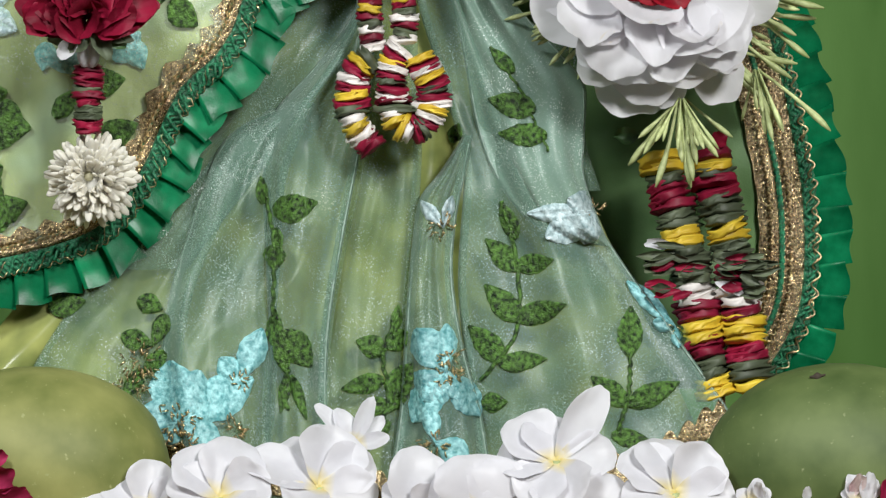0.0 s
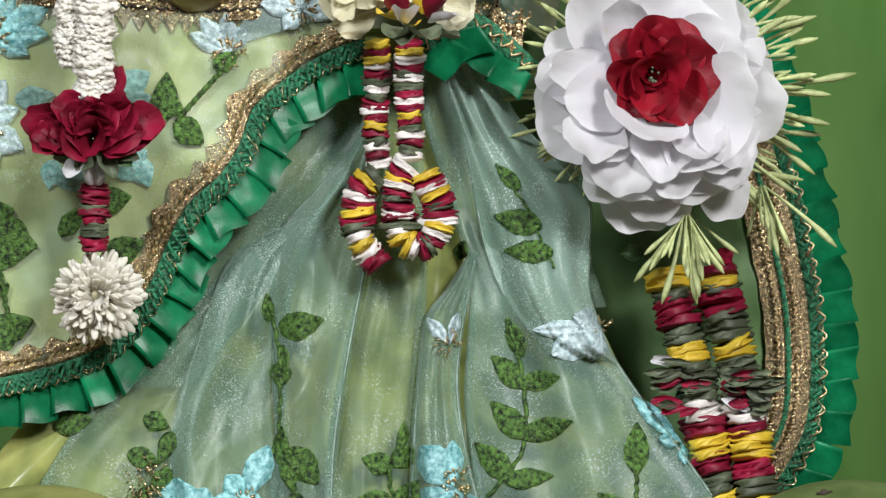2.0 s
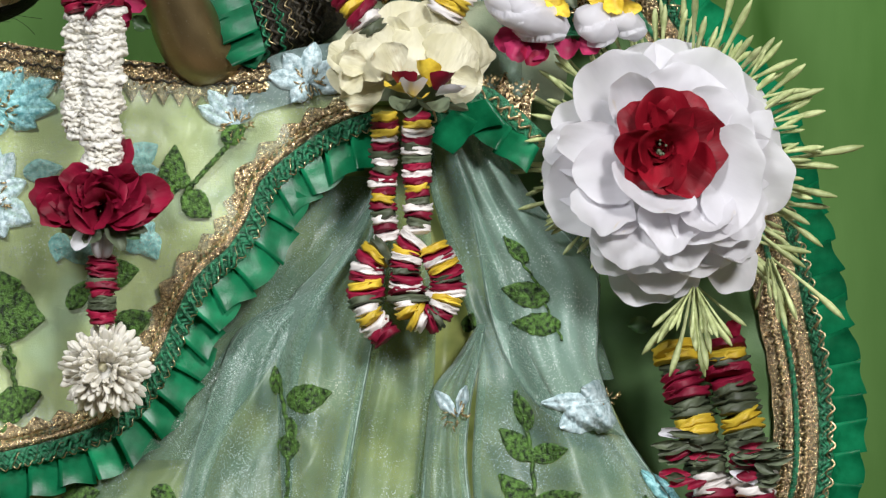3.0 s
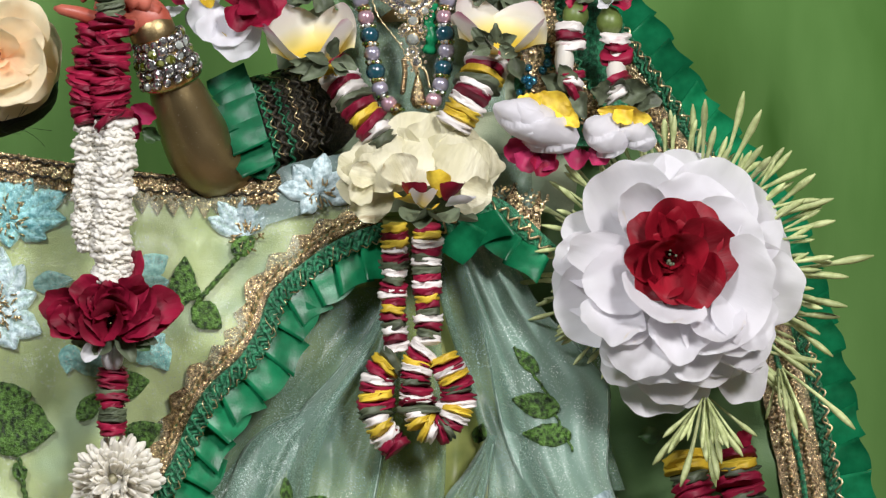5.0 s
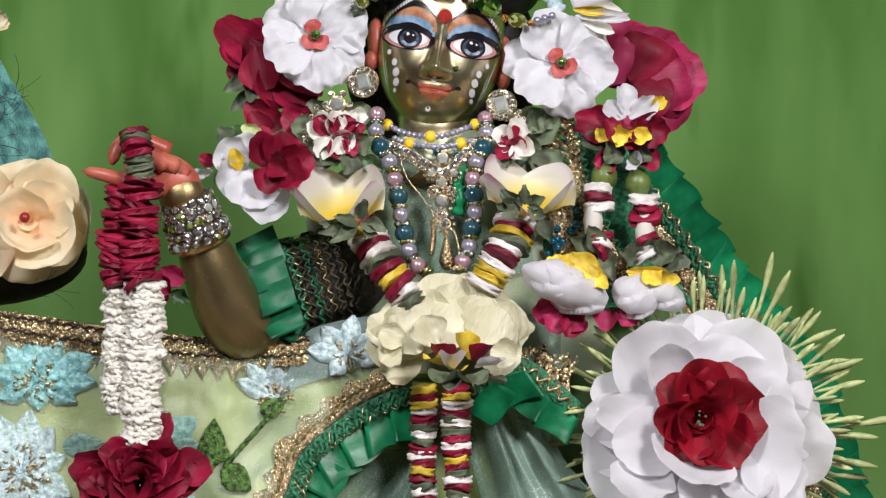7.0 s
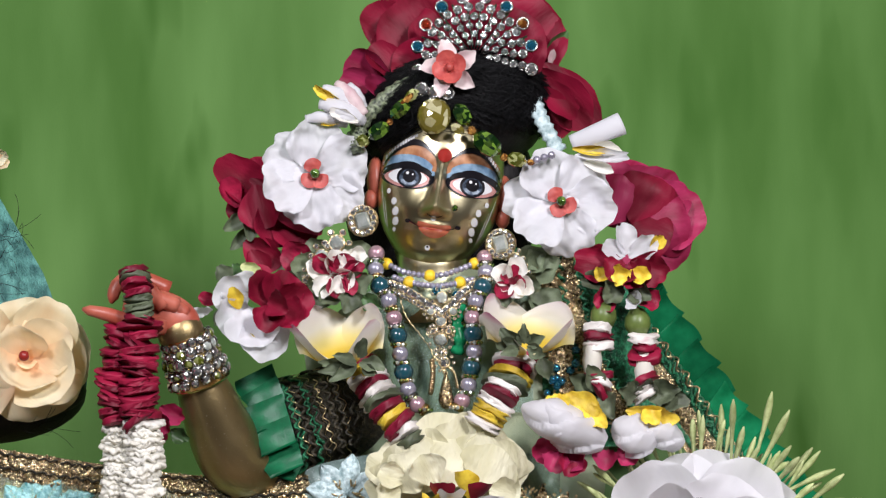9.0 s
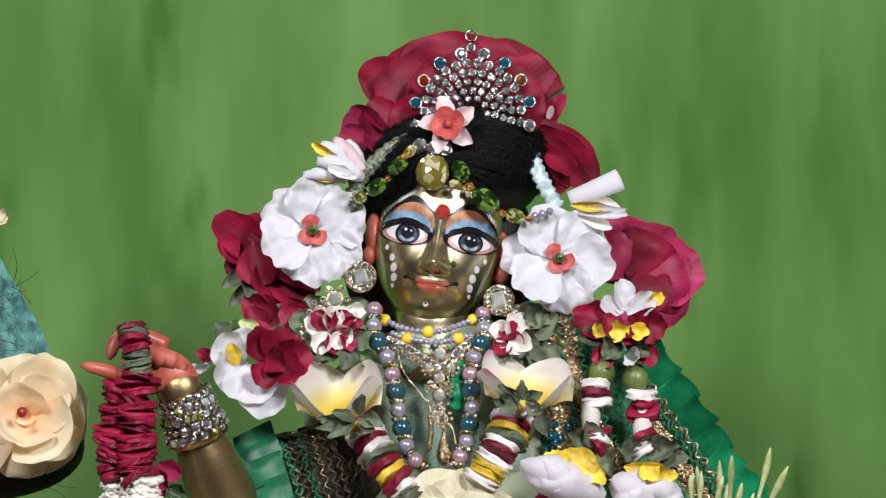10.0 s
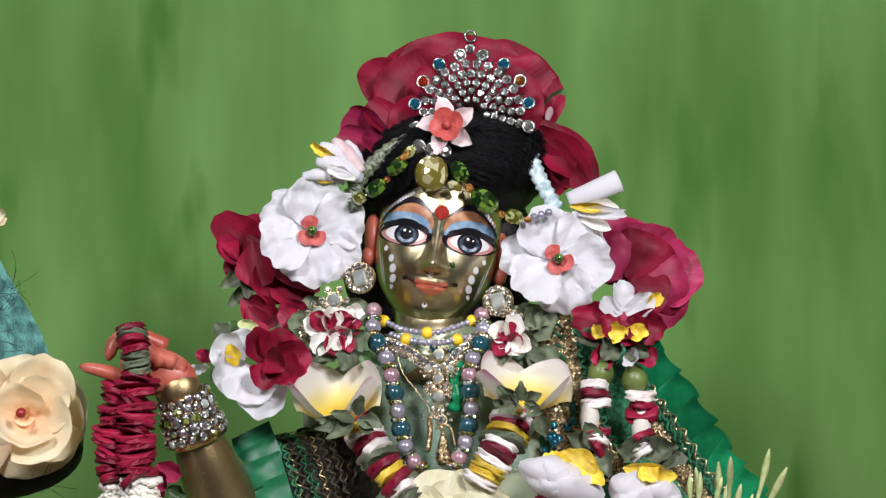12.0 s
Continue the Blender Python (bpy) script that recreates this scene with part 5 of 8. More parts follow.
def face_half(b):
    return 21.9 * (max(0.0, 1 - (abs(b) / (37.0 if b > 0 else 29.8)) ** (2.4 if b > 0 else 2.2)) ** (0.5 if b > 0 else 0.62))


def face_rise(a, b):
    """Nose, cheeks, lips and chin standing out of the plain head."""
    h = 0.0
    if -11.6 < b < 12.5:
        k = table(b, ((-11.6, 0.0), (-10.4, 5.4), (-8.2, 11.0), (-3, 8.0), (4, 5.0), (12.5, 0.4)))
        h += k * math.exp(-(a / table(b, ((-9, 3.0), (-6, 2.3), (-1, 1.6), (6, 1.5), (12, 2.2)))) ** 2)
        h += 1.7 * math.exp(-((abs(a) - 3.6) / 1.6) ** 2 - ((b + 8.6) / 2.0) ** 2)
    h += 1.2 * math.exp(-((abs(a) - 11) / 6) ** 2 - ((b + 9) / 6) ** 2)
    h -= 1.1 * math.exp(-((abs(a) - 11.5) / 7) ** 2 - ((b - 3.5) / 4.0) ** 2)
    h += 1.9 * math.exp(-(a / 8.0) ** 2 - ((b + 15.4) / 2.8) ** 2)
    h -= 0.9 * math.exp(-(a / 7.0) ** 2 - ((b + 15.2) / 0.55) ** 2)
    h += 1.7 * math.exp(-(a / 5.5) ** 2 - ((b + 23.5) / 3.2) ** 2)
    return h


def face_y(a, b, lift=0.0):
    w = max(face_half(b), 0.5)
    return FACE_Y - 0.96 * w * math.sqrt(max(0.0, 1 - (a / w) ** 2)) - face_rise(a, b) * max(0.0, 1 - (a / w) ** 4) - lift


def face_point(a, b, y):
    return (FACE[0] + a * math.cos(TIP) + b * math.sin(TIP), y, FACE[2] - a * math.sin(TIP) + b * math.cos(TIP))


statue_geo = Geo()
NB, NA = 130, 150
rings = []
for j in range(NB + 1):
    t = j / NB
    b = lerp(-29.8, 37.0, 0.5 - 0.5 * math.cos(math.pi * t))
    w = max(face_half(b), 0.4)
    for i in range(NA):
        q = 2 * math.pi * i / NA
        a = w * math.sin(q)
        y = face_y(a, b) if math.cos(q) > 0 else FACE_Y - 0.96 * w * math.cos(q)
        rings.append(face_point(a, b, y))
statue_geo.put(rings, [(j * NA + i, j * NA + (i + 1) % NA, (j + 1) * NA + (i + 1) % NA, (j + 1) * NA + i) for j in range(NB) for i in range(NA)], BODY)


def daub(slot, shape, lift, rings_n=5, sides=36):
    """A patch of paint on the face inside the closed outline shape(t)."""
    pts = [shape(k / sides) for k in range(sides)]
    ca, cb = sum(p[0] for p in pts) / sides, sum(p[1] for p in pts) / sides
    verts, faces = [face_point(ca, cb, face_y(ca, cb, lift))], []
    for r in range(1, rings_n + 1):
        for a, b in pts:
            a, b = lerp(ca, a, r / rings_n), lerp(cb, b, r / rings_n)
            verts.append(face_point(a, b, face_y(a, b, lift)))
    for k in range(sides):
        faces.append((0, 1 + k, 1 + (k + 1) % sides))
        for r in range(rings_n - 1):
            faces.append((1 + r * sides + k, 1 + (r + 1) * sides + k, 1 + (r + 1) * sides + (k + 1) % sides, 1 + r * sides + (k + 1) % sides))
    statue_geo.put(verts, faces, slot)


def almond(ca, cb, ha, up, down, tilt=0.0, sharp=1.3):
    def fn(t):
        q = 2 * math.pi * t
        x, s = math.cos(q), math.sin(q)
        h = (up if s > 0 else down) * math.copysign(abs(s) ** sharp, s)
        return (ca + ha * x - tilt * h, cb + h + tilt * ha * x)
    return fn


def dot(ca, cb, r, r2=None):
    return lambda t: (ca + r * math.cos(2 * math.pi * t), cb + (r2 or r) * math.sin(2 * math.pi * t))


def stroke(slot, a0, b0, a1, b1, rise, thick, lift, n=28):
    """A bowed brush stroke, thick in its middle."""
    verts = []
    for i in range(n + 1):
        k = i / n
        w = 0.12 + thick * math.sin(math.pi * min(1, k * 0.92 + 0.05)) ** 0.8
        a, b = lerp(a0, a1, k), lerp(b0, b1, k) + rise * 4 * k * (1 - k)
        for j in range(4):
            q = b + w * j / 3
            verts.append(face_point(a, q, face_y(a, q, lift)))
    statue_geo.put(verts, [(i * 4 + j, i * 4 + j + 4, i * 4 + j + 5, i * 4 + j + 1) for i in range(n) for j in range(3)], slot)


for s in (-1, 1):
    daub(SKIN, almond(s * 11.6, 5.2, 9.8, 8.0, 2.4, s * 0.02, 0.85), 0.15)
    daub(BLUE, almond(s * 12.0, 3.2, 9.9, 6.3, 3.0, s * 0.02, 0.9), 0.30)
    daub(BLACK, almond(s * 11.7, 1.9, 9.7, 4.6, 4.5, s * 0.03, 0.95), 0.45)
    daub(ROSY, almond(s * 11.6, 1.2, 8.3, 3.2, 3.5, s * 0.02, 1.2), 0.58)
    daub(WHITE, almond(s * 11.5, 1.5, 7.0, 3.0, 2.9, s * 0.02, 1.25), 0.70)
    ic = s * 11.2 + 0.3
    daub(BLACK, dot(ic, 1.5, 4.4, 3.8), 0.82)
    daub(IRIS, dot(ic, 1.3, 3.5, 3.0), 0.92)
    daub(PALE, almond(ic, 0.2, 2.7, 0.5, 1.5, 0.0, 0.8), 0.98, 3, 24)
    daub(BLACK, dot(ic, 1.9, 2.3), 1.04)
    stroke(BLACK, s * 20.8, 1.6, s * 2.4, 1.8, 3.0, 2.2, 1.10)
    # Two white dots painted as catchlights over the iris.
    daub(WHITE, dot(ic - 0.8, 2.9, 0.55), 1.16, 2, 14)
    daub(WHITE, dot(ic + 1.1, 2.6, 0.35), 1.16, 2, 14)
    stroke(BLACK, s * 21.2, 4.4, s * 2.6, 9.2, 5.9, 2.1, 0.45)
    for k in range(13):
        q = k / 12
        daub(WHITE, dot(s * lerp(20.9, 10.5, q), lerp(5.8, 16.4, q ** 0.62), 0.40, 0.8), 0.45, 2, 10)
    for a, b, r in ((17.4, -4.0, 0.7), (15.0, -7.4, 0.95), (14.0, -10.8, 1.15), (13.5, -14.2, 1.1), (13.6, -17.0, 0.6)):
        daub(WHITE, dot(s * a, b, r, r * 1.35), 0.4, 2, 14)
    stroke(WHITE, s * 20.4, -1.4, s * 16.6, -16.0, -1.4, 0.8, 0.35)
    stroke(WHITE, s * 18.6, -6.5, s * 15.6, -18.0, -0.4, 0.5, 0.35)
daub(DOT, dot(0.4, 10.6, 2.5), 1.1, 4, 24)
daub(LIP, lambda t: (0.3 + 6.0 * math.cos(6.2832 * t), -15.2 + 1.3 * math.cos(6.2832 * t) ** 2 + (1.6 + 0.4 * math.cos(6.2832 * t * 2)) * max(0, math.sin(6.2832 * t)) + 3.3 * min(0, math.sin(6.2832 * t))), 0.3)
for s in (-1, 1):
    stroke(BLACK, s * 9.6, -13.2, s * 4.6, -15.4, -0.2, 0.28, 0.5)
stroke(DOT, -8.6, -14.0, 8.2, -14.0, -1.7, 0.2, 0.5)
# Shade under the nose tip, put on as a black stroke.
stroke(BLACK, -2.8, -10.6, 2.8, -10.6, -1.0, 0.3, 0.35)
for s in (-1, 1):
    daub(BLACK, dot(s * 8.9 - 0.3, -13.7, 1.0, 0.7), 0.45, 2, 14)
daub(WHITE, dot(-0.3, -11.9, 1.0, 0.8), 0.4, 2, 14)
daub(WHITE, dot(-1.0, -22.0, 0.9), 0.4, 2, 14)
daub(BLACK, dot(-1.0, -21.6, 0.4), 0.55, 2, 10)
# ears, neck and chest
for s in (-1, 1):
    p = face_point(s * 23.0, 0, FACE_Y + 1)
    statue_geo.ball(p, (3.2, 5.0, 8.5), 14, 10, VERM)
    p = face_point(s * 23.4, -7, FACE_Y - 1)
    statue_geo.ball(p, (2.6, 3.0, 3.6), 12, 8, VERM)
statue_geo.tube([(-21.0, 0, 316.6), (-21.0, 0, 310.6), (-20.5, 1, 303.6), (-19.7, 3, 295.7)], [14, 12.5, 14, 22], 28, BODY)
statue_geo.ball((-18.4, 12, 271.9), (29, 17, 34), 30, 20, BODY)
statue_geo.ball((-13.6, 16, 220.8), (22, 15, 40), 24, 16, BODY)
statue_geo.lathe([(40, 0), (42, 8), (38, 60), (22, 150), (16, 190)], 24, BODY, Matrix.Translation((0, 26, 0)))
# bent arm with a hand holding the garland
arm = smooth([(-49.5, 6, 257.1), (-67.1, -8, 248.9), (-83.5, -20, 241.2), (-89.7, -26, 241.8), (-95.2, -32, 252.5), (-100.1, -38, 265.1), (-104.3, -42, 275.8), (-108.4, -45, 283.9)], 40)
statue_geo.tube(arm, [table(i / 40, ((0, 13.0), (0.35, 12.5), (0.5, 12.4), (0.62, 12.0), (0.78, 9.8), (0.9, 7.4), (1, 7.0))) for i in range(41)], 26, DULL)
hand_c = Vector((-113.5, -46, 292.0))
statue_geo.ball(hand_c, (13.0, 5.5, 8.0), 24, 16, VERM, turn("Y", 22))
statue_geo.ball((-108.0, -45, 285.9), (8.2, 6.4, 8.2), 18, 12, DULL)
for path, rr in (([(-109.0, -50, 295.0), (-117.5, -54, 297.8), (-124.1, -56, 295.8), (-126.2, -55, 291.4)], 2.6), ([(-113.5, -50, 287.6), (-122.3, -55, 288.6), (-131.9, -56, 291.7), (-141.1, -55, 293.8)], 2.5), ([(-114.6, -46, 286.6), (-121.3, -50, 286.5), (-127.5, -51, 288.8)], 2.3),
                 ([(-113.4, -52, 294.9), (-118.4, -55, 300.6), (-122.2, -55, 305.5), (-122.9, -54, 308.9)], 2.5), ([(-111.9, -46, 300.7), (-121.9, -48, 304.5), (-129.0, -52, 302.4), (-131.3, -54, 295.8)], 2.7), ([(-106.3, -47, 292.2), (-112.9, -50, 297.0), (-118.7, -51, 298.9)], 2.8)):
    pts = smooth(path, 12)
    statue_geo.tube(pts, [rr * table(i / 12, ((0, 1.15), (0.7, 1.0), (0.92, 0.75), (1, 0.25))) for i in range(13)], 12, VERM)
solid("statue", statue_geo, STATUE_MATS, "small polished brass statue with a painted face and a raised arm", "statue", base=(0, 26, 0))

# ---- hair ----
wig = thing("wig", "short glossy black hair wig on the statue's head", "wig", (-13.8, 10, 366.7))
cap = Geo().ball((0, 0, 0), 1, 120, 80)
hc = (-13.7, 6, 366.3)


def hair_line(a):
    """Height of the hair's lower edge over the brow."""
    return table(a, ((-40, -22), (-26, -18), (-16, -9), (-8, -1), (-2, 0), (4, -3), (12, -11), (20, -18), (34, -25)))


def wig_point(x, y, z, k=1.0):
    px, py, pz = 34.5 * x * k, 31 * y * k, 20 * z * k
    if z < 0:
        pz = z * 25 * k
    return (hc[0] + px, hc[1] + py, hc[2] + pz + 3.0 * px / 34)


cap.v = [wig_point(x, y, z, 1 + 0.03 * wob(x * 3, y * 3, z * 3)) for x, y, z in cap.v]
cap.f, cap.m = zip(*[(f, m) for f, m in zip(cap.f, cap.m) if sum(cap.v[i][2] for i in f) / len(f) - hc[2] > (hair_line(sum(cap.v[i][0] for i in f) / len(f) - hc[0]) if sum(cap.v[i][1] for i in f) / len(f) < hc[1] else -20)])
part("hair_cap", cap, HAIR, wig)
part("back_hair", Geo().ball((-18.0, 14, 334.6), (35, 13, 38), 30, 20), HAIR, wig, "dark hair behind the face")
HAIR_STRAND = mat("loose_black_hair", (0.007, 0.007, 0.008), 0.5, vary=0.4, coarse=500, bump=0.2)
HAIR_STRAND.node_tree.nodes["Principled BSDF"].inputs["Specular IOR Level"].default_value = 0.2
strands = Geo()
for k in range(4200):
    ang, q = rnd.uniform(-1.75, 1.75), rnd.uniform(0.1, 1.75)
    flow_a, curl, path = rnd.gauss(0, 0.9) + (0.5 if ang > 0 else -0.5), rnd.gauss(0, 2.4), []
    k0 = 1.0 + 0.012 * rnd.random()
    top = 0.03 + 0.05 * rnd.random() ** 3
    for j in range(6):
        t = j / 5
        d = Vector((math.sin(ang) * math.sin(q), -math.cos(ang) * math.sin(q), math.cos(q)))
        path.append(wig_point(d.x, d.y, d.z, k0 + top * math.sin(math.pi * min(1, t * 0.8 + 0.1))))
        q += 0.075
        ang += 0.075 * (flow_a + curl * t) / max(math.sin(q), 0.3)
    p = path[-1]
    if p[2] - hc[2] > hair_line(p[0] - hc[0]) - 3:
        strands.tube(path, [0.06, 0.11, 0.12, 0.11, 0.09, 0.03], 3)
part("hair_mass", strands, HAIR_STRAND, wig, kind="stuff")
for pts, r, m in (([(-25.1, -16, 375.5), (-33.4, -17, 372.1), (-42.4, -17, 364.5), (-49.1, -14, 354.8)], 2.6, HAIR_THREAD), ([(13.4, -6, 374.2), (16.3, -12, 364.6), (20.6, -14, 355.4), (24.1, -14, 350.0)], 2.8, STITCH_SILVER), ([(-45.4, -18, 358.5), (-47.8, -18, 354.5), (-47.0, -18, 349.5)], 2.2, HAIR_THREAD)):
    part("tinsel_band", Geo().tube(smooth(pts, 26), [r * (1 + 0.18 * math.sin(i * 2.3)) for i in range(27)], 9, flat=0.6), m, wig, "glittering tinsel band")

# ---- flowers round the head ----
crown = thing("crown_rose", "large dark red rose behind the jewelled crest on the head", "flower", (-10.7, 20, 377.7))
spray(crown, [
    (PETAL_RED, (-11.1, 18, 380.2), (-6.8, 20, 416.9), 54.0, 0.2, -0.1),
    (PETAL_RED, (-15.2, 16, 380.1), (-24.7, 18, 415.6), 45.9, 0.2, -0.1),
    (PETAL_RED, (-3.0, 16, 381.0), (13.5, 18, 411.7), 45.9, 0.2, -0.1),
    (PETAL_RED, (-1.0, 14, 380.8), (23.1, 16, 401.6), 35.1, 0.3, -0.1),
    (PETAL_RED, (-3.0, 12, 380.6), (22.3, 12, 385.5), 35.1, 0.3, -0.1),
    (PETAL_RED, (-17.2, 14, 380.9), (-45.4, 14, 405.1), 23.0, 0.5, -0.1),
    (PETAL_RED, (-15.1, 12, 379.7), (-43.0, 12, 391.1), 25.7, 0.4, 0.0),
    (PETAL_RED, (-13.1, 6, 378.1), (-35.0, 2, 404.2), 36.5, 0.3, -0.1),
    (PETAL_RED, (-9.0, 4, 377.9), (-12.8, 0, 406.8), 40.5, 0.4, -0.15),
    (PETAL_RED, (-5.0, 4, 377.9), (14.3, 0, 399.6), 35.1, 0.4, -0.15),
    (PETAL_RED, (-13.0, 0, 377.6), (-34.6, -6, 384.2), 24.3, 0.5, 0.0),
    (PETAL_RED, (-3.0, 0, 377.5), (17.1, -4, 378.0), 25.7, 0.5, -0.1)], 0.5, 8, 0.3, (16, 14))


side_bud = thing("rose_bud", "maroon rose bud tucked into the hair", "flower", (-35.7, 0, 372.0))
spray(side_bud, [(PETAL_PINK, (-33.7, -2, 373.4), (-49.4, 2, 385.4), 17, 0.8, 0.2), (PETAL_PINK, (-35.6, -6, 370.5), (-53.7, -4, 377.8), 14, 0.7, 0.2), (PETAL_RED, (-31.2, -4, 375.6), (-43.7, 0, 388.2), 15, 0.6, 0.2), (PETAL_PINK, (-33.6, -8, 369.3), (-45.5, -10, 376.2), 9, 0.7, 0.2)], 0.6)
side_petals = thing("rose_petals", "dark red rose petals lying over the hair", "flower", (20.4, 0, 365.6))
spray(side_petals, [(PETAL_RED, (14.5, 2, 380.9), (34.4, 0, 359.5), 20, 0.5, -0.1), (PETAL_RED, (12.4, -4, 375.4), (26.3, -6, 357.0), 17, 0.5, -0.1), (PETAL_RED, (18.6, 6, 383.3), (38.6, 6, 360.9), 16, 0.4, -0.1), (PETAL_RED, (17.5, -2, 377.5), (30.3, -8, 360.8), 12, 0.6, 0.1), (LEAF, (19.7, 14, 387.1), (27.4, 12, 395.4), 7, 0.5, 0.1), (PETAL_BLUSH, (20.6, 8, 382.5), (22.3, 6, 388.3), 3, 0.5, 0.1)], 0.6)


def white_bloom(label, c, spin, axis=(0.05, -1, 0.05)):
    th = thing("periwinkle_flower", label, "flower", (c[0], c[1] + 4, c[2] - 18), "white flowers beside the face")
    own = [petal_mesh("petal", PETAL_WHITE, 19.0, 22.5, 0.16, t, 1.3, s + spin, nu=26, nv=22, blunt=0.6, rim_roll=0.2) for s, t in ((1, -0.16), (2, -0.02), (3, -0.24), (4, 0.06))]
    m = aim(c, axis, radians(spin))
    for k in range(6):
        piece("petal", own[k % 4], th, m @ turn("Z", 60 * k + rnd.uniform(-9, 9)) @ Matrix.Translation((0.5, 0, -0.8 * (k % 3))) @ turn("Y", -10 + rnd.uniform(-7, 7)) @ turn("X", 12))
    red = petal_mesh("centre_petal", FLOWER_SALMON, 5.6, 6.6, 0.25, -0.05, 0.4, 3)
    for k in range(3):
        piece("centre_petal", red, th, m @ turn("Z", (80, 200, 285)[k]) @ Matrix.Translation((0.2, 0, 2.0)) @ turn("Y", -14))
    part("bead", Geo().ball(m @ Vector((0, 0, 4.0)), 1.9, 14, 10), GEM_GREEN, th, "small green glass bead")
    return th


white_bloom("white flower with salmon centre and green bead beside the face", (-62.3, -18, 342.1), 25)
white_bloom("white ruffled flower with salmon centre and green bead", (24.0, -18, 331.8), 50)

left_rose = thing("side_rose", "dark red rose with sepals on the shoulder below the white flower", "flower", (-80.1, 0, 318.0))
spray(left_rose, [(PETAL_RED, (-73.0, 0, 330.0), (-96.4, 6, 346.7), 18, 0.5, 0.2),
    (PETAL_RED, (-72.0, -2, 327.8), (-94.2, 2, 332.3), 17, 0.5, 0.1),
    (PETAL_RED, (-74.2, 4, 332.3), (-88.4, 8, 347.8), 18, 0.5, 0.2),
    (PETAL_RED, (-77.9, -4, 334.8), (-61.8, -8, 319.4), 22, 0.5, -0.1),
    (PETAL_RED, (-79.8, -6, 335.6), (-71.7, -9, 318.4), 22, 0.5, -0.1),
    (PETAL_RED, (-83.7, -8, 339.5), (-79.6, -10, 323.4), 18, 0.6, 0.0),
    (PETAL_RED, (-85.8, -6, 341.7), (-58.7, -10, 322.2), 14, 0.5, 0.0)], 0.6)
spray(left_rose, [(PETAL_MAROON, (-90.0, -2, 332.0), (-96.4, -2, 341.0), 11, 0.7, 0.2),
    (SEPAL, (-85.9, -4, 329.8), (-94.8, -6, 323.7), 8, 0.5, -0.1),
    (SEPAL, (-85.8, -6, 329.7), (-85.7, -9, 319.9), 9, 0.5, -0.1),
    (SEPAL, (-84.0, -2, 325.9), (-92.9, -4, 316.8), 7, 0.5, -0.1),
    (PETAL_RED, (-87.8, -6, 319.7), (-75.7, -9, 310.4), 15, 0.6, 0),
    (PETAL_RED, (-85.7, -8, 316.5), (-79.7, -9, 307.5), 10, 0.6, 0),
    (SEPAL, (-79.9, -6, 311.6), (-68.8, -8, 313.4), 9, 0.5, 0)], 0.6)
right_rose = thing("side_rose", "large crimson pink rose bent over the shoulder", "flower", (56.0, 0, 297.1))
spray(right_rose, [
    (PETAL_PINK, (43.9, 8, 324.4), (40.7, 8, 348.0), 26, 0.3, -0.1),
    (PETAL_PINK, (44.9, 8, 324.4), (54.2, 8, 347.5), 30, 0.3, -0.15),
    (PETAL_PINK, (46.9, 6, 324.2), (66.8, 8, 343.0), 30, 0.3, -0.15),
    (PETAL_PINK, (47.9, 6, 324.2), (75.2, 8, 331.6), 28, 0.3, -0.15),
    (PETAL_PINK, (47.9, 6, 324.2), (71.4, 6, 318.0), 28, 0.3, -0.15),
    (PETAL_PINK, (46.9, 4, 324.1), (60.4, 4, 311.8), 26, 0.3, -0.1),
    (PETAL_PINK, (38.8, 2, 325.0), (45.3, 0, 342.9), 22, -0.6, -0.2),
    (PETAL_RED, (49.8, 2, 325.0), (60.8, -2, 339.7), 24, -0.4, -0.2),
    (PETAL_PINK, (50.8, 2, 324.0), (69.1, -2, 326.6), 22, -0.5, -0.2),
    (PETAL_RED, (48.7, 0, 323.8), (62.6, -4, 317.5), 20, -0.4, -0.1)], 0.7, 10, 0.25, (16, 14))

rolls = thing("rolled_petals", "rolled ivory white petals with yellow throats beside the hair", "flower", (-55.6, -10, 361.2), "rolled petals in the hair")
for k, (base, tip, r) in enumerate((((-46.3, -18, 364.2), (-59.4, -20, 372.5), 2.7), ((-44.7, -20, 363.0), (-54.6, -18, 374.6), 2.4), ((-45.5, -20, 361.6), (-60.5, -22, 366.7), 2.9), ((-44.8, -18, 361.0), (-55.6, -22, 361.9), 2.5), ((-50.7, -18, 360.2), (-65.4, -20, 361.7), 2.3), ((-44.8, -16, 364.3), (-50.3, -16, 374.0), 2.2))):
    a, b = Vector(base), Vector(tip)
    mid = a.lerp(b, 0.55) + Vector((0, -1.5, 1.2))
    part("rolled_petal", Geo().tube(smooth([a, mid, b], 12), [r * (0.55 + 0.5 * math.sin(math.pi * min(1, 0.12 + i / 14)) + 0.06 * math.sin(i * 1.9 + k)) for i in range(13)], 12, flat=0.75), PETAL_BLUSH if k == 1 else PETAL_WHITE, rolls)
spray(rolls, [(PETAL_YELLOW, (-52.6, -22, 366.9), (-61.3, -22, 373.5), 5, 1.0, 0.1), (JASMINE, (-46.7, -22, 360.3), (-56.9, -24, 364.1), 6, 1.0, 0.1), (PETAL_YELLOW, (-52.7, -20, 360.5), (-60.6, -20, 360.5), 4, 1.0, 0.1)])
rolls2 = thing("rolled_petals", "rolled ivory white petals with yellow throats beside the hair", "flower", (36.1, -10, 346.6), "rolled petals in the hair")
part("rolled_petal", Geo().tube(smooth([(28.1, -16, 352.6), (37.1, -17, 356.1), (45.7, -16, 359.7)], 12), [3.2 + 0.08 * i for i in range(13)], 14, flat=0.7), PETAL_WHITE, rolls2)
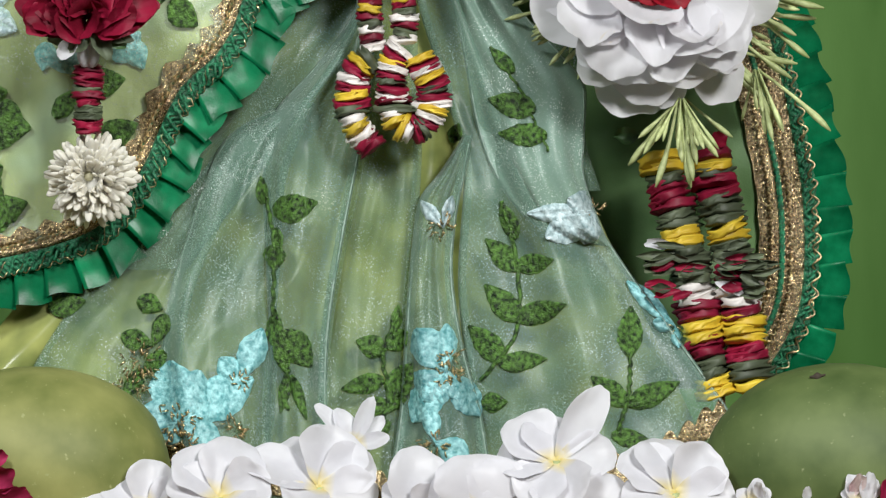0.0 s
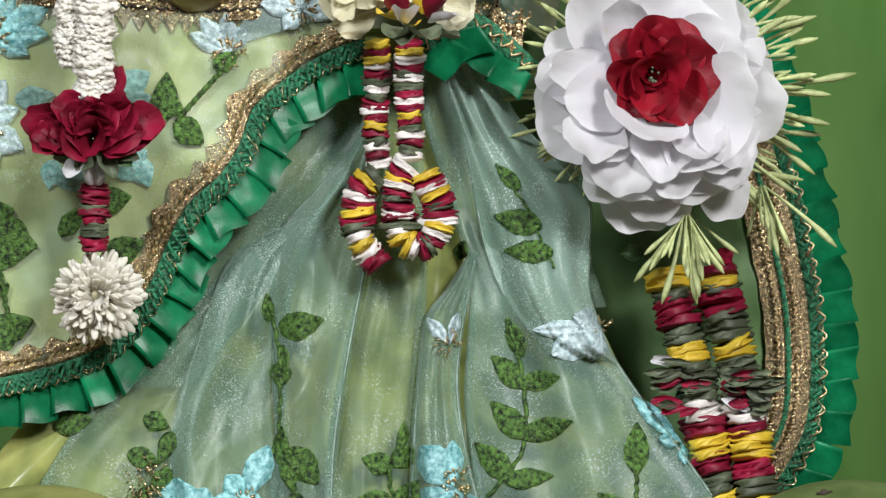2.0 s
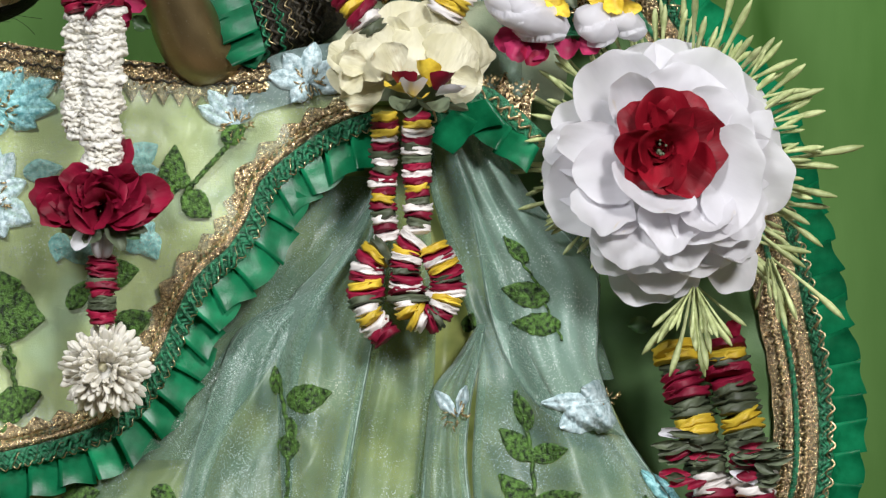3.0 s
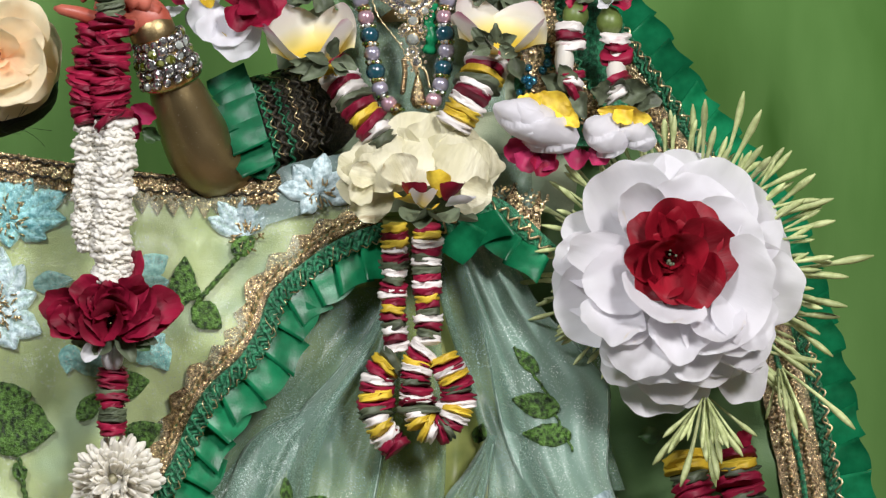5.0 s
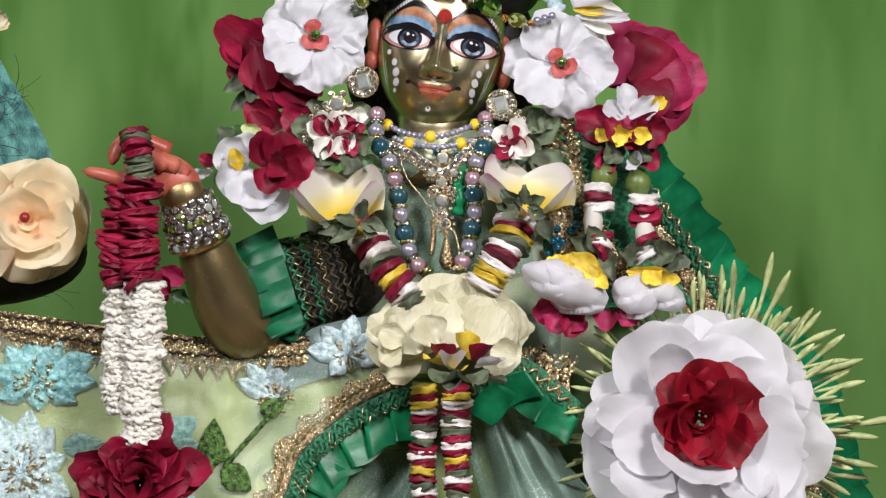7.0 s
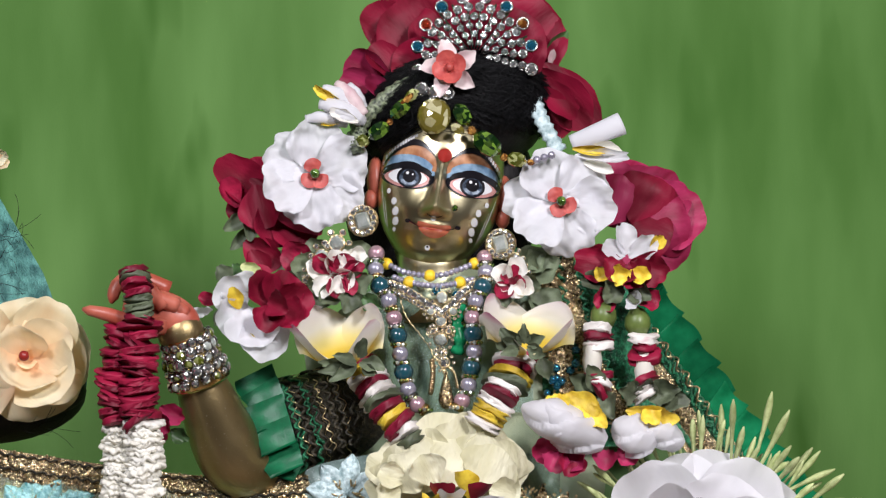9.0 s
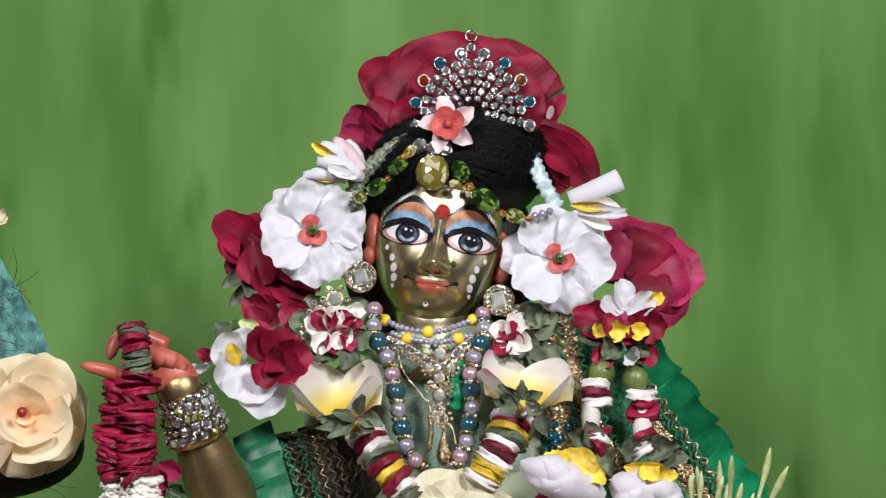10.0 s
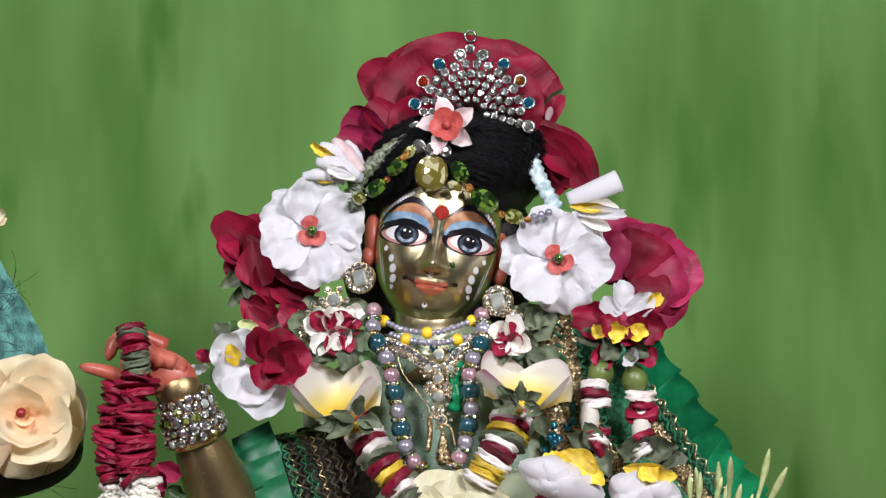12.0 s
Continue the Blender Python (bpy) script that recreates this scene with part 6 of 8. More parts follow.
spray(rolls2, [(PETAL_WHITE, (29.0, -18, 348.5), (47.9, -18, 345.5), 7, 1.1, 0.1), (JASMINE, (30.1, -17, 350.1), (45.9, -17, 349.0), 7, 1.1, 0.1), (PETAL_YELLOW, (28.1, -18, 350.8), (40.9, -20, 349.8), 5, 1.0, 0), (JASMINE, (32.0, -18, 346.0), (42.9, -18, 344.0), 6, 1.1, 0.2)])

# ---- jewels ----
def gem_geo(r, h=0.75):
    """A faceted round stone; table towards +z."""
    n = 7
    v = [(0.28 * r * math.cos(2 * math.pi * (k + 0.5) / n), 0.28 * r * math.sin(2 * math.pi * (k + 0.5) / n), h * r) for k in range(n)]
    v += [(0.66 * r * math.cos(2 * math.pi * k / n), 0.66 * r * math.sin(2 * math.pi * k / n), 0.56 * r) for k in range(n)]
    v += [(r * math.cos(2 * math.pi * (k + 0.5) / n), r * math.sin(2 * math.pi * (k + 0.5) / n), 0.1 * r) for k in range(n)] + [(0, 0, -0.6 * r)]
    f = [tuple(range(n))]
    for k in range(n):
        j = (k + 1) % n
        f += [(k, n + k, n + j)[::1], (k, n + j, j), (n + k, 2 * n + k, n + j), (n + j, 2 * n + k, 2 * n + j), (2 * n + k, 3 * n, 2 * n + j)]
    return Geo().put(v, f)


GEMS = {n: gem_geo(1.0).mesh("crystal", m, smooth=False) for n, m in (("clear", CRYSTAL), ("lime", GEM_LIME), ("blue", GEM_BLUE), ("red", GEM_RED), ("amber", GEM_AMBER), ("pale", GEM_PALE), ("green", GEM_GREEN), ("yellow", GEM_YELLOW))}
CLAW = Geo().lathe([(0.75, -0.7), (1.12, -0.4), (1.18, 0.1), (1.02, 0.32), (0.9, 0.2)], 12).mesh("setting", SILVER)
CLAW_GOLD = Geo().lathe([(0.75, -0.7), (1.05, -0.4), (1.1, 0.0), (1.0, 0.16), (0.92, 0.1)], 12).mesh("setting", GOLD)


def stone(parent, p, r, kind="clear", axis=None, claw=None):
    ax = Vector(axis).normalized() + Vector((rnd.gauss(0, 0.2), rnd.gauss(0, 0.2), rnd.gauss(0, 0.2))) if axis else (rnd.gauss(0, 0.22), -1, rnd.gauss(0, 0.22) + 0.1)
    m = aim(p, ax, rnd.uniform(0, 3), r * MM / MM)
    c = piece("setting", claw or CLAW, parent, m)
    ORIGIN[c.name] = ORIGIN[parent.name]
    gem = new("crystal", GEMS[kind])
    gem.parent = c


stud = thing("nose_stud", "tiny green crystal stud on the statue's nose", "jewellery", (-13.0, -34, 328.2))
stone(stud, (-13.0, -35, 328.9), 1.15, "green", claw=CLAW_GOLD)
crest = thing("jewelled_crest", "fan-shaped silver crest set with clear and coloured crystals", "jewellery", (-6.5, -14, 377.6))
cc = Vector((-5.9, -14, 383.6))
for radius, count, size, a0, a1 in ((5.5, 6, 1.0, 0, 180), (8.4, 9, 1.1, -4, 184), (11.4, 12, 1.2, -8, 188), (14.6, 15, 1.35, -10, 190), (18.0, 16, 1.5, -10, 190), (21.5, 10, 2.1, -12, 192)):
    for k in range(count):
        a = radians(lerp(a0, a1, k / (count - 1)))
        p = cc + Vector((math.cos(a) * radius * 0.95, rnd.uniform(-1, 1), math.sin(a) * radius))
        kind = "clear"
        if radius == 21.5 and k in (1, 2, 3, 6, 7, 8):
            kind = {1: "blue", 2: "amber", 3: "blue", 6: "blue", 7: "red", 8: "blue"}[k]
        stone(crest, p, size, kind)
for k in range(12):
    a = radians(6 + 168 * k / 11)
    part("spoke", Geo().tube([cc + Vector((math.cos(a) * 3, 1.5, math.sin(a) * 3)), cc + Vector((math.cos(a) * 20, 1.2, math.sin(a) * 20.5))], 0.4, 6), SILVER, crest)
ring_c = Vector((-6.2, -8, 411.9))
part("hanging_ring", Geo().tube([ring_c + Vector((2.0 * math.cos(t / 16 * 6.2832), 0, 2.0 * math.sin(t / 16 * 6.2832))) for t in range(17)], 0.45, 6), SILVER, crest)
stone(crest, (-6.4, -10, 407.4), 1.5, "clear")

fore = thing("head_posy", "small blush flower with salmon centre under the crest", "flower", (-14.4, -26, 373.5))
pc = (-14.4, -28, 378.3)
pm = aim(pc, (-0.1, -1, 0.1))
blush = petal_mesh("petal", PETAL_BLUSH, 10.5, 8, 0.4, -0.15, 0.8, 2, point=0.25)
salm = petal_mesh("centre_petal", FLOWER_SALMON, 6.6, 7.6, 0.35, 0.05, 0.6, 5)
for k in range(5):
    piece("petal", blush, fore, pm @ turn("Z", 72 * k + 30) @ turn("Y", -8) @ turn("X", 15))
for k in range(4):
    piece("centre_petal", salm, fore, pm @ turn("Z", 90 * k + 20) @ Matrix.Translation((0.3, 0, 1.2)) @ turn("Y", -22))
part("bead", Geo().ball(pm @ Vector((0, 0, 3)), 1.5, 10, 8), FLOWER_SALMON, fore)

tiara = thing("crystal_headband", "green crystal headband with a yellow stone on the brow", "jewellery", (-20.4, -28, 355.5))


def facet_bead(parent, p, q, r, material, name="crystal_bead"):
    """A long faceted bead from p to q."""
    d = Vector(q) - Vector(p)
    part(name, Geo().lathe([(0.2, 0), (r * 0.8, d.length * 0.18), (r, d.length * 0.5), (r * 0.8, d.length * 0.82), (0.2, d.length)], 6, 0, aim(p, d)), material, parent, smooth=False)


band = [((-26.3, -24, 371.4), (-30.1, -25, 367.3), 2.6, GEM_LIME), ((-28.9, -25, 367.7), (-35.3, -26, 361.3), 3.6, GEM_GREEN), ((-34.9, -26, 360.7), (-36.5, -26, 359.0), 1.6, GEM_AMBER), ((-36.1, -26, 359.4), (-43.2, -26, 354.2), 3.8, GEM_GREEN), ((-43.2, -25, 354.9), (-47.2, -24, 352.0), 3.0, GEM_LIME), ((-12.5, -28, 365.8), (-8.0, -28, 358.4), 4.0, GEM_GREEN)]
band += [((-8.0, -28, 357.8), (-6.0, -28, 355.0), 2.2, GEM_AMBER),
         ((-6.4, -28, 355.4), (3.0, -27, 348.3), 5.2, GEM_GREEN),
         ((3.0, -26, 348.0), (5.4, -26, 346.4), 2.0, GEM_AMBER),
         ((5.2, -26, 347.6), (12.1, -25, 345.2), 3.6, GEM_LIME),
         ((12.1, -24, 345.7), (14.9, -24, 345.3), 1.6, GEM_AMBER),
         ((-32.3, -27, 365.2), (-27.3, -26, 370.0), 1.5, GEM_AMBER),
         ((-14.3, -30, 358.3), (-9.6, -30, 355.7), 2.4, GEM_YELLOW)]
for p, q, r, m in band:
    facet_bead(tiara, p, q, r * 0.82, m)
big = aim((-20.2, -27, 362.0), (-0.1, -1, 0.2))
part("brow_stone", Geo().lathe([(0.02, 0.62), (0.34, 0.60), (0.66, 0.44), (0.90, 0.18), (1.0, -0.05), (0.55, -0.5), (0.02, -0.7)], 14, 0, big @ Matrix.Diagonal((6.0, 6.8, 5.0, 1))), GEM_YELLOW, tiara, "oval yellow crystal", smooth=False)
for p, r in (((-24.4, -24, 371.4), 2.4), ((-19.8, -26, 370.4), 2.4), ((-15.4, -26, 369.9), 2.2), ((-20.2, -26, 368.4), 1.6)):
    stone(tiara, p, r)
for k in range(3):
    part("pearl", Geo().ball(Vector((15.7, -21, 346.7)) + Vector((2.6 * k, 0, 0.8 * k)), 1.4, 10, 8), PEARL, tiara)


def earring(label, centre, chain):
    th = thing("earring", label, "jewellery", centre, "crystal earrings")
    c = Vector(centre)
    q = aim(c, (-0.15, -1, 0.1), 0.25, 0.86)
    part("stone", Geo().put([(-3, -3.6, 0), (3, -3.6, 0), (3, 3.6, 0), (-3, 3.6, 0), (-2, -2.5, 1.5), (2, -2.5, 1.5), (2, 2.5, 1.5), (-2, 2.5, 1.5)], [(0, 1, 5, 4), (1, 2, 6, 5), (2, 3, 7, 6), (3, 0, 4, 7), (4, 5, 6, 7), (3, 2, 1, 0)], 0, q), GEM_PALE, th, "square pale crystal", smooth=False)
    part("backplate", Geo().lathe([(0, -1.2), (6.2, -1.2), (6.6, -0.4), (6.2, 0)], 16, 0, q), GOLD, th)
    for k in range(14):
        a = 2 * math.pi * k / 14
        stone(th, q @ Vector((4.7 * math.cos(a), 5.3 * math.sin(a), 0.6)), 1.05, "clear", claw=CLAW_GOLD)
    for p, r, kind in chain:
        stone(th, p, r, kind, claw=CLAW_GOLD)
        for k in range(6):
            stone(th, Vector(p) + Vector((math.cos(k * 1.05) * r * 1.5, 0.3, math.sin(k * 1.05) * r * 1.5)), r * 0.42, "clear", claw=CLAW_GOLD)


earring("square crystal drop earring with a chain of pale stones", (-45.4, -24, 325.5), [((-54.5, -24, 317.8), 2.8, "pale"), ((-59.7, -24, 313.3), 2.6, "pale"), ((-63.6, -24, 308.5), 1.6, "clear"), ((-65.3, -22, 304.7), 1.4, "clear")])
earring("square crystal drop earring hanging beside the neck", (2.8, -20, 317.3), [((7.6, -18, 312.4), 2.0, "clear"), ((10.3, -16, 307.5), 1.8, "clear"), ((11.9, -14, 304.6), 1.4, "clear")])


def bead_row(name, label, points, radius, colours, n):
    th = thing(name, label, "jewellery", points[0])
    own = {m.name: Geo().ball((0, 0, 0), 1, 12, 9).mesh("bead", m) for m in set(colours)}
    for k, p in enumerate(smooth(points, n)):
        m = colours[k % len(colours)]
        r = radius * (1.9 if m == BEAD_YELLOW else 1.0)
        piece("bead", own[m.name], th, Matrix.Translation(p) @ Matrix.Scale(r, 4))
    return th


bead_row("choker", "strand of tiny lilac and yellow beads round the neck", [(-37.3, -16, 310.8), (-29.7, -21, 307.3), (-18.4, -23, 306.3), (-6.3, -17, 310.6)], 1.15, [BEAD_YELLOW] + [PEARL] * 8, 18)
bead_row("choker", "strand of tiny lilac and yellow beads round the neck", [(-34.5, -18, 305.9), (-29.3, -22, 303.9), (-18.4, -24, 302.5), (-7.1, -19, 304.9)], 1.15, [PEARL] * 4 + [BEAD_YELLOW] + [PEARL] * 6, 18)

pearls = thing("pearl_necklace", "long necklace of lilac pearls, dark teal beads and crystal spacers", "jewellery", (-19.0, -30, 258.7))
spacer = Geo().lathe([(1.3, -0.8), (2.5, -0.8), (2.8, 0), (2.5, 0.8), (1.3, 0.8)], 14).mesh("spacer", SILVER)
spacer_gold = Geo().lathe([(1.0, -1.2), (2.2, -1.0), (2.5, 0), (2.2, 1.0), (1.0, 1.2)], 12).mesh("spacer", BEAD_GOLD)
ball_mesh = {m.name: Geo().ball((0, 0, 0), 1, 18, 12).mesh("pearl", m) for m in (PEARL, PEARL_PINK, BEAD_TEAL)}
for points in ([(-40.8, -20, 314.2), (-40.7, -24, 305.4), (-36.8, -26, 298.4), (-34.0, -27, 288.5), (-32.5, -28, 278.5), (-30.6, -28, 269.7), (-28.2, -29, 262.4), (-21.5, -30, 257.2)], [(-2.7, -18, 312.5), (-2.6, -22, 305.1), (-5.8, -25, 297.5), (-7.4, -27, 289.3), (-6.5, -28, 281.3), (-7.7, -28, 273.5), (-9.3, -29, 265.6), (-14.1, -30, 257.1)]):
    kinds = [PEARL_PINK, PEARL, BEAD_TEAL, PEARL, PEARL_PINK, BEAD_TEAL, PEARL, BEAD_TEAL, PEARL, PEARL_PINK]
    pts = smooth(points, 20)
    for k in range(20):
        d = pts[k + 1] - pts[k]
        m = kinds[(k // 2) % 10]
        if k % 2 == 0:
            piece("pearl", ball_mesh[m.name], pearls, Matrix.Translation(pts[k]) @ Matrix.Scale(3.5 if m == BEAD_TEAL else 3.0, 4))
        else:
            piece("spacer", spacer if k % 4 == 1 else spacer_gold, pearls, aim(pts[k], d))
            for j in range(5):
                a = math.pi * (j + 0.5) / 5
                q = pts[k] + Vector((math.cos(a) * 2.6, -math.sin(a) * 2.6, 0))
                piece("crystal", GEMS[rnd.choice(["clear", "lime", "pale", "green"])], pearls, aim(q, q - pts[k], 0, 0.75))

filigree = thing("gold_necklace", "gold filigree necklace set with pale crystals, hanging to the chest", "jewellery", (-17.0, -26, 261.8))
for pts in ([(-35.6, -22, 303.5), (-29.7, -25, 300.8), (-22.8, -26, 296.3), (-17.8, -27, 293.3)], [(-6.0, -21, 303.8), (-10.9, -25, 299.9), (-14.9, -26, 295.3), (-17.8, -27, 293.3)]):
    for k, p in enumerate(smooth(pts, 13)):
        stone(filigree, p, 1.35, "clear", claw=CLAW_GOLD)
        stone(filigree, p + Vector((0, 0.4, -2.6)), 0.9, "clear", claw=CLAW_GOLD)
for p, r, kind in (((-17.8, -27, 298.2), 2.6, "pale"), ((-18.2, -27, 289.9), 2.4, "pale"), ((-18.3, -28, 283.4), 3.0, "pale"), ((-21.0, -27, 286.4), 1.5, "clear"), ((-15.5, -27, 286.4), 1.5, "clear"), ((-21.8, -27, 293.3), 1.8, "pale"), ((-13.9, -27, 293.3), 1.8, "pale"), ((-17.1, -28, 275.5), 2.4, "clear"), ((-18.3, -28, 278.9), 1.4, "clear")):
    stone(filigree, p, r * 0.8, kind, claw=CLAW_GOLD)
    for k in range(9):
        stone(filigree, Vector(p) + Vector((math.cos(k * 0.7) * r * 1.35, 0.3, math.sin(k * 0.7) * r * 1.35)), 0.55, "clear", claw=CLAW_GOLD)
part("drop", Geo().lathe([(0.3, 9), (1.2, 6), (2.4, 1.5), (2.7, -1), (1.8, -3.2), (0.3, -4)], 14, 0, Matrix.Translation((-16.6, -29, 263.1))), GOLD_TRIM, filigree, "gold granulated drop")
for pts, r in (([(-33.7, -22, 303.5), (-30.7, -24, 292.5), (-24.8, -26, 284.5), (-20.9, -27, 277.5), (-21.5, -28, 266.7)], 0.2), ([(-20.9, -27, 277.5), (-18.3, -27, 275.5), (-14.0, -28, 272.5), (-12.5, -28, 266.6)], 0.45), ([(-21.5, -28, 276.5), (-21.1, -28, 271.6), (-21.9, -28, 264.7)], 0.9), ([(-18.3, -28, 275.5), (-16.8, -28, 271.6), (-16.6, -28, 266.6)], 0.7)):
    part("chain", Geo().tube([p + Vector((0.25 * math.sin(i * 2.4), 0.25 * math.cos(i * 2.4), 0)) for i, p in enumerate(smooth(pts, 40))], r, 6), GOLD, filigree)

bangle = thing("crystal_bracelet", "wide bracelet of clear and lime crystals round the statue's wrist", "jewellery", (-104.3, -42, 276.8))
axis_b = (Vector((-107.2, -45, 285.5)) - Vector((-101.0, -40, 267.0))).normalized()
mid_b = Vector((-103.9, -43, 276.7))
mb = aim(mid_b, axis_b)
for row, (h, kind, size) in enumerate(((-6.4, "clear", 1.5), (-3.0, "clear", 1.7), (0.6, "lime", 1.9), (4.0, "clear", 1.6), (7.0, "clear", 1.5))):
    R = table(h, ((-6, 10.6), (6, 8.6)))
    n = 16
    for k in range(n):
        a = 2 * math.pi * k / n + row * 0.19
        p = mb @ Vector((R * math.cos(a), R * math.sin(a), h))
        stone(bangle, p, size * rnd.uniform(0.85, 1.25), kind if k % 3 else rnd.choice(["clear", "lime", "pale"]), axis=p - mb @ Vector((0, 0, h)))
part("band", Geo().lathe([(9.6, -9.5), (10.8, -8.4), (10.0, -4), (9.0, 3), (8.4, 8.2), (7.4, 8.6)], 28, 0, mb), BEAD_GOLD, bangle)

# ---- blouse, sleeves and the cape behind ----
def chest_y(x, z, lift=0.0):
    c = (-19.2, 0, 273.5)
    r = ((x - c[0]) / 46) ** 2 + ((z - c[2]) / 70) ** 2
    return 2 - 15 * max(0.0, 1 - r) ** 0.6 + 0.9 * wob(x * 0.08, z * 0.08, 6) - lift


blouse = thing("blouse", "pale mint blouse with sheen and dark lace edges on the statue", "blouse", (-19.3, 0, 251.5))
part("front", Geo().sheet(lambda u, v: (lambda x, z: (x, chest_y(x, z), z))(lerp(-68, 38, u) + 3 * math.sin(v * 3), lerp((-174.3, 0, 249.4)[2] - 26, (-174.4, 0, 309.5)[2], v) - 26 * abs(2 * u - 1) ** 2 * v), 60, 50), mat("mint_tissue", (0.30, 0.40, 0.26), 0.3, vary=0.2, coarse=60, fine=1600, bump=0.4, sheen=0.4, second=(0.46, 0.52, 0.34)), blouse)
part("veil", Geo().sheet(lambda u, v: (lambda x, z: (x, chest_y(x, z, 1.8 + 2 * wob(x * 0.07, z * 0.07)), z))(lerp(-46, 14, u), lerp((-174.4, 0, 258.4)[2], (-174.4, 0, 306.5)[2], v)), 40, 40), ORGANZA, blouse)
part("green_ribbon", Geo().tube(smooth([(-11.5, -24, 296.3), (-12.7, -25, 289.4), (-11.6, -26, 284.4), (-12.8, -24, 278.6)], 24), [2.2 + 0.5 * math.sin(i * 1.2) for i in range(25)], 8, flat=0.4), SATIN, blouse, "short gathered green satin ribbon")
for dx in (0, 14):
    part("knotted_sequin", Geo().ball(Vector((-19.8, -24, 300.7)) + Vector((dx * 0.5, 0, -dx * 0.1)), 1.6, 8, 6), GEM_BLUE, blouse)

# bent arm's sleeve: dark lace tube, wavy cords and pleated satin frill
sleeve = thing("sleeve", "dark lace sleeve ending in a wide pleated green satin frill", "sleeve", (-69.1, -10, 234.9))
s_axis = smooth([(-41.4, 4, 261.0), (-57.2, -3, 257.3), (-69.0, -10, 254.0), (-76.4, -14, 251.6)], 24)
part("lace_tube", Geo().tube(s_axis, [16.6 + 0.03 * i for i in range(25)], 28), LACE_DARK, sleeve)
for off, m, r in ((0.95, LACE_GREEN, 0.8), (0.88, LACE_DARK, 0.7), (0.80, LACE_GREEN, 0.6), (0.72, GOLD, 0.15), (0.60, LACE_DARK, 0.6), (0.50, GOLD, 0.18), (0.40, LACE_DARK, 0.7)):
    c = s_axis[round(off * 24)]
    d = (s_axis[-1] - s_axis[0]).normalized()
    q = aim(c, d)
    part("lace_cord", Geo().tube([q @ Vector(((17.8) * math.cos(t / 90 * 6.2832), 17.8 * math.sin(t / 90 * 6.2832), 1.3 * math.sin(t * 1.1))) for t in range(91)], r, 5), m, sleeve)
frill = [(-76.5, -14, 273.0), (-74.1, -24, 266.7), (-71.8, -30, 259.0), (-69.2, -32, 250.7), (-66.6, -29, 241.9), (-68.5, -22, 235.5)]
pleated_ribbon("ribbon", "", frill, 14.5, 9.0, sleeve, -1, 0.0, SATIN_SHADED)
for off, swing, r, m, wave in ((1.5, 0.7, 0.34, LACE_GREEN, 3.6), (3.2, 1.0, 0.2, GOLD, 5.0), (5.0, 1.1, 0.6, LACE_DARK, 4.6), (7.0, 0.7, 0.3, LACE_GREEN, 3.6), (9.5, 1.0, 0.5, LACE_DARK, 5.0), (12.0, 0.8, 0.22, GOLD, 4.2), (15.0, 1.0, 0.6, LACE_DARK, 4.6), (18.0, 0.8, 0.5, LACE_DARK, 4.0)):
    part("lace_cord", braid([Vector(p) + Vector((0, off * 0.12, 0)) for p in frill[1:5]], off, swing, r, 1, 1.2, wave, off), m, sleeve, "gold wavy cord" if m == GOLD else "")

# cape behind the statue with its long border
cape = thing("cape", "green satin cape edged with gold bands, lace and pleated ribbon", "cape", (90, 20, 20))
cape_edge = [(110.4, 14, 52.5), (121.5, 14, 68.7), (127.5, 14, 82.9), (129.2, 14, 103.2), (127.9, 14, 125.4), (124.2, 14, 145.6), (121.1, 14, 161.7), (116.1, 16, 179.8), (111.4, 18, 195.8), (103.4, 18, 218.1), (78.8, 20, 249.4), (66.4, 20, 267.6), (56.5, 22, 281.9), (46.5, 22, 296.2), (36.5, 22, 308.4)]
border(cape, cape_edge, -1, (-16, 0, 5, 17), 10.5, 0.5)
part("gold_stripe", strip(cape_edge, -9, -7, -1, 1.6, 140), LACE_GREEN, cape)
part("lace_cord", braid(cape_edge, -5, 0.6, 0.5, -1, 2.2, 3.0), GOLD, cape)
part("lace_cord", braid(cape_edge, -12, 0.6, 0.5, -1, 2.2, 3.0), GOLD, cape)
part("lace_cord", braid(cape_edge, 4.2, 1.5, 0.36, -1, 3.2, 6.4), GOLD, cape, "gold looped cord")
ce = smooth(cape_edge, 60)
part("cloth", Geo().sheet(lambda u, v: (lambda p: (lerp(p.x - 14, 4.0, u), 16 + 10 * u + 3 * wob(u * 6, v * 12, 3), p.z))(ce[round(v * 60)]), 30, 60), mat("soft_green_tissue", (0.09, 0.19, 0.06), 0.45, vary=0.3, coarse=30, fine=1500, bump=0.2, second=(0.16, 0.28, 0.11)), cape)

# far sleeve and its lace, behind the flowers on the shoulder
shoulder = thing("shoulder_drape", "dark green and gold lace drape over the far shoulder", "drape", (33.5, -6, 253.1))
part("drape", Geo().sheet(lambda u, v: (lerp((6.8, 0, 426.2)[0], (49.0, 0, 426.0)[0], u) + 12 * (1 - v) * u, -4 + 8 * u - 5 * math.sin(math.pi * u) + wob(u * 5, v * 5) * 2, lerp((-174.3, 0, 246.4)[2], (-174.4, 0, 317.5)[2], v) - 14 * u * v), 40, 40), LACE_GREEN, shoulder)
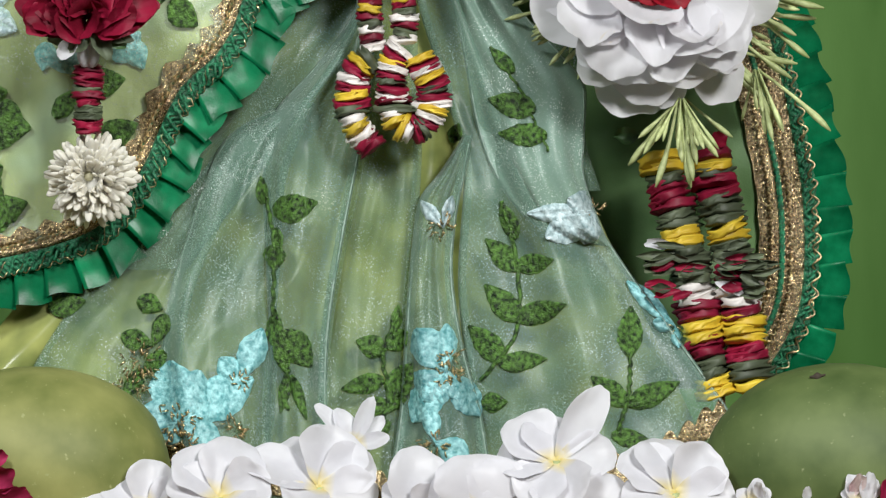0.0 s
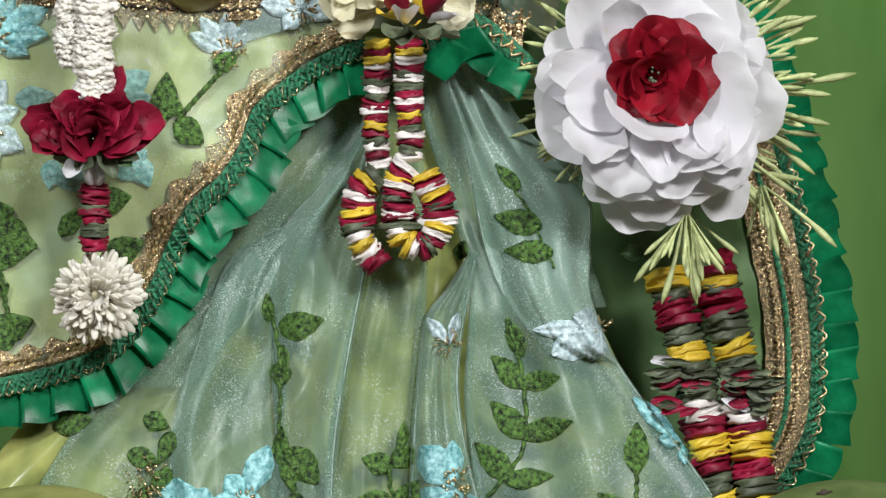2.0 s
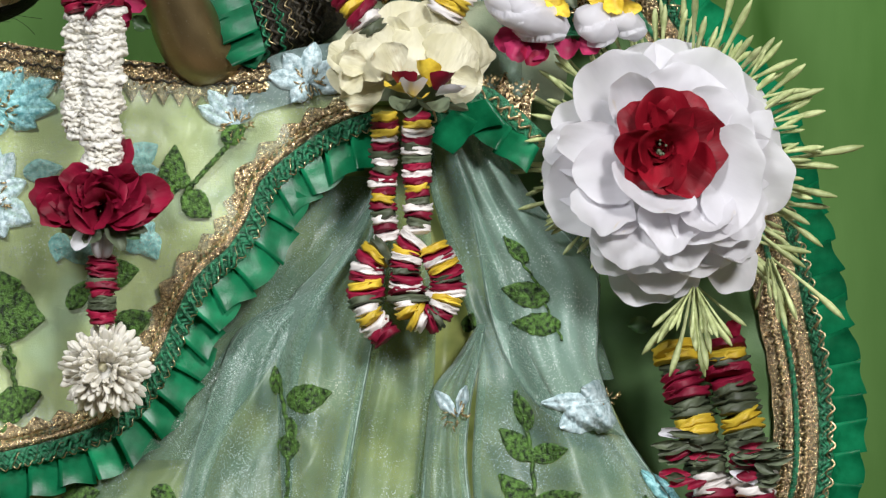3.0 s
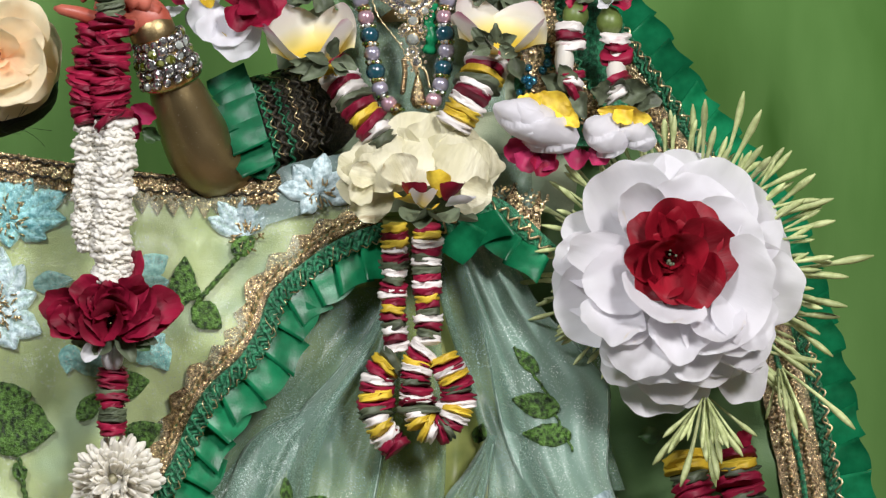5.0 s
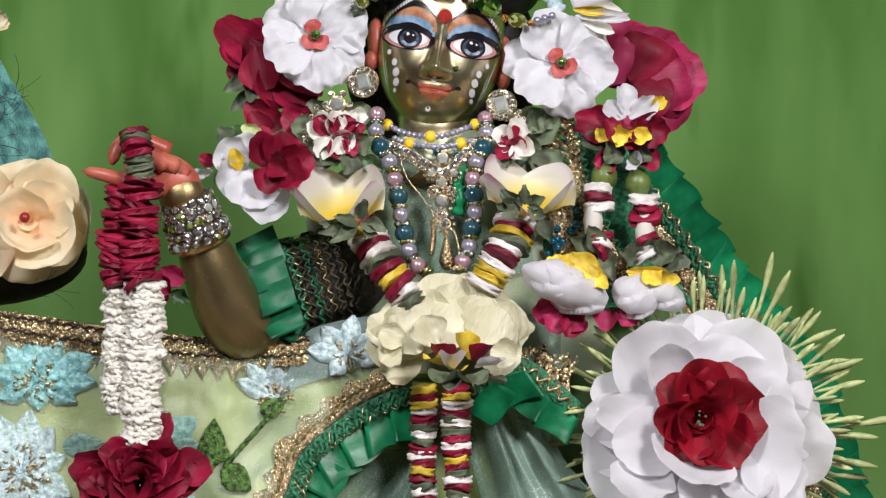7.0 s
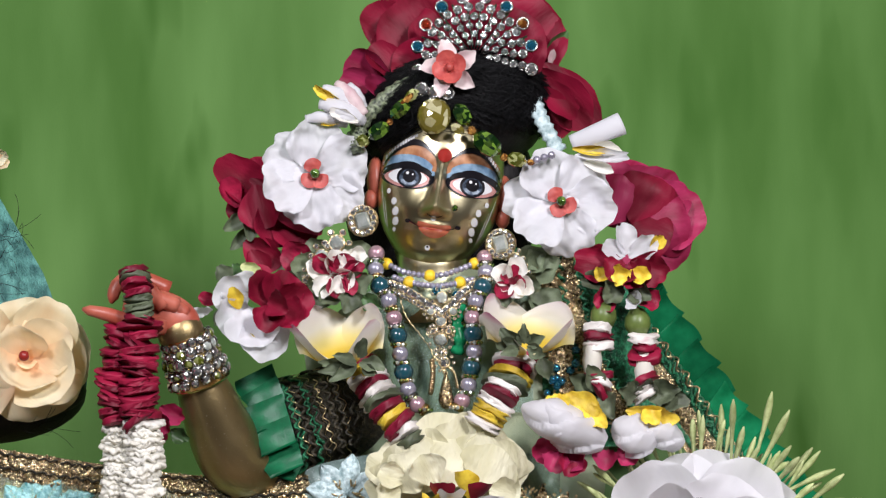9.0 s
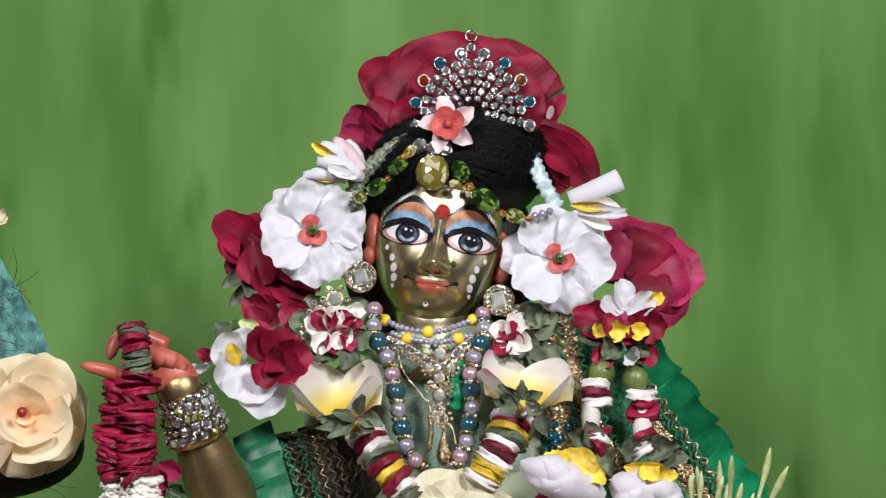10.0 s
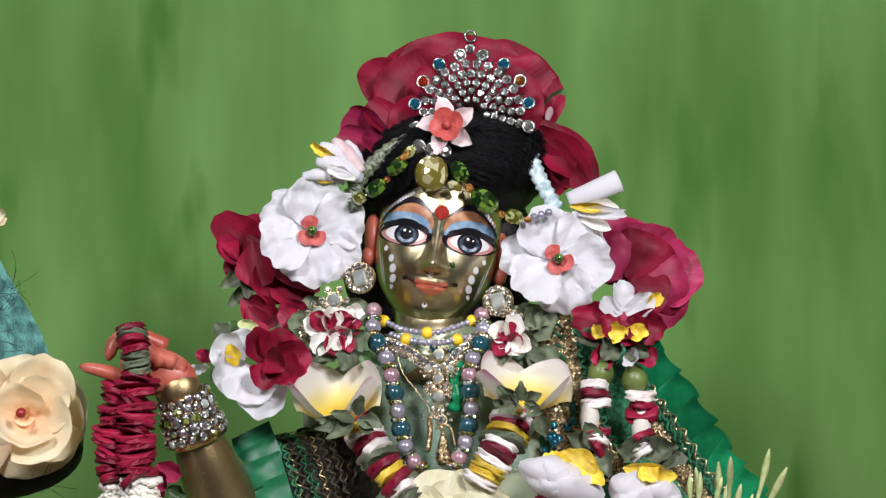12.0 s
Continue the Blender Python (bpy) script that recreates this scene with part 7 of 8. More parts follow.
for pts in ([(23.0, -10, 320.7), (25.8, -11, 304.7), (29.7, -12, 286.7), (37.5, -12, 268.8), (47.3, -12, 252.9)], [(18.0, -10, 312.8), (20.8, -11, 294.8), (23.7, -12, 278.8), (27.5, -12, 264.9)]):
    part("gold_band", strip(pts, -4, 4, 1, 0.5, 60, waves=0.8), GOLD_TRIM, shoulder)
    part("sequin_field", sequins(pts, -5, 5, 240, 1), GOLD, shoulder, kind="stuff")
    part("lace_cord", braid(pts, 5, 1.0, 0.55, 1, 1.5, 4), LACE_GREEN, shoulder)
    part("lace_cord", braid(pts, -5, 1.0, 0.45, 1, 1.5, 4), GOLD, shoulder)
bead_dark = Geo().ball((0, 0, 0), 1, 8, 6).mesh("glass_bead", GEM_BLUE)
for k in range(24):
    piece("glass_bead", bead_dark, shoulder, Matrix.Translation(Vector((22.6, -16, 275.7)) + Vector((rnd.uniform(-7, 7), rnd.uniform(-2, 2), rnd.uniform(-11, 11)))) @ Matrix.Scale(rnd.uniform(1.0, 1.7), 4))

# green ribbon and gold points at the waist beside the cream rose
waist = thing("waist_ribbon", "pleated emerald ribbon with gold points over the skirt's waist", "ribbon", (10.2, -28, 204.7))
wl = [(-9.4, -30, 213.1), (-1.5, -32, 220.5), (8.3, -30, 223.6), (17.2, -28, 217.5), (28.0, -24, 207.5)]
part("lace_band", strip(wl, -1, 5, 1, 1.0, 60), LACE_GREEN, waist)
part("lace_cord", braid(wl, 2.0, 1.5, 0.45, 1, 2.0, 5), GOLD, waist)
pleated_ribbon("ribbon", "", [Vector(p) + Vector((0, -1, -1)) for p in wl], 11, 13, waist, -1, 0.5)
part("gold_point", Geo().sheet(lambda u, v: (lerp((8.0, 0, 308.6)[0], (26.0, 0, 308.5)[0], u), -27 + wob(u * 9, v * 9), lerp((-169.6, 0, 219.7)[2], (-169.5, 0, 236.7)[2] - 8 * abs(math.sin(u * 6.3)), v) - 6 * u), 40, 10), GOLD_TRIM, waist)
part("sequin_field", sequins([(7.4, -28, 224.4), (17.2, -28, 226.3), (26.1, -27, 222.3)], -8, 7, 220, 1), GOLD, waist, kind="stuff")
part("blue_gusset", Geo().sheet(lambda u, v: (lerp((3.0, 0, 308.7)[0], (23.0, 0, 308.5)[0], u), -22 + 2 * wob(u * 4, v * 4), lerp((-169.6, 0, 221.7)[2], (-169.5, 0, 243.7)[2], v)), 16, 16), ORGANZA, waist)

# ---- embroidery on the overskirt ----
def over_top_y(x, z, lift=0.0):
    return over_y(x, z, lift + 0.9)


def over_leaf_y(x, z, lift=0.0):
    return over_y(x, z, lift + 2.1)


def panel_y(x, z, lift=0.0):
    return over_y(x, z, lift + 2.6) + 0.8 * wob(x * 0.12, z * 0.10, 3)


part("tissue_panel", Geo().sheet(lambda u, v: (lambda x, z: (x, panel_y(x, z, -0.3), z))(lerp((-75.8, 0, 309.2)[0] + 9 * v, (-37.0, 0, 308.9)[0], u), lerp(lerp((-169.7, 0, 217.3)[2], (-169.6, 0, 228.7)[2], u), lerp(236.0, 244.5, u ** 0.4), v)), 40, 30), sheer("silver_blue_organza", (0.27, 0.38, 0.36), 0.62, 0.3, 0.6), overskirt, "sheer silver-blue embroidered tissue")
blossom(overskirt, (-160.6, 0, 221.6), [((-175.6, 0, 225.7), 11), ((-170.6, 0, 233.7), 11), ((-161.5, 0, 237.2), 11), ((-151.5, 0, 235.6), 11), ((-139.5, 0, 230.5), 12), ((-139.6, 0, 221.5), 11), ((-146.6, 0, 214.5), 10), ((-159.7, 0, 211.6), 9), ((-173.7, 0, 215.7), 10)], over_top_y, STITCH_BLUE, 44, 7)
blossom(overskirt, (-165.8, 0, 189.6), [((-179.8, 0, 201.7), 12), ((-173.7, 0, 209.7), 12), ((-162.7, 0, 212.0), 13), ((-154.7, 0, 205.6), 12), ((-150.2, 0, 195.5), 10), ((-148.8, 0, 181.5), 13), ((-157.9, 0, 176.0), 12), ((-171.9, 0, 175.7), 12), ((-181.9, 0, 183.7), 12)], over_top_y, STITCH_SILVER, 60, 9)
blossom(overskirt, (-76.6, 0, 215.1), [((-90.0, 0, 221.6), 8), ((-86.5, 0, 227.2), 9), ((-77.5, 0, 228.7), 9), ((-70.5, 0, 224.1), 8), ((-81.6, 0, 209.1), 6)], over_top_y, STITCH_SILVER, 34, 5)
blossom(overskirt, (-51.5, 0, 230.0), [((-65.5, 0, 232.0), 9), ((-60.4, 0, 240.0), 9), ((-49.4, 0, 244.0), 9), ((-39.8, 0, 236.9), 9), ((-39.5, 0, 227.9), 8), ((-57.5, 0, 223.0), 8)], panel_y, STITCH_SILVER, 26, 5)
for p, tip, w in (((-151.3, 0, 198.5), (-137.3, 0, 200.5), 8), ((-113.7, 0, 202.3), (-104.0, 0, 208.3), 9), ((-112.7, 0, 197.3), (-103.7, 0, 199.7), 8), ((-114.9, 0, 171.3), (-105.4, 0, 181.3), 10), ((-121.9, 0, 170.4), (-140.7, 0, 171.5), 9), ((-109.8, 0, 178.3), (-104.3, 0, 168.3), 9), ((-137.8, 0, 177.5), (-139.9, 0, 167.5), 8)):
    leaf(overskirt, p, tip, w, over_top_y, STITCH_BLUE)
stem(overskirt, [(-94.7, 0, 191.2), (-87.7, 0, 199.2), (-79.6, 0, 208.1)], over_leaf_y, 0.9)
for p, tip, w in (((-99.3, 0, 191.2), (-98.0, 0, 208.2), 9), ((-95.3, 0, 191.2), (-85.4, 0, 183.2), 10), ((-92.7, 0, 195.2), (-100.7, 0, 197.2), 6), ((-81.6, 0, 209.1), (-73.6, 0, 215.1), 7), ((-169.0, 0, 149.6), (-144.0, 0, 147.5), 20), ((-170.0, 0, 155.6), (-152.0, 0, 160.5), 14), ((-123.9, 0, 162.4), (-110.7, 0, 164.9), 10)):
    leaf(overskirt, p, tip, w, over_leaf_y)
for p, tip, w in (((-120.0, 0, 143.3), (-106.4, 0, 149.3), 10), ((-136.0, 0, 151.4), (-126.9, 0, 161.4), 7), ((-158.8, 0, 154.1), (-145.9, 0, 147.1), 13), ((-160.9, 0, 145.1), (-148.9, 0, 144.1), 10), ((-161.0, 0, 116.0), (-145.4, 0, 121.7), 11), ((-158.9, 0, 132.1), (-153.9, 0, 134.1), 7), ((-153.0, 0, 112.0), (-161.0, 0, 120.1), 9)):
    leaf(overskirt, p, tip, w, over_leaf_y)
stem(overskirt, [(-159.1, 0, 108.0), (-153.0, 0, 116.0), (-155.0, 0, 126.1), (-156.9, 0, 138.1)], over_leaf_y, 0.9)
for k in range(24):
    x0 = -178.0 + 5.4 * k
    zz = table(x0, top_pairs) - 2
    part("gold_tooth", leaf_geo((x0, 0, zz), (x0 + 0.4, 0, zz - 8.5), 5.6, over_top_y, 0.5, 6, 8, 0.55), GOLD_TRIM, overskirt)

# ---- garland hanging from the hand ----
hang = thing("hanging_garland", "garland of maroon folds and ivory jasmine hung from raised arm", "garland", (-120.4, -52, 114.9))
string_of(hang, [(-123.4, -60, 307.2), (-121.9, -62, 301.3), (-121.2, -62, 296.8), (-121.2, -62, 288.3)], "RGRRGGGR", 6.2)
string_of(hang, [(-120.8, -58, 288.5), (-121.6, -58, 277.3), (-122.0, -58, 265.6), (-121.3, -58, 254.0)], "RRRRRRRRRRRRR", 8.4, tilt=0.2)
string_of(hang, [(-127.6, -54, 288.1), (-129.2, -54, 277.5), (-130.3, -54, 265.8), (-129.8, -54, 254.6)], "RRRRRRRRRRRRR", 7.0, tilt=0.22)
string_of(hang, [(-122.1, -48, 170.1), (-122.2, -48, 159.8), (-122.4, -48, 146.8)], "RRRGRRGGRR", 6.2, tilt=0.08)
jas_meshes = [Geo().tube([(0.5 * (s - 1.5) * t, 1.5 * math.sin(s) * t * t, 9.0 * t) for t in (0, 0.2, 0.42, 0.62, 0.8, 0.93, 1)], [0.6, 0.9, 1.3, 1.7, 1.75, 1.3, 0.35], 8, flat=0.42).mesh("jasmine_petal", JASMINE) for s in range(4)]
jas_thin = [Geo().tube([(0.6 * (s - 1) * t, 1.2 * math.sin(s * 2) * t * t, 11.0 * t) for t in (0, 0.2, 0.42, 0.62, 0.8, 0.93, 1)], [0.5, 0.75, 1.05, 1.3, 1.3, 0.95, 0.25], 8, flat=0.45).mesh("jasmine_petal", JASMINE) for s in range(3)]


def lay_petal(p, way, size, flat_to, own=None):
    """A jasmine petal that grows along way with its broad side to flat_to."""
    zz = Vector(way).normalized()
    xx = Vector(flat_to).cross(zz)
    xx = (xx if xx.length > 0.05 else Vector((1, 0, 0))).normalized()
    yy = zz.cross(xx)
    piece("jasmine_petal", rnd.choice(own or jas_meshes), hang, Matrix.Translation(p) @ Matrix((xx, yy, zz)).transposed().to_4x4() @ turn("Z", rnd.uniform(-25, 25)) @ Matrix.Scale(size, 4))


def floret_geo(seed):
    """A soft frilled floret to be threaded along z; radius 1."""
    rows = ((0.0, 0.16), (0.55, 0.15), (0.85, 0.13), (0.97, 0.07), (1.0, -0.01), (0.94, -0.08), (0.75, -0.12), (0.0, -0.13))

    def fn(u, v):
        i = round(v * 7)
        r, z = rows[i]
        a = 2 * math.pi * u
        lobe = 1 - 0.16 * (1 - abs(math.sin(a * 7.5 + seed * 1.3 + 0.6 * math.sin(a + seed)))) ** 2
        r *= lobe * (1 + 0.20 * wob(math.cos(a) * 2, math.sin(a) * 2, seed * 4.0))
        z += r * r * (0.06 * math.sin(a * 7 + seed * 2) + 0.12 * wob(math.cos(a) * 2.6, math.sin(a) * 2.6, seed * 2.0 + 7) + 0.05 * math.sin(a * 13 + seed))
        return (r * math.cos(a), r * math.sin(a) * 0.85, z)

    return Geo().sheet(fn, 72, 7, close=True)


floret_meshes = [floret_geo(s + 1).mesh("jasmine_floret", JASMINE) for s in range(6)]


def jasmine_column(points, radius, step):
    n = round(sum((a - b).length for a, b in zip(smooth(points, 20), smooth(points, 20)[1:])) / step)
    for k, p in enumerate(smooth(points, n)):
        way = Vector((rnd.gauss(0, 0.09), rnd.gauss(0, 0.09) - 0.25, 1))
        piece("jasmine_floret", floret_meshes[rnd.randrange(6)], hang, aim(p + Vector((rnd.gauss(0, 0.5), 0, 0)), way, rnd.uniform(0, 6), radius * rnd.uniform(0.88, 1.1)))
        for _ in range(1):
            a = rnd.uniform(math.pi, 2 * math.pi)
            lay_petal(p, (math.cos(a), math.sin(a) * 0.85, rnd.uniform(-0.5, 0.5)), radius / 8.2 * rnd.uniform(0.85, 1.15), (0, 0, 1))


jasmine_column([(-120.2, -58, 254.4), (-120.3, -58, 238.5), (-121.1, -58, 221.1), (-121.2, -58, 200.8)], 7.3, 1.15)
jasmine_column([(-128.3, -53, 253.0), (-128.8, -53, 238.6), (-129.6, -53, 221.2), (-127.8, -53, 211.5)], 6.3, 1.15)
part("core", Geo().tube(smooth([(-120.2, -57, 253), (-120.3, -57, 238.5), (-121.1, -57, 221.1), (-121.2, -57, 202)], 16), 5.4, 14), JASMINE, hang)
part("core", Geo().tube(smooth([(-128.3, -52, 252), (-128.8, -52, 238.6), (-129.6, -52, 221.2), (-127.8, -52, 212)], 16), 4.6, 14), JASMINE, hang)
# ring of jasmine at the end
ball_c = Vector((-121.2, -48, 130.7))
part("core", Geo().ball(ball_c + Vector((0, -1, 0)), (8.4, 5, 8.8), 16, 12), JASMINE, hang)
part("heart", Geo().ball(ball_c + Vector((-0.5, -6, 1.5)), (1.6, 0.9, 1.9), 10, 8), PETAL_CREAM, hang)
for k in range(296):
    t = 2 * math.pi * k / 74 + rnd.uniform(-0.16, 0.16)
    lay = k // 74
    out = Vector((math.cos(t), 0, math.sin(t) * 1.05))
    way = Vector((rnd.gauss(0, 0.18), 0, rnd.gauss(0, 0.18))) + out * (0.45, 0.75, 0.95, 1.0)[lay] + Vector((rnd.uniform(-0.2, 0.2), (-1.0, -0.7, -0.35, 0.2)[lay], rnd.uniform(-0.2, 0.2)))
    lay_petal(ball_c + out * (2.4, 3.4, 4.4, 5.0)[lay] + Vector((0, (-3.5, -2.5, -0.5, 2)[lay], 0)), way, rnd.uniform(0.75, 1.15), (rnd.uniform(-0.7, 0.7), -1, rnd.uniform(-0.7, 0.7)), jas_thin)
part("white_bud", Geo().ball((-122.0, -50, 173.9), (3.6, 3.4, 5.4), 14, 10).ball(Vector((-123.2, -52, 174.5)), (2.6, 2.6, 5.2), 12, 8).ball(Vector((-120.3, -52, 174.3)), (2.4, 2.6, 5.0), 12, 8), PETAL_WHITE, hang, "closed white flower bud")
drop_rose = thing("hanging_rose", "flattened dark red rose strung in the hanging garland", "flower", (-122.2, -52, 180.3))
items = []
for k in range(15):
    a = radians(180 * k / 14)
    rr = 118 + 16 * math.sin(k * 2.3)
    items.append((PETAL_RED, (-122.0, -54, 187.2), tuple(Vector((-122.0, -54, 189.5)) + Vector((math.cos(a) * rr * 0.18, -9 * math.sin(a) - 5, math.sin(k * 1.9) * 3.5 - 1))), 17 + 3 * math.sin(k), 0.5, -0.12))
for k in range(8):
    a = radians(20 + 140 * k / 7)
    items.append((PETAL_RED, (-120.6, -60, 189.2), tuple(Vector((-120.6, -60, 195.0)) + Vector((math.cos(a) * 15, -7 * math.sin(a), 2.5 + 2.5 * math.sin(k * 2)))), 15, 0.6, 0.1))
items += [(PETAL_RED, (-115.7, -60, 195.9), (-112.3, -58, 210.4), 9, 0.6, 0.1), (PETAL_RED, (-129.2, -62, 188.3), (-143.8, -60, 185.4), 16, 0.5, -0.1), (PETAL_RED, (-111.8, -62, 188.2), (-98.3, -60, 193.9), 16, 0.5, -0.1),
          (SEPAL, (-122.8, -56, 182.4), (-135.3, -58, 178.6), 10, 0.5, -0.1), (SEPAL, (-120.9, -56, 182.3), (-128.4, -60, 175.1), 9, 0.5, -0.1), (SEPAL, (-119.9, -56, 182.3), (-106.3, -58, 179.4), 9, 0.5, -0.1), (SEPAL, (-120.2, -58, 182.4), (-113.5, -60, 172.7), 9, 0.5, -0.1), (PETAL_WHITE, (-124.7, -58, 180.5), (-131.7, -60, 172.8), 7, 0.5, -0.1), (LEAF, (-117.9, -58, 182.4), (-108.3, -56, 176.5), 8, 0.5, 0)]
spray(drop_rose, items, 0.9, 20, 0.3)
scrap = thing("petal_cluster", "crumpled magenta petals behind the hanging garland", "flower", (-113.6, -44, 248.4))
spray(scrap, [(PETAL_PINK, (-117.4, -44, 258.2), (-111.5, -46, 251.3), 8, 0.6, 0), (PETAL_PINK, (-115.6, -42, 260.2), (-107.1, -44, 255.2), 9, 0.6, 0.1), (LEAF, (-111.8, -40, 252.4), (-106.0, -40, 248.5), 8, 0.5, 0), (PETAL_PINK, (-116.4, -44, 255.3), (-113.0, -44, 248.4), 6, 0.6, 0)])

# ---- flowers on the shoulders ----
def blushed(name, length):
    """Petal that runs from a yellow throat through white to a pink rim."""
    m = mat(name, (0.80, 0.76, 0.70), 0.45, vary=0.05, coarse=150, fine=700, bump=0.1, thin=0.2, own=0.03)
    t = m.node_tree
    co, sep, ramp = t.nodes.new("ShaderNodeTexCoord"), t.nodes.new("ShaderNodeSeparateXYZ"), t.nodes.new("ShaderNodeValToRGB")
    mul = t.nodes.new("ShaderNodeMath")
    mul.operation = "DIVIDE"
    mul.inputs[1].default_value = length * MM
    t.links.new(co.outputs["Object"], sep.inputs[0])
    t.links.new(sep.outputs["X"], mul.inputs[0])
    t.links.new(mul.outputs[0], ramp.inputs[0])
    e = ramp.color_ramp.elements
    e[0].position, e[0].color = 0.18, (0.72, 0.52, 0.05, 1)
    e[1].position, e[1].color = 1.0, (0.58, 0.24, 0.36, 1)
    for pos, col in ((0.34, (0.80, 0.69, 0.26, 1)), (0.54, (0.82, 0.79, 0.68, 1)), (0.84, (0.82, 0.76, 0.76, 1))):
        k = e.new(pos)
        k.color = col
    hsv = [n for n in t.nodes if n.type == "HUE_SAT"][0]
    t.links.new(ramp.outputs[0], hsv.inputs["Color"])
    return m


BLUSHED = blushed("blushed_frangipani_petal", 26.0)


def shoulder_bloom(label, base, axis, height, radius, leaves, spin=0.0):
    """A bowl of four overlapping petals, the front ones low, that opens along axis."""
    th = thing("cupped_bloom", label, "flower", base, "cupped blooms above the garland")
    xx = Vector(axis).normalized()
    zz = (Vector((0, -1, 0)) - xx * xx.dot(Vector((0, -1, 0)))).normalized()
    q = Matrix((xx, zz.cross(xx), zz)).transposed().to_4x4()
    for k in range(4):
        def bowl(u, v, k=k):
            t = 2 * u - 1
            a = radians(spin + (-50, 50, 120, -120)[k] + (62, 62, 56, 56)[k] * t)
            r = radius * (0.12 + 0.88 * math.sin(math.pi / 2 * v ** 0.75)) * (1 + 0.07 * t * v + 0.05 * wob(u * 3, v * 3, k + base[0]) + 0.16 * max(0.0, v - 0.75))
            x = 26 * v * (1.0, 0.90, 0.95, 1.05)[k] * (1 - 0.58 * abs(t) ** 1.5 * v + 0.06 * wob(u * 4, k * 3.0, 1))
            return (x, r * math.sin(a), r * math.cos(a) + 0.6 * k * v)

        piece("petal", Geo().sheet(bowl, 20, 16).mesh("petal", BLUSHED), th, Matrix.Translation(base) @ q @ Matrix.Diagonal((height / 26, 1, 1, 1)))
    spray(th, [(SEPAL, tuple(Vector(p) + Vector((0, -9, -1))), tuple(Vector(p).lerp(Vector(t), 0.78) + Vector((0, -11, -1))), w, 0.5, -0.1) for p, t, w in leaves])


shoulder_bloom("cupped frangipani bloom, yellow inside with pink rims, above the garland", (-51.8, -30, 274.2), (-0.16, -0.42, 0.88), 21, 15.0,
               [((-48.2, -36, 275.7), (-63.7, -42, 276.5), 7), ((-48.2, -38, 275.6), (-61.7, -44, 271.6), 7), ((-47.2, -38, 276.0), (-56.8, -46, 268.5), 7), ((-46.2, -38, 277.5), (-43.1, -42, 286.2), 7), ((-47.1, -40, 275.5), (-55.7, -46, 279.2), 6), ((-46.3, -36, 276.0), (-35.4, -40, 273.5), 8), ((-45.3, -36, 274.7), (-38.4, -40, 270.6), 6)], 190)
shoulder_bloom("cupped frangipani bloom, yellow inside with pink rims, above the garland", (11.2, -30, 277.8), (0.06, -0.40, 0.90), 18.5, 15.5,
               [((9.6, -36, 281.2), (-2.1, -42, 283.0), 8), ((9.6, -38, 281.5), (0.9, -42, 287.8), 8), ((10.6, -38, 282.1), (10.6, -42, 289.7), 7), ((11.6, -38, 281.1), (20.3, -42, 277.0), 8), ((11.6, -38, 282.1), (18.4, -42, 284.8), 7), ((8.7, -38, 280.1), (1.8, -42, 278.1), 6), ((16.5, -30, 277.4), (19.4, -32, 267.5), 9)], 175)
mixed = thing("mixed_posy", "posy of white, red and yellow petals on the raised shoulder", "flower", (-82.1, -24, 278.0))
spray(mixed, [
    (PETAL_WHITE, (-85.5, -30, 296.5), (-97.2, -32, 302.4), 16.2, 0.6, 0.1),
    (PETAL_WHITE, (-85.0, -28, 297.8), (-90.2, -30, 306.8), 17.6, 0.6, 0.1),
    (PETAL_WHITE, (-84.8, -32, 295.6), (-93.1, -36, 286.5), 21.6, 0.5, 0.0),
    (PETAL_WHITE, (-83.8, -34, 294.9), (-83.7, -38, 280.1), 23.0, 0.5, 0.0),
    (PETAL_WHITE, (-82.3, -32, 294.0), (-78.3, -36, 275.8), 20.2, 0.5, 0.0),
    (PETAL_WHITE, (-81.0, -30, 294.1), (-70.9, -34, 285.6), 18.9, 0.6, 0.1),
    (PETAL_YELLOW, (-88.1, -34, 294.4), (-91.0, -38, 302.1), 7, 0.7, 0.0),
    (PETAL_YELLOW, (-87.7, -34, 287.1), (-82.2, -36, 280.5), 6, 0.6, 0.0)], 0.8, 14, 0.2)
spray(mixed, [
    (PETAL_RED, (-76.3, -34, 294.3), (-83.6, -36, 306.4), 14.6, 0.6, 0.1),
    (PETAL_RED, (-76.3, -34, 294.3), (-70.8, -36, 307.1), 17.7, 0.5, 0.1),
    (PETAL_RED, (-76.2, -36, 293.8), (-63.0, -38, 300.3), 16.6, 0.6, 0.0),
    (PETAL_RED, (-76.2, -36, 294.2), (-65.5, -40, 289.6), 14.6, 0.6, 0.0),
    (PETAL_RED, (-76.5, -38, 295.3), (-79.1, -42, 286.1), 14.6, 0.7, 0.1),
    (PETAL_RED, (-77.7, -38, 297.7), (-70.6, -44, 293.8), 12.5, 0.8, 0.2),
    (PETAL_WHITE, (-101.3, -34, 291.5), (-103.1, -36, 295.4), 12.2, 0.6, 0.2),
    (PETAL_MAROON, (-96.8, -26, 296.8), (-102.6, -28, 299.7), 6, 0.6, 0.1),
    (SEPAL, (-92.9, -24, 294.9), (-96.8, -26, 288.9), 8, 0.5, 0),
    (LEAF, (-87.2, -20, 304.9), (-91.1, -20, 310.9), 7, 0.5, 0),
    (SEPAL, (-92.1, -24, 304.4), (-95.9, -26, 310.2), 9, 0.5, 0),
    (BUD_GREEN, (-81.0, -24, 308.6), (-87.9, -26, 309.6), 6, 0.6, 0)], 0.9, 16, 0.25)
neck_l = thing("neck_posy", "small ivory and maroon petals with grey-green leaves at the neck", "flower", (-52.5, -20, 296.8), "posies at the neck")
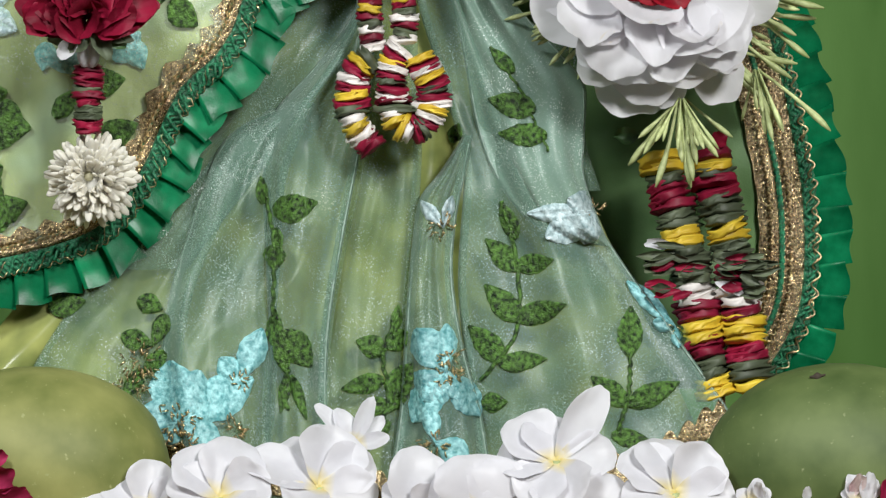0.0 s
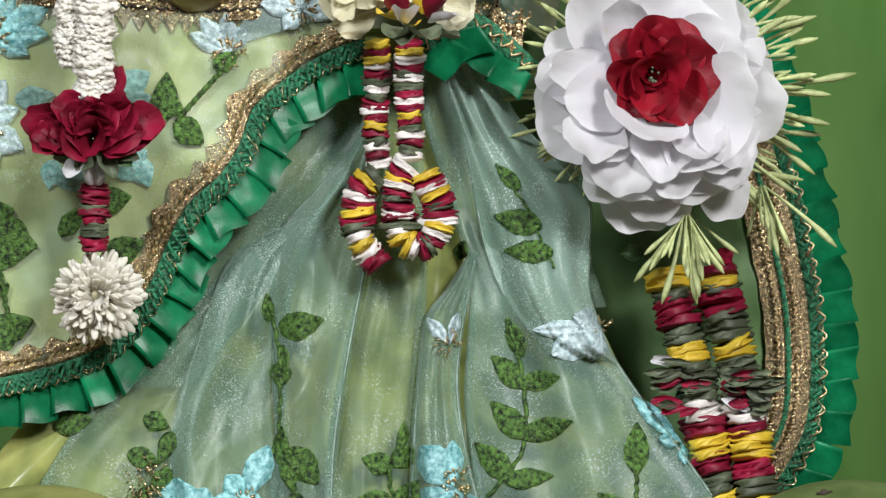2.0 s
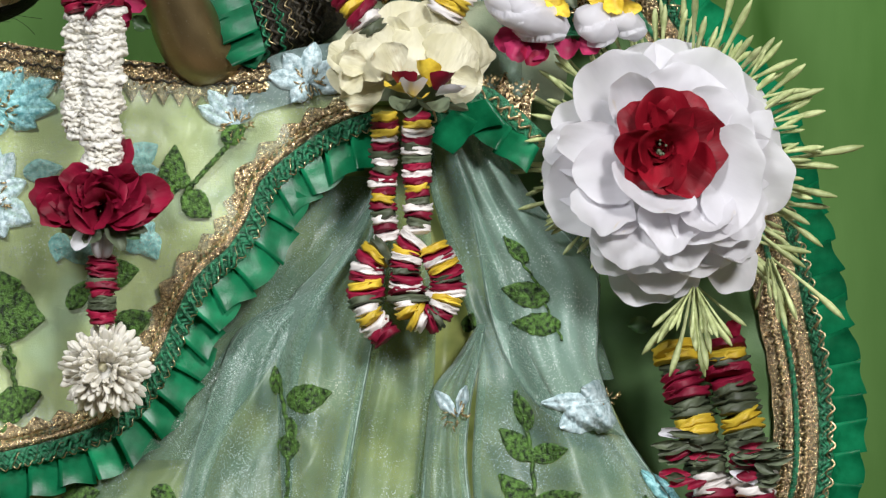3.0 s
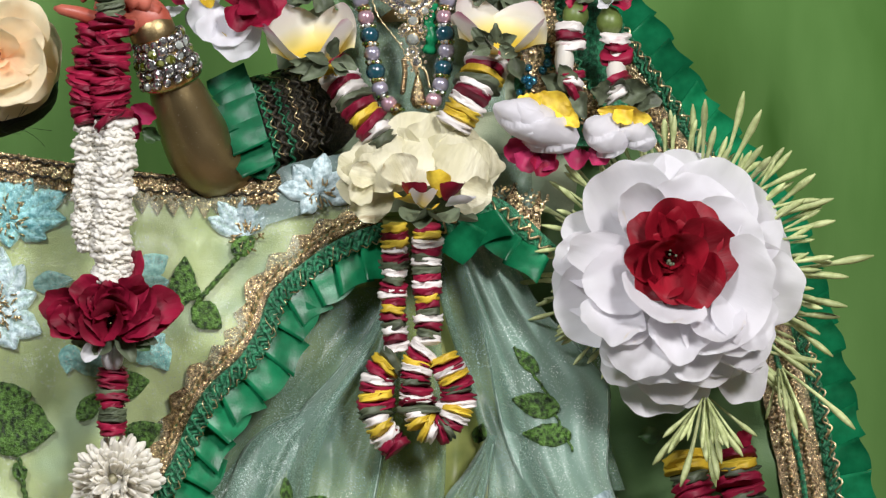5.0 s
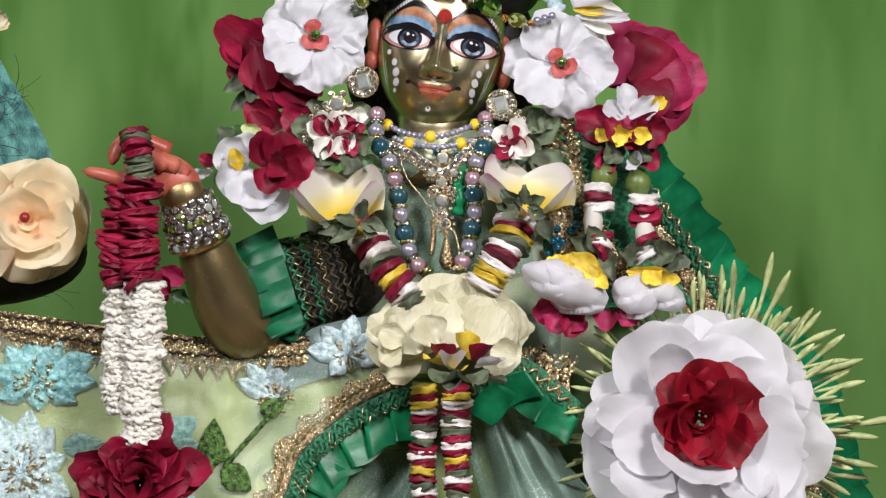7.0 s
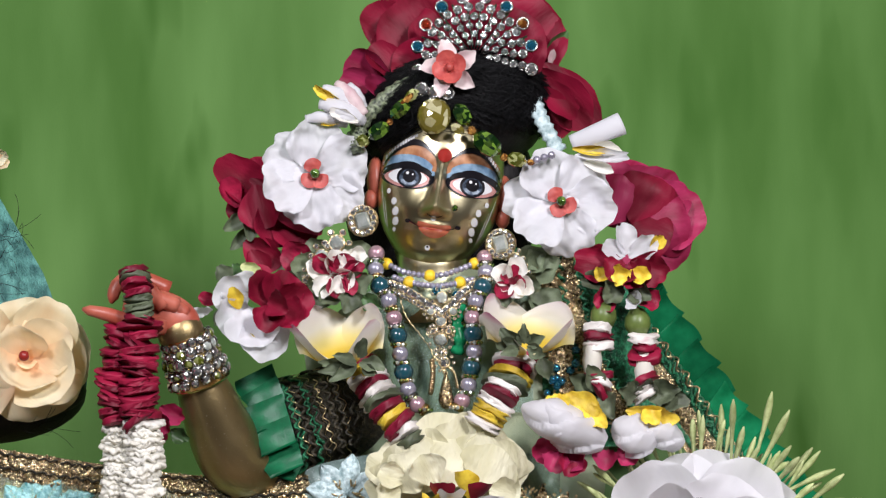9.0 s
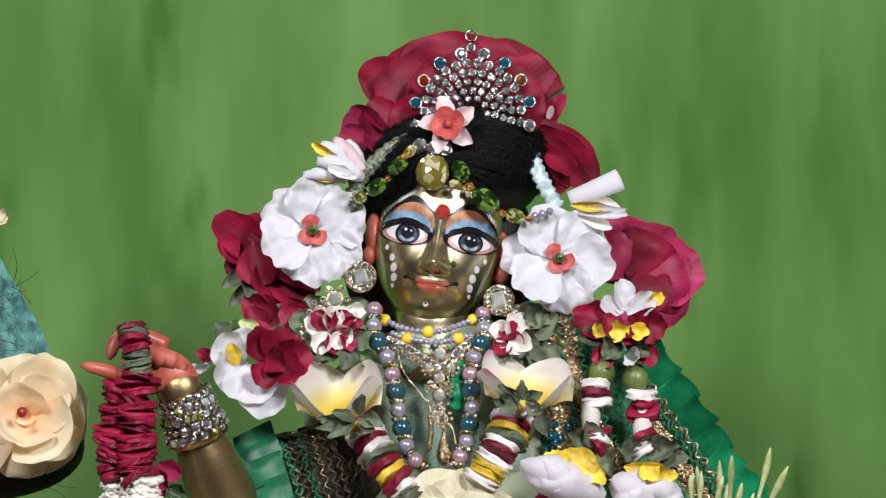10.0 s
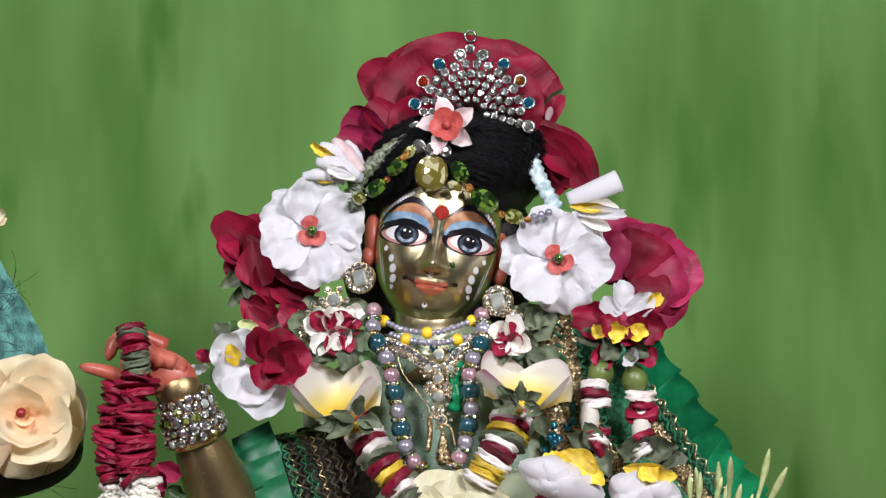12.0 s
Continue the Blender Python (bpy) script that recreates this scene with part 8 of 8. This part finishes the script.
spray(neck_l, [(JASMINE, (-52.4, -22, 307.6), (-58.3, -26, 303.5), 8, 0.6, 0),
    (PETAL_MAROON, (-52.4, -24, 308.5), (-57.2, -27, 311.3), 8, 0.6, 0),
    (JASMINE, (-51.3, -26, 308.4), (-49.3, -27, 315.2), 9, 0.6, 0),
    (PETAL_MAROON, (-51.3, -26, 306.4), (-45.3, -28, 310.2), 8, 0.6, 0),
    (JASMINE, (-51.3, -27, 306.3), (-55.2, -30, 300.3), 8, 0.6, 0),
    (PETAL_MAROON, (-51.3, -27, 306.3), (-49.3, -30, 299.2), 7, 0.6, 0),
    (JASMINE, (-50.3, -26, 312.3), (-44.4, -26, 315.2), 7, 0.6, 0)])
spray(neck_l, [(SEPAL, (-53.4, -24, 302.5), (-61.2, -28, 296.5), 11, 0.5, 0),
    (SEPAL, (-50.4, -26, 302.4), (-42.4, -29, 306.2), 12, 0.5, 0),
    (SEPAL, (-49.3, -28, 300.3), (-51.2, -31, 293.3), 11, 0.5, 0),
    (SEPAL, (-57.4, -20, 306.7), (-64.3, -22, 300.7), 10, 0.5, 0),
    (LEAF, (-45.4, -26, 299.4), (-39.5, -28, 294.4), 9, 0.5, 0),
    (SEPAL, (-65.5, -16, 309.0), (-71.4, -18, 301.0), 10, 0.5, 0)])
spray(neck_l, [
    (SEPAL, (-54.0, -18, 304.3), (-65.8, -20, 294.8), 15, 0.5, 0), (SEPAL, (-52.8, -16, 308.4), (-43.0, -18, 317.7), 15, 0.5, 0), (SEPAL, (-51.6, -18, 306.3), (-46.0, -20, 295.2), 15, 0.5, 0),
    (SEPAL, (-59.0, -16, 307.4), (-71.4, -18, 310.4), 15, 0.5, 0), (LEAF_FOLD, (-62.0, -14, 304.6), (-74.9, -16, 301.6), 15, 0.5, 0), (LEAF_FOLD, (-59.1, -12, 310.6), (-65.0, -14, 319.5), 16, 0.5, 0), (LEAF_FOLD, (-62.1, -12, 300.7), (-72.0, -14, 292.7), 16, 0.5, 0),
    (PETAL_MAROON, (-62.0, -14, 310.5), (-73.8, -16, 316.5), 14, 0.5, 0), (JASMINE, (-56.5, -24, 307.0), (-64.5, -27, 311.4), 10, 0.7, 0), (PETAL_MAROON, (-56.5, -25, 306.9), (-61.1, -28, 314.1), 9, 0.7, 0), (JASMINE, (-56.5, -25, 306.9), (-55.2, -28, 315.6), 10, 0.7, 0),
    (PETAL_MAROON, (-56.1, -25, 306.9), (-48.1, -28, 312.0), 9, 0.7, 0), (JASMINE, (-56.1, -25, 306.3), (-47.3, -28, 305.3), 10, 0.7, 0), (PETAL_MAROON, (-56.1, -26, 305.9), (-52.9, -29, 298.2), 9, 0.7, 0), (JASMINE, (-56.7, -26, 305.9), (-61.2, -29, 299.0), 10, 0.7, 0)], 0.9)
neck_r = thing("neck_posy", "small ivory and maroon petals with grey-green leaves at the neck", "flower", (6.9, -16, 294.6), "posies at the neck")
spray(neck_r, [(JASMINE, (7.9, -20, 305.3), (1.9, -24, 301.2), 9, 0.6, 0),
    (PETAL_MAROON, (7.9, -22, 304.2), (4.0, -24, 308.1), 9, 0.6, 0),
    (JASMINE, (6.9, -24, 304.1), (10.8, -27, 299.0), 9, 0.6, 0),
    (PETAL_MAROON, (6.9, -24, 302.2), (9.9, -27, 305.9), 8, 0.6, 0),
    (SEPAL, (7.9, -18, 304.5), (16.8, -22, 302.2), 12, 0.5, 0),
    (SEPAL, (9.9, -14, 308.6), (17.9, -16, 315.4), 14, 0.5, 0),
    (SEPAL, (12.0, -12, 312.7), (20.9, -14, 308.6), 13, 0.5, 0),
    (SEPAL, (5.9, -24, 300.2), (3.9, -26, 295.2), 8, 0.5, 0),
    (JASMINE, (4.9, -20, 306.3), (1.0, -22, 306.3), 6, 0.6, 0)])

spray(neck_r, [
    (SEPAL, (13.0, -14, 300.1), (23.3, -16, 291.9), 17, 0.5, 0), (SEPAL, (13.5, -14, 304.0), (22.5, -16, 312.8), 17, 0.5, 0), (SEPAL, (11.4, -14, 297.1), (16.3, -16, 285.0), 16, 0.5, 0), (LEAF_FOLD, (10.5, -12, 304.2), (12.6, -14, 316.0), 15, 0.5, 0),
    (JASMINE, (6.5, -22, 303.7), (-0.0, -25, 307.9), 10, 0.7, 0), (JASMINE, (6.7, -22, 304.1), (8.5, -25, 312.4), 10, 0.7, 0), (PETAL_MAROON, (6.5, -23, 303.2), (1.5, -26, 297.6), 9, 0.7, 0), (JASMINE, (7.1, -23, 303.2), (14.3, -26, 300.4), 9, 0.7, 0)], 0.9)
fan_top = thing("petal_fan", "fan of white, crimson and yellow petals with dark leaves", "flower", (47.6, -14, 296.5))
spray(fan_top, [(PETAL_WHITE, (46.5, -22, 312.9), (37.6, -26, 315.7), 9, 0.5, 0),
    (PETAL_WHITE, (46.5, -22, 312.9), (45.6, -24, 323.7), 10, 0.6, 0),
    (PETAL_WHITE, (47.5, -22, 312.3), (58.3, -26, 317.6), 10, 0.5, 0.1),
    (PETAL_YELLOW, (55.3, -25, 314.7), (59.7, -27, 319.5), 6, 0.6, 0),
    (PETAL_RED, (46.5, -22, 309.0), (28.7, -24, 310.9), 15, 0.5, -0.1),
    (PETAL_RED, (47.4, -24, 309.8), (61.1, -26, 305.7), 15, 0.5, -0.1),
    (PETAL_RED, (46.4, -26, 309.7), (41.3, -30, 303.6), 16, 0.5, -0.1),
    (PETAL_RED, (47.4, -26, 309.7), (53.1, -30, 302.6), 15, 0.5, -0.1),
    (PETAL_YELLOW, (41.4, -28, 307.7), (47.2, -32, 304.5), 9, 0.5, 0)])
spray(fan_top, [(PETAL_YELLOW, (47.3, -28, 306.7), (55.1, -31, 303.5), 8, 0.5, 0),
    (PETAL_YELLOW, (39.5, -26, 307.8), (36.4, -28, 304.2), 7, 0.5, 0),
    (LEAF_FOLD, (45.5, -22, 304.0), (30.6, -24, 304.0), 12, 0.5, 0),
    (LEAF_FOLD, (45.4, -24, 302.9), (37.4, -28, 296.8), 12, 0.5, 0),
    (LEAF_FOLD, (47.4, -24, 302.9), (55.1, -28, 297.7), 12, 0.5, 0),
    (PETAL_MAROON, (42.4, -24, 299.0), (35.4, -28, 294.9), 11, 0.6, 0),
    (PETAL_WHITE, (47.3, -24, 299.0), (52.1, -28, 294.8), 9, 0.6, 0),
    (PETAL_MAROON, (51.3, -22, 300.0), (57.2, -24, 294.0), 10, 0.6, 0)])


def bud_strand(label, pts, second):
    """Green bud, folded petals, white bud and folded petals strung under one another."""
    th = thing("bud_strand", label, "garland", pts[-1], "bud strands on the shoulder")
    a, b, c, d = (Vector(p) for p in pts)
    part("green_bud", Geo().lathe([(0.4, 5.2), (2.6, 4.2), (4.4, 1.2), (4.6, -1.5), (3.2, -4.4), (0.6, -5)], 16, 0, Matrix.Translation(a)), mat("green_bud_skin", (0.12, 0.17, 0.04), 0.4, vary=0.3, coarse=150), th)
    string_of(th, [b + Vector((0, 0, 4.5)), b - Vector((0, 0, 4.5))], "WRR" if second else "WRW", 6.0, tilt=0.3)
    part("white_bud", Geo().lathe([(0.5, 8.4), (1.7, 7.2), (2.9, 3.2), (3.5, -0.5), (3.0, -4.2), (1.8, -6.8), (0.8, -7.6)], 14, 0, Matrix.Translation(c)), JASMINE, th)
    string_of(th, [d + Vector((0, 0, 3.5)), d - Vector((0, 0, 4))], "RWW" if second else "RWR", 6.2, tilt=0.35)


bud_strand("strand of a green bud, maroon folds and an ivory bud", [(38.6, -24, 292.1), (36.5, -26, 284.1), (34.5, -27, 276.6), (36.4, -28, 268.3)], False)
bud_strand("strand of a green bud, maroon folds and an ivory bud", [(50.5, -22, 289.7), (52.7, -24, 280.6), (52.6, -25, 273.0), (52.9, -26, 266.3)], True)
low = thing("shoulder_posy", "white rose buds with yellow petals and dark leaves", "flower", (28.1, -30, 234.1))
spray(low, [(LEAF_FOLD, (37.1, -28, 264.4), (25.3, -34, 269.1), 11, 0.5, 0),
    (LEAF_FOLD, (37.1, -30, 264.3), (33.1, -34, 274.0), 10, 0.5, 0),
    (LEAF_FOLD, (38.1, -30, 264.3), (40.8, -36, 256.3), 13, 0.5, 0),
    (LEAF_FOLD, (50.9, -28, 264.3), (42.9, -34, 266.1), 12, 0.5, 0),
    (LEAF_FOLD, (52.8, -28, 264.3), (64.4, -34, 265.0), 13, 0.5, 0),
    (LEAF_FOLD, (54.8, -28, 263.3), (68.4, -32, 261.1), 12, 0.5, 0),
    (LEAF_FOLD, (53.8, -28, 264.3), (54.7, -34, 270.0), 10, 0.5, 0),
    (PETAL_YELLOW, (25.1, -40, 264.1), (35.7, -46, 254.1), 13, 0.5, 0),
    (PETAL_YELLOW, (22.2, -40, 264.1), (22.1, -44, 258.1), 11, 0.5, 0)])
spray(low, [(PETAL_YELLOW, (30.9, -42, 260.1), (38.6, -46, 252.1), 8, 0.6, 0),
    (PETAL_YELLOW, (45.7, -36, 258.2), (64.1, -40, 254.1), 10, 0.5, 0),
    (PETAL_YELLOW, (52.5, -38, 259.1), (56.2, -42, 253.1), 9, 0.5, 0),
    (PETAL_PINK, (22.2, -34, 243.9), (13.4, -36, 245.9), 12, 0.6, 0),
    (PETAL_PINK, (23.1, -36, 243.9), (20.1, -40, 237.0), 12, 0.6, 0),
    (PETAL_MAROON, (25.1, -36, 243.8), (26.9, -40, 235.0), 12, 0.6, 0),
    (PETAL_PINK, (27.1, -36, 244.2), (31.9, -40, 238.8), 11, 0.6, 0),
    (PETAL_PINK, (39.8, -34, 244.8), (38.7, -38, 237.9), 11, 0.6, 0),
    (PETAL_PINK, (42.8, -34, 244.8), (49.6, -36, 240.8), 11, 0.6, 0)])



def wrapped_bud(parent, p, q, radius, seed):
    """A closed bud whose petals wrap round it in a spiral."""
    d = Vector(q) - Vector(p)
    m = aim(p, d, seed)

    def fn(u, v):
        a = 2 * math.pi * u
        lap = ((u + 0.55 * v) * 3 + seed) % 1.0
        r = radius * table(v, ((0, 0.35), (0.12, 0.72), (0.4, 1.0), (0.7, 0.86), (0.9, 0.5), (1, 0.12))) * (0.74 + 0.36 * lap ** 0.7 + 0.05 * wob(u * 5, v * 4, seed))
        return m @ Vector((r * math.cos(a), r * math.sin(a) * 0.9, d.length * v))

    part("white_bud", Geo().sheet(fn, 60, 26, close=True), ROSE_WHITE, parent, "white bud with wrapped petals")


wrapped_bud(low, (38.2, -40, 246.4), (9.7, -42, 259.8), 9.0, 0.2)
wrapped_bud(low, (28.0, -42, 246.1), (17.9, -46, 260.9), 6.0, 1.1)
wrapped_bud(low, (55.5, -36, 245.2), (41.4, -38, 254.3), 8.0, 2.3)
wrapped_bud(low, (65.4, -34, 246.4), (51.5, -38, 253.0), 6.0, 3.1)

# ---- broad flat garland beside the skirt ----
broad = thing("broad_garland", "broad flat garland of folded crimson, yellow, white petals and dark leaves", "garland", (100.4, -20, 53.5))
string_of(broad, [(76.3, -12, 137.6), (79.7, -14, 124.7), (83.6, -16, 110.9), (87.5, -18, 93.2), (91.4, -20, 75.4), (96.3, -22, 53.7)], "YYGRRRGGYYGGGGWWRRYYRRGGYY", 9.6, tilt=0.1, wide=1.0)
string_of(broad, [(93.6, -12, 139.0), (96.1, -14, 126.7), (99.5, -16, 112.9), (103.4, -18, 95.1), (105.3, -20, 77.4), (108.2, -22, 55.7)], "RYGRRGGGYYGGRRGWWRYYYRRGGY", 9.6, tilt=0.1, wide=1.0)
items = []
for k in range(34):
    p = Vector((92.0, -27, 98.7)) + Vector((rnd.uniform(-15, 15), rnd.uniform(-2, 2), rnd.uniform(-9, 8)))
    s = 1 if p[0] > (93.4, 0, 97.0)[0] else -1
    items.append((rnd.choice([LEAF_FOLD, LEAF_FOLD, LEAF_FOLD, PETAL_MAROON, PETAL_WHITE]), tuple(p), tuple(p + Vector((s * rnd.uniform(6, 12), -2, rnd.uniform(-4, 3)))), rnd.uniform(4, 6), 0.8, 0))
spray(broad, items)
spray(broad, [(LEAF, (68.8, -10, 144.5), (60.5, -10, 143.5), 9, 0.5, 0), (LEAF_FOLD, (78.7, -18, 63.3), (72.6, -20, 55.5), 9, 0.5, 0), (PETAL_RED, (94.4, -16, 141.7), (99.2, -18, 144.8), 7, 0.5, 0)])

# ---- neighbouring figure's peach rose and head cloth at the side ----
throat_tint(PETAL_PEACH, 22, (0.90, 0.56, 0.32), 0.5)
peach_c = (-162.0, -34, 278.1)
peach = rose("open peach rose pinned on the neighbouring teal headdress", peach_c, (0.1, -1, 0.1), 13, PETAL_PEACH, 7, base=(peach_c[0], -28, peach_c[2] - 20), flat=40, ruffle=0.4)
spray(peach, [
    (PETAL_PEACH, (-162.2, -28, 277.1), (-166.9, -30, 298.4), 35.1, 0.3, 0.0),
    (PETAL_PEACH, (-161.2, -28, 277.1), (-151.2, -34, 298.1), 27.0, 0.5, 0.1),
    (PETAL_PEACH, (-161.3, -27, 277.1), (-142.1, -30, 283.8), 32.4, 0.3, -0.1),
    (PETAL_PEACH, (-161.2, -28, 276.1), (-142.1, -30, 272.6), 29.7, 0.3, -0.1),
    (PETAL_PEACH, (-162.3, -27, 276.2), (-154.3, -28, 258.2), 35.1, 0.3, -0.15),
    (PETAL_PEACH, (-163.3, -27, 276.2), (-167.0, -30, 265.3), 32.4, 0.3, -0.1),
    (PETAL_PEACH, (-163.2, -28, 277.1), (-180.7, -30, 277.2), 40.5, 0.3, -0.1),
    (PETAL_PEACH, (-161.3, -32, 276.6), (-146.8, -40, 286.4), 25.7, 0.6, 0.1),
    (PETAL_PEACH, (-161.8, -33, 276.0), (-148.0, -44, 265.7), 32.4, 0.5, 0.1),
    (PETAL_PEACH, (-162.3, -33, 276.5), (-167.4, -46, 265.8), 29.7, 0.6, 0.1),
    (PETAL_PEACH, (-162.3, -33, 276.9), (-165.8, -42, 288.4), 24.3, 0.6, 0.1)], 0.45, 8, 0.3, (18, 16))
part("berry", Geo().ball(Vector(peach_c) + Vector((0, -13, 0)), 1.9, 12, 9), PAINT_DOT, peach, "small dark red bead")
head_cloth = thing("head_cloth", "teal and black cloth headdress of a neighbouring figure", "headdress", (-186.4, 0, 254.5))
part("cloth", Geo().sheet(lambda u, v: (lambda x0, x1, z: (lerp(x0, x1, u), 8 - 26 * math.sin(math.pi * min(1, u * 0.9 + 0.1)) + wob(u * 6, v * 9), z))(-235, table(v, ((0, -146), (0.12, -144.5), (0.25, -150), (0.6, -160), (1, -178))), lerp((-174.4, 0, 262.4)[2], (-174.4, 0, 340.7)[2], v)), 40, 40), TEAL_CLOTH, head_cloth)
part("black_band", Geo().ball((-182.0, -4, 266.4), (38, 24, 18), 30, 18).ball((-160.7, -18, 266.8), (18, 9, 9), 20, 12), BLACK_CLOTH, head_cloth)
wisps = Geo()
for k in range(46):
    p = Vector((-172.4, -20, 305.5)) + Vector((rnd.uniform(-14, 6), rnd.uniform(-6, 0), rnd.uniform(-4, 24)))
    if k > 26:
        p = Vector((-166.3, -22, 255.9)) + Vector((rnd.uniform(-14, 12), rnd.uniform(-4, 2), rnd.uniform(-4, 4)))
    a, ln, bend = rnd.uniform(-0.5, 1.3), rnd.uniform(6, 15), rnd.uniform(-1.6, 1.6)
    path = [p]
    for j in range(7):
        a += bend / 7
        path.append(path[-1] + Vector((math.cos(a), -0.05, math.sin(a))) * ln / 7)
    wisps.tube(path, 0.09, 3)
part("hair_wisp", wisps, HAIR, head_cloth, kind="stuff")
nib = thing("cream_flower", "ivory petals of a flower on the neighbouring headdress", "flower", (-175.4, -10, 347.0))
spray(nib, [(PETAL_CREAM, (-179.4, -10, 349.0), (-170.8, -12, 351.4), 8, 0.5, 0.1), (PETAL_PEACH, (-179.2, -12, 346.8), (-170.4, -12, 347.8), 7, 0.5, 0.1)])
# small bits among the offerings
bits = thing("loose_petals", "crimson and white petals scattered beside the mangoes", "flower", (-146.4, -105, 26.9))
spray(bits, [(PETAL_PINK, (-153.7, -108, 31.1), (-142.4, -112, 37.2), 12, 0.5, 0.1), (PETAL_PINK, (-151.9, -108, 23.5), (-137.9, -112, 29.6), 13, 0.5, 0.1), (PETAL_PINK, (-153.8, -106, 38.4), (-145.9, -110, 42.6), 8, 0.5, 0.1), (PETAL_BLUSH, (136.2, -108, 27.3), (138.8, -110, 36.0), 7, 0.6, 0.1), (PETAL_WHITE, (140.9, -108, 25.4), (143.5, -110, 35.4), 7, 0.6, 0.1), (PETAL_PINK, (148.5, -108, 23.5), (148.6, -110, 34.1), 8, 0.5, 0.1), (PETAL_WHITE, (106.9, -108, 25.4), (105.8, -110, 33.2), 5, 0.7, 0.1), (PETAL_WHITE, (121.1, -108, 25.4), (121.5, -110, 31.3), 4, 0.7, 0.1)])
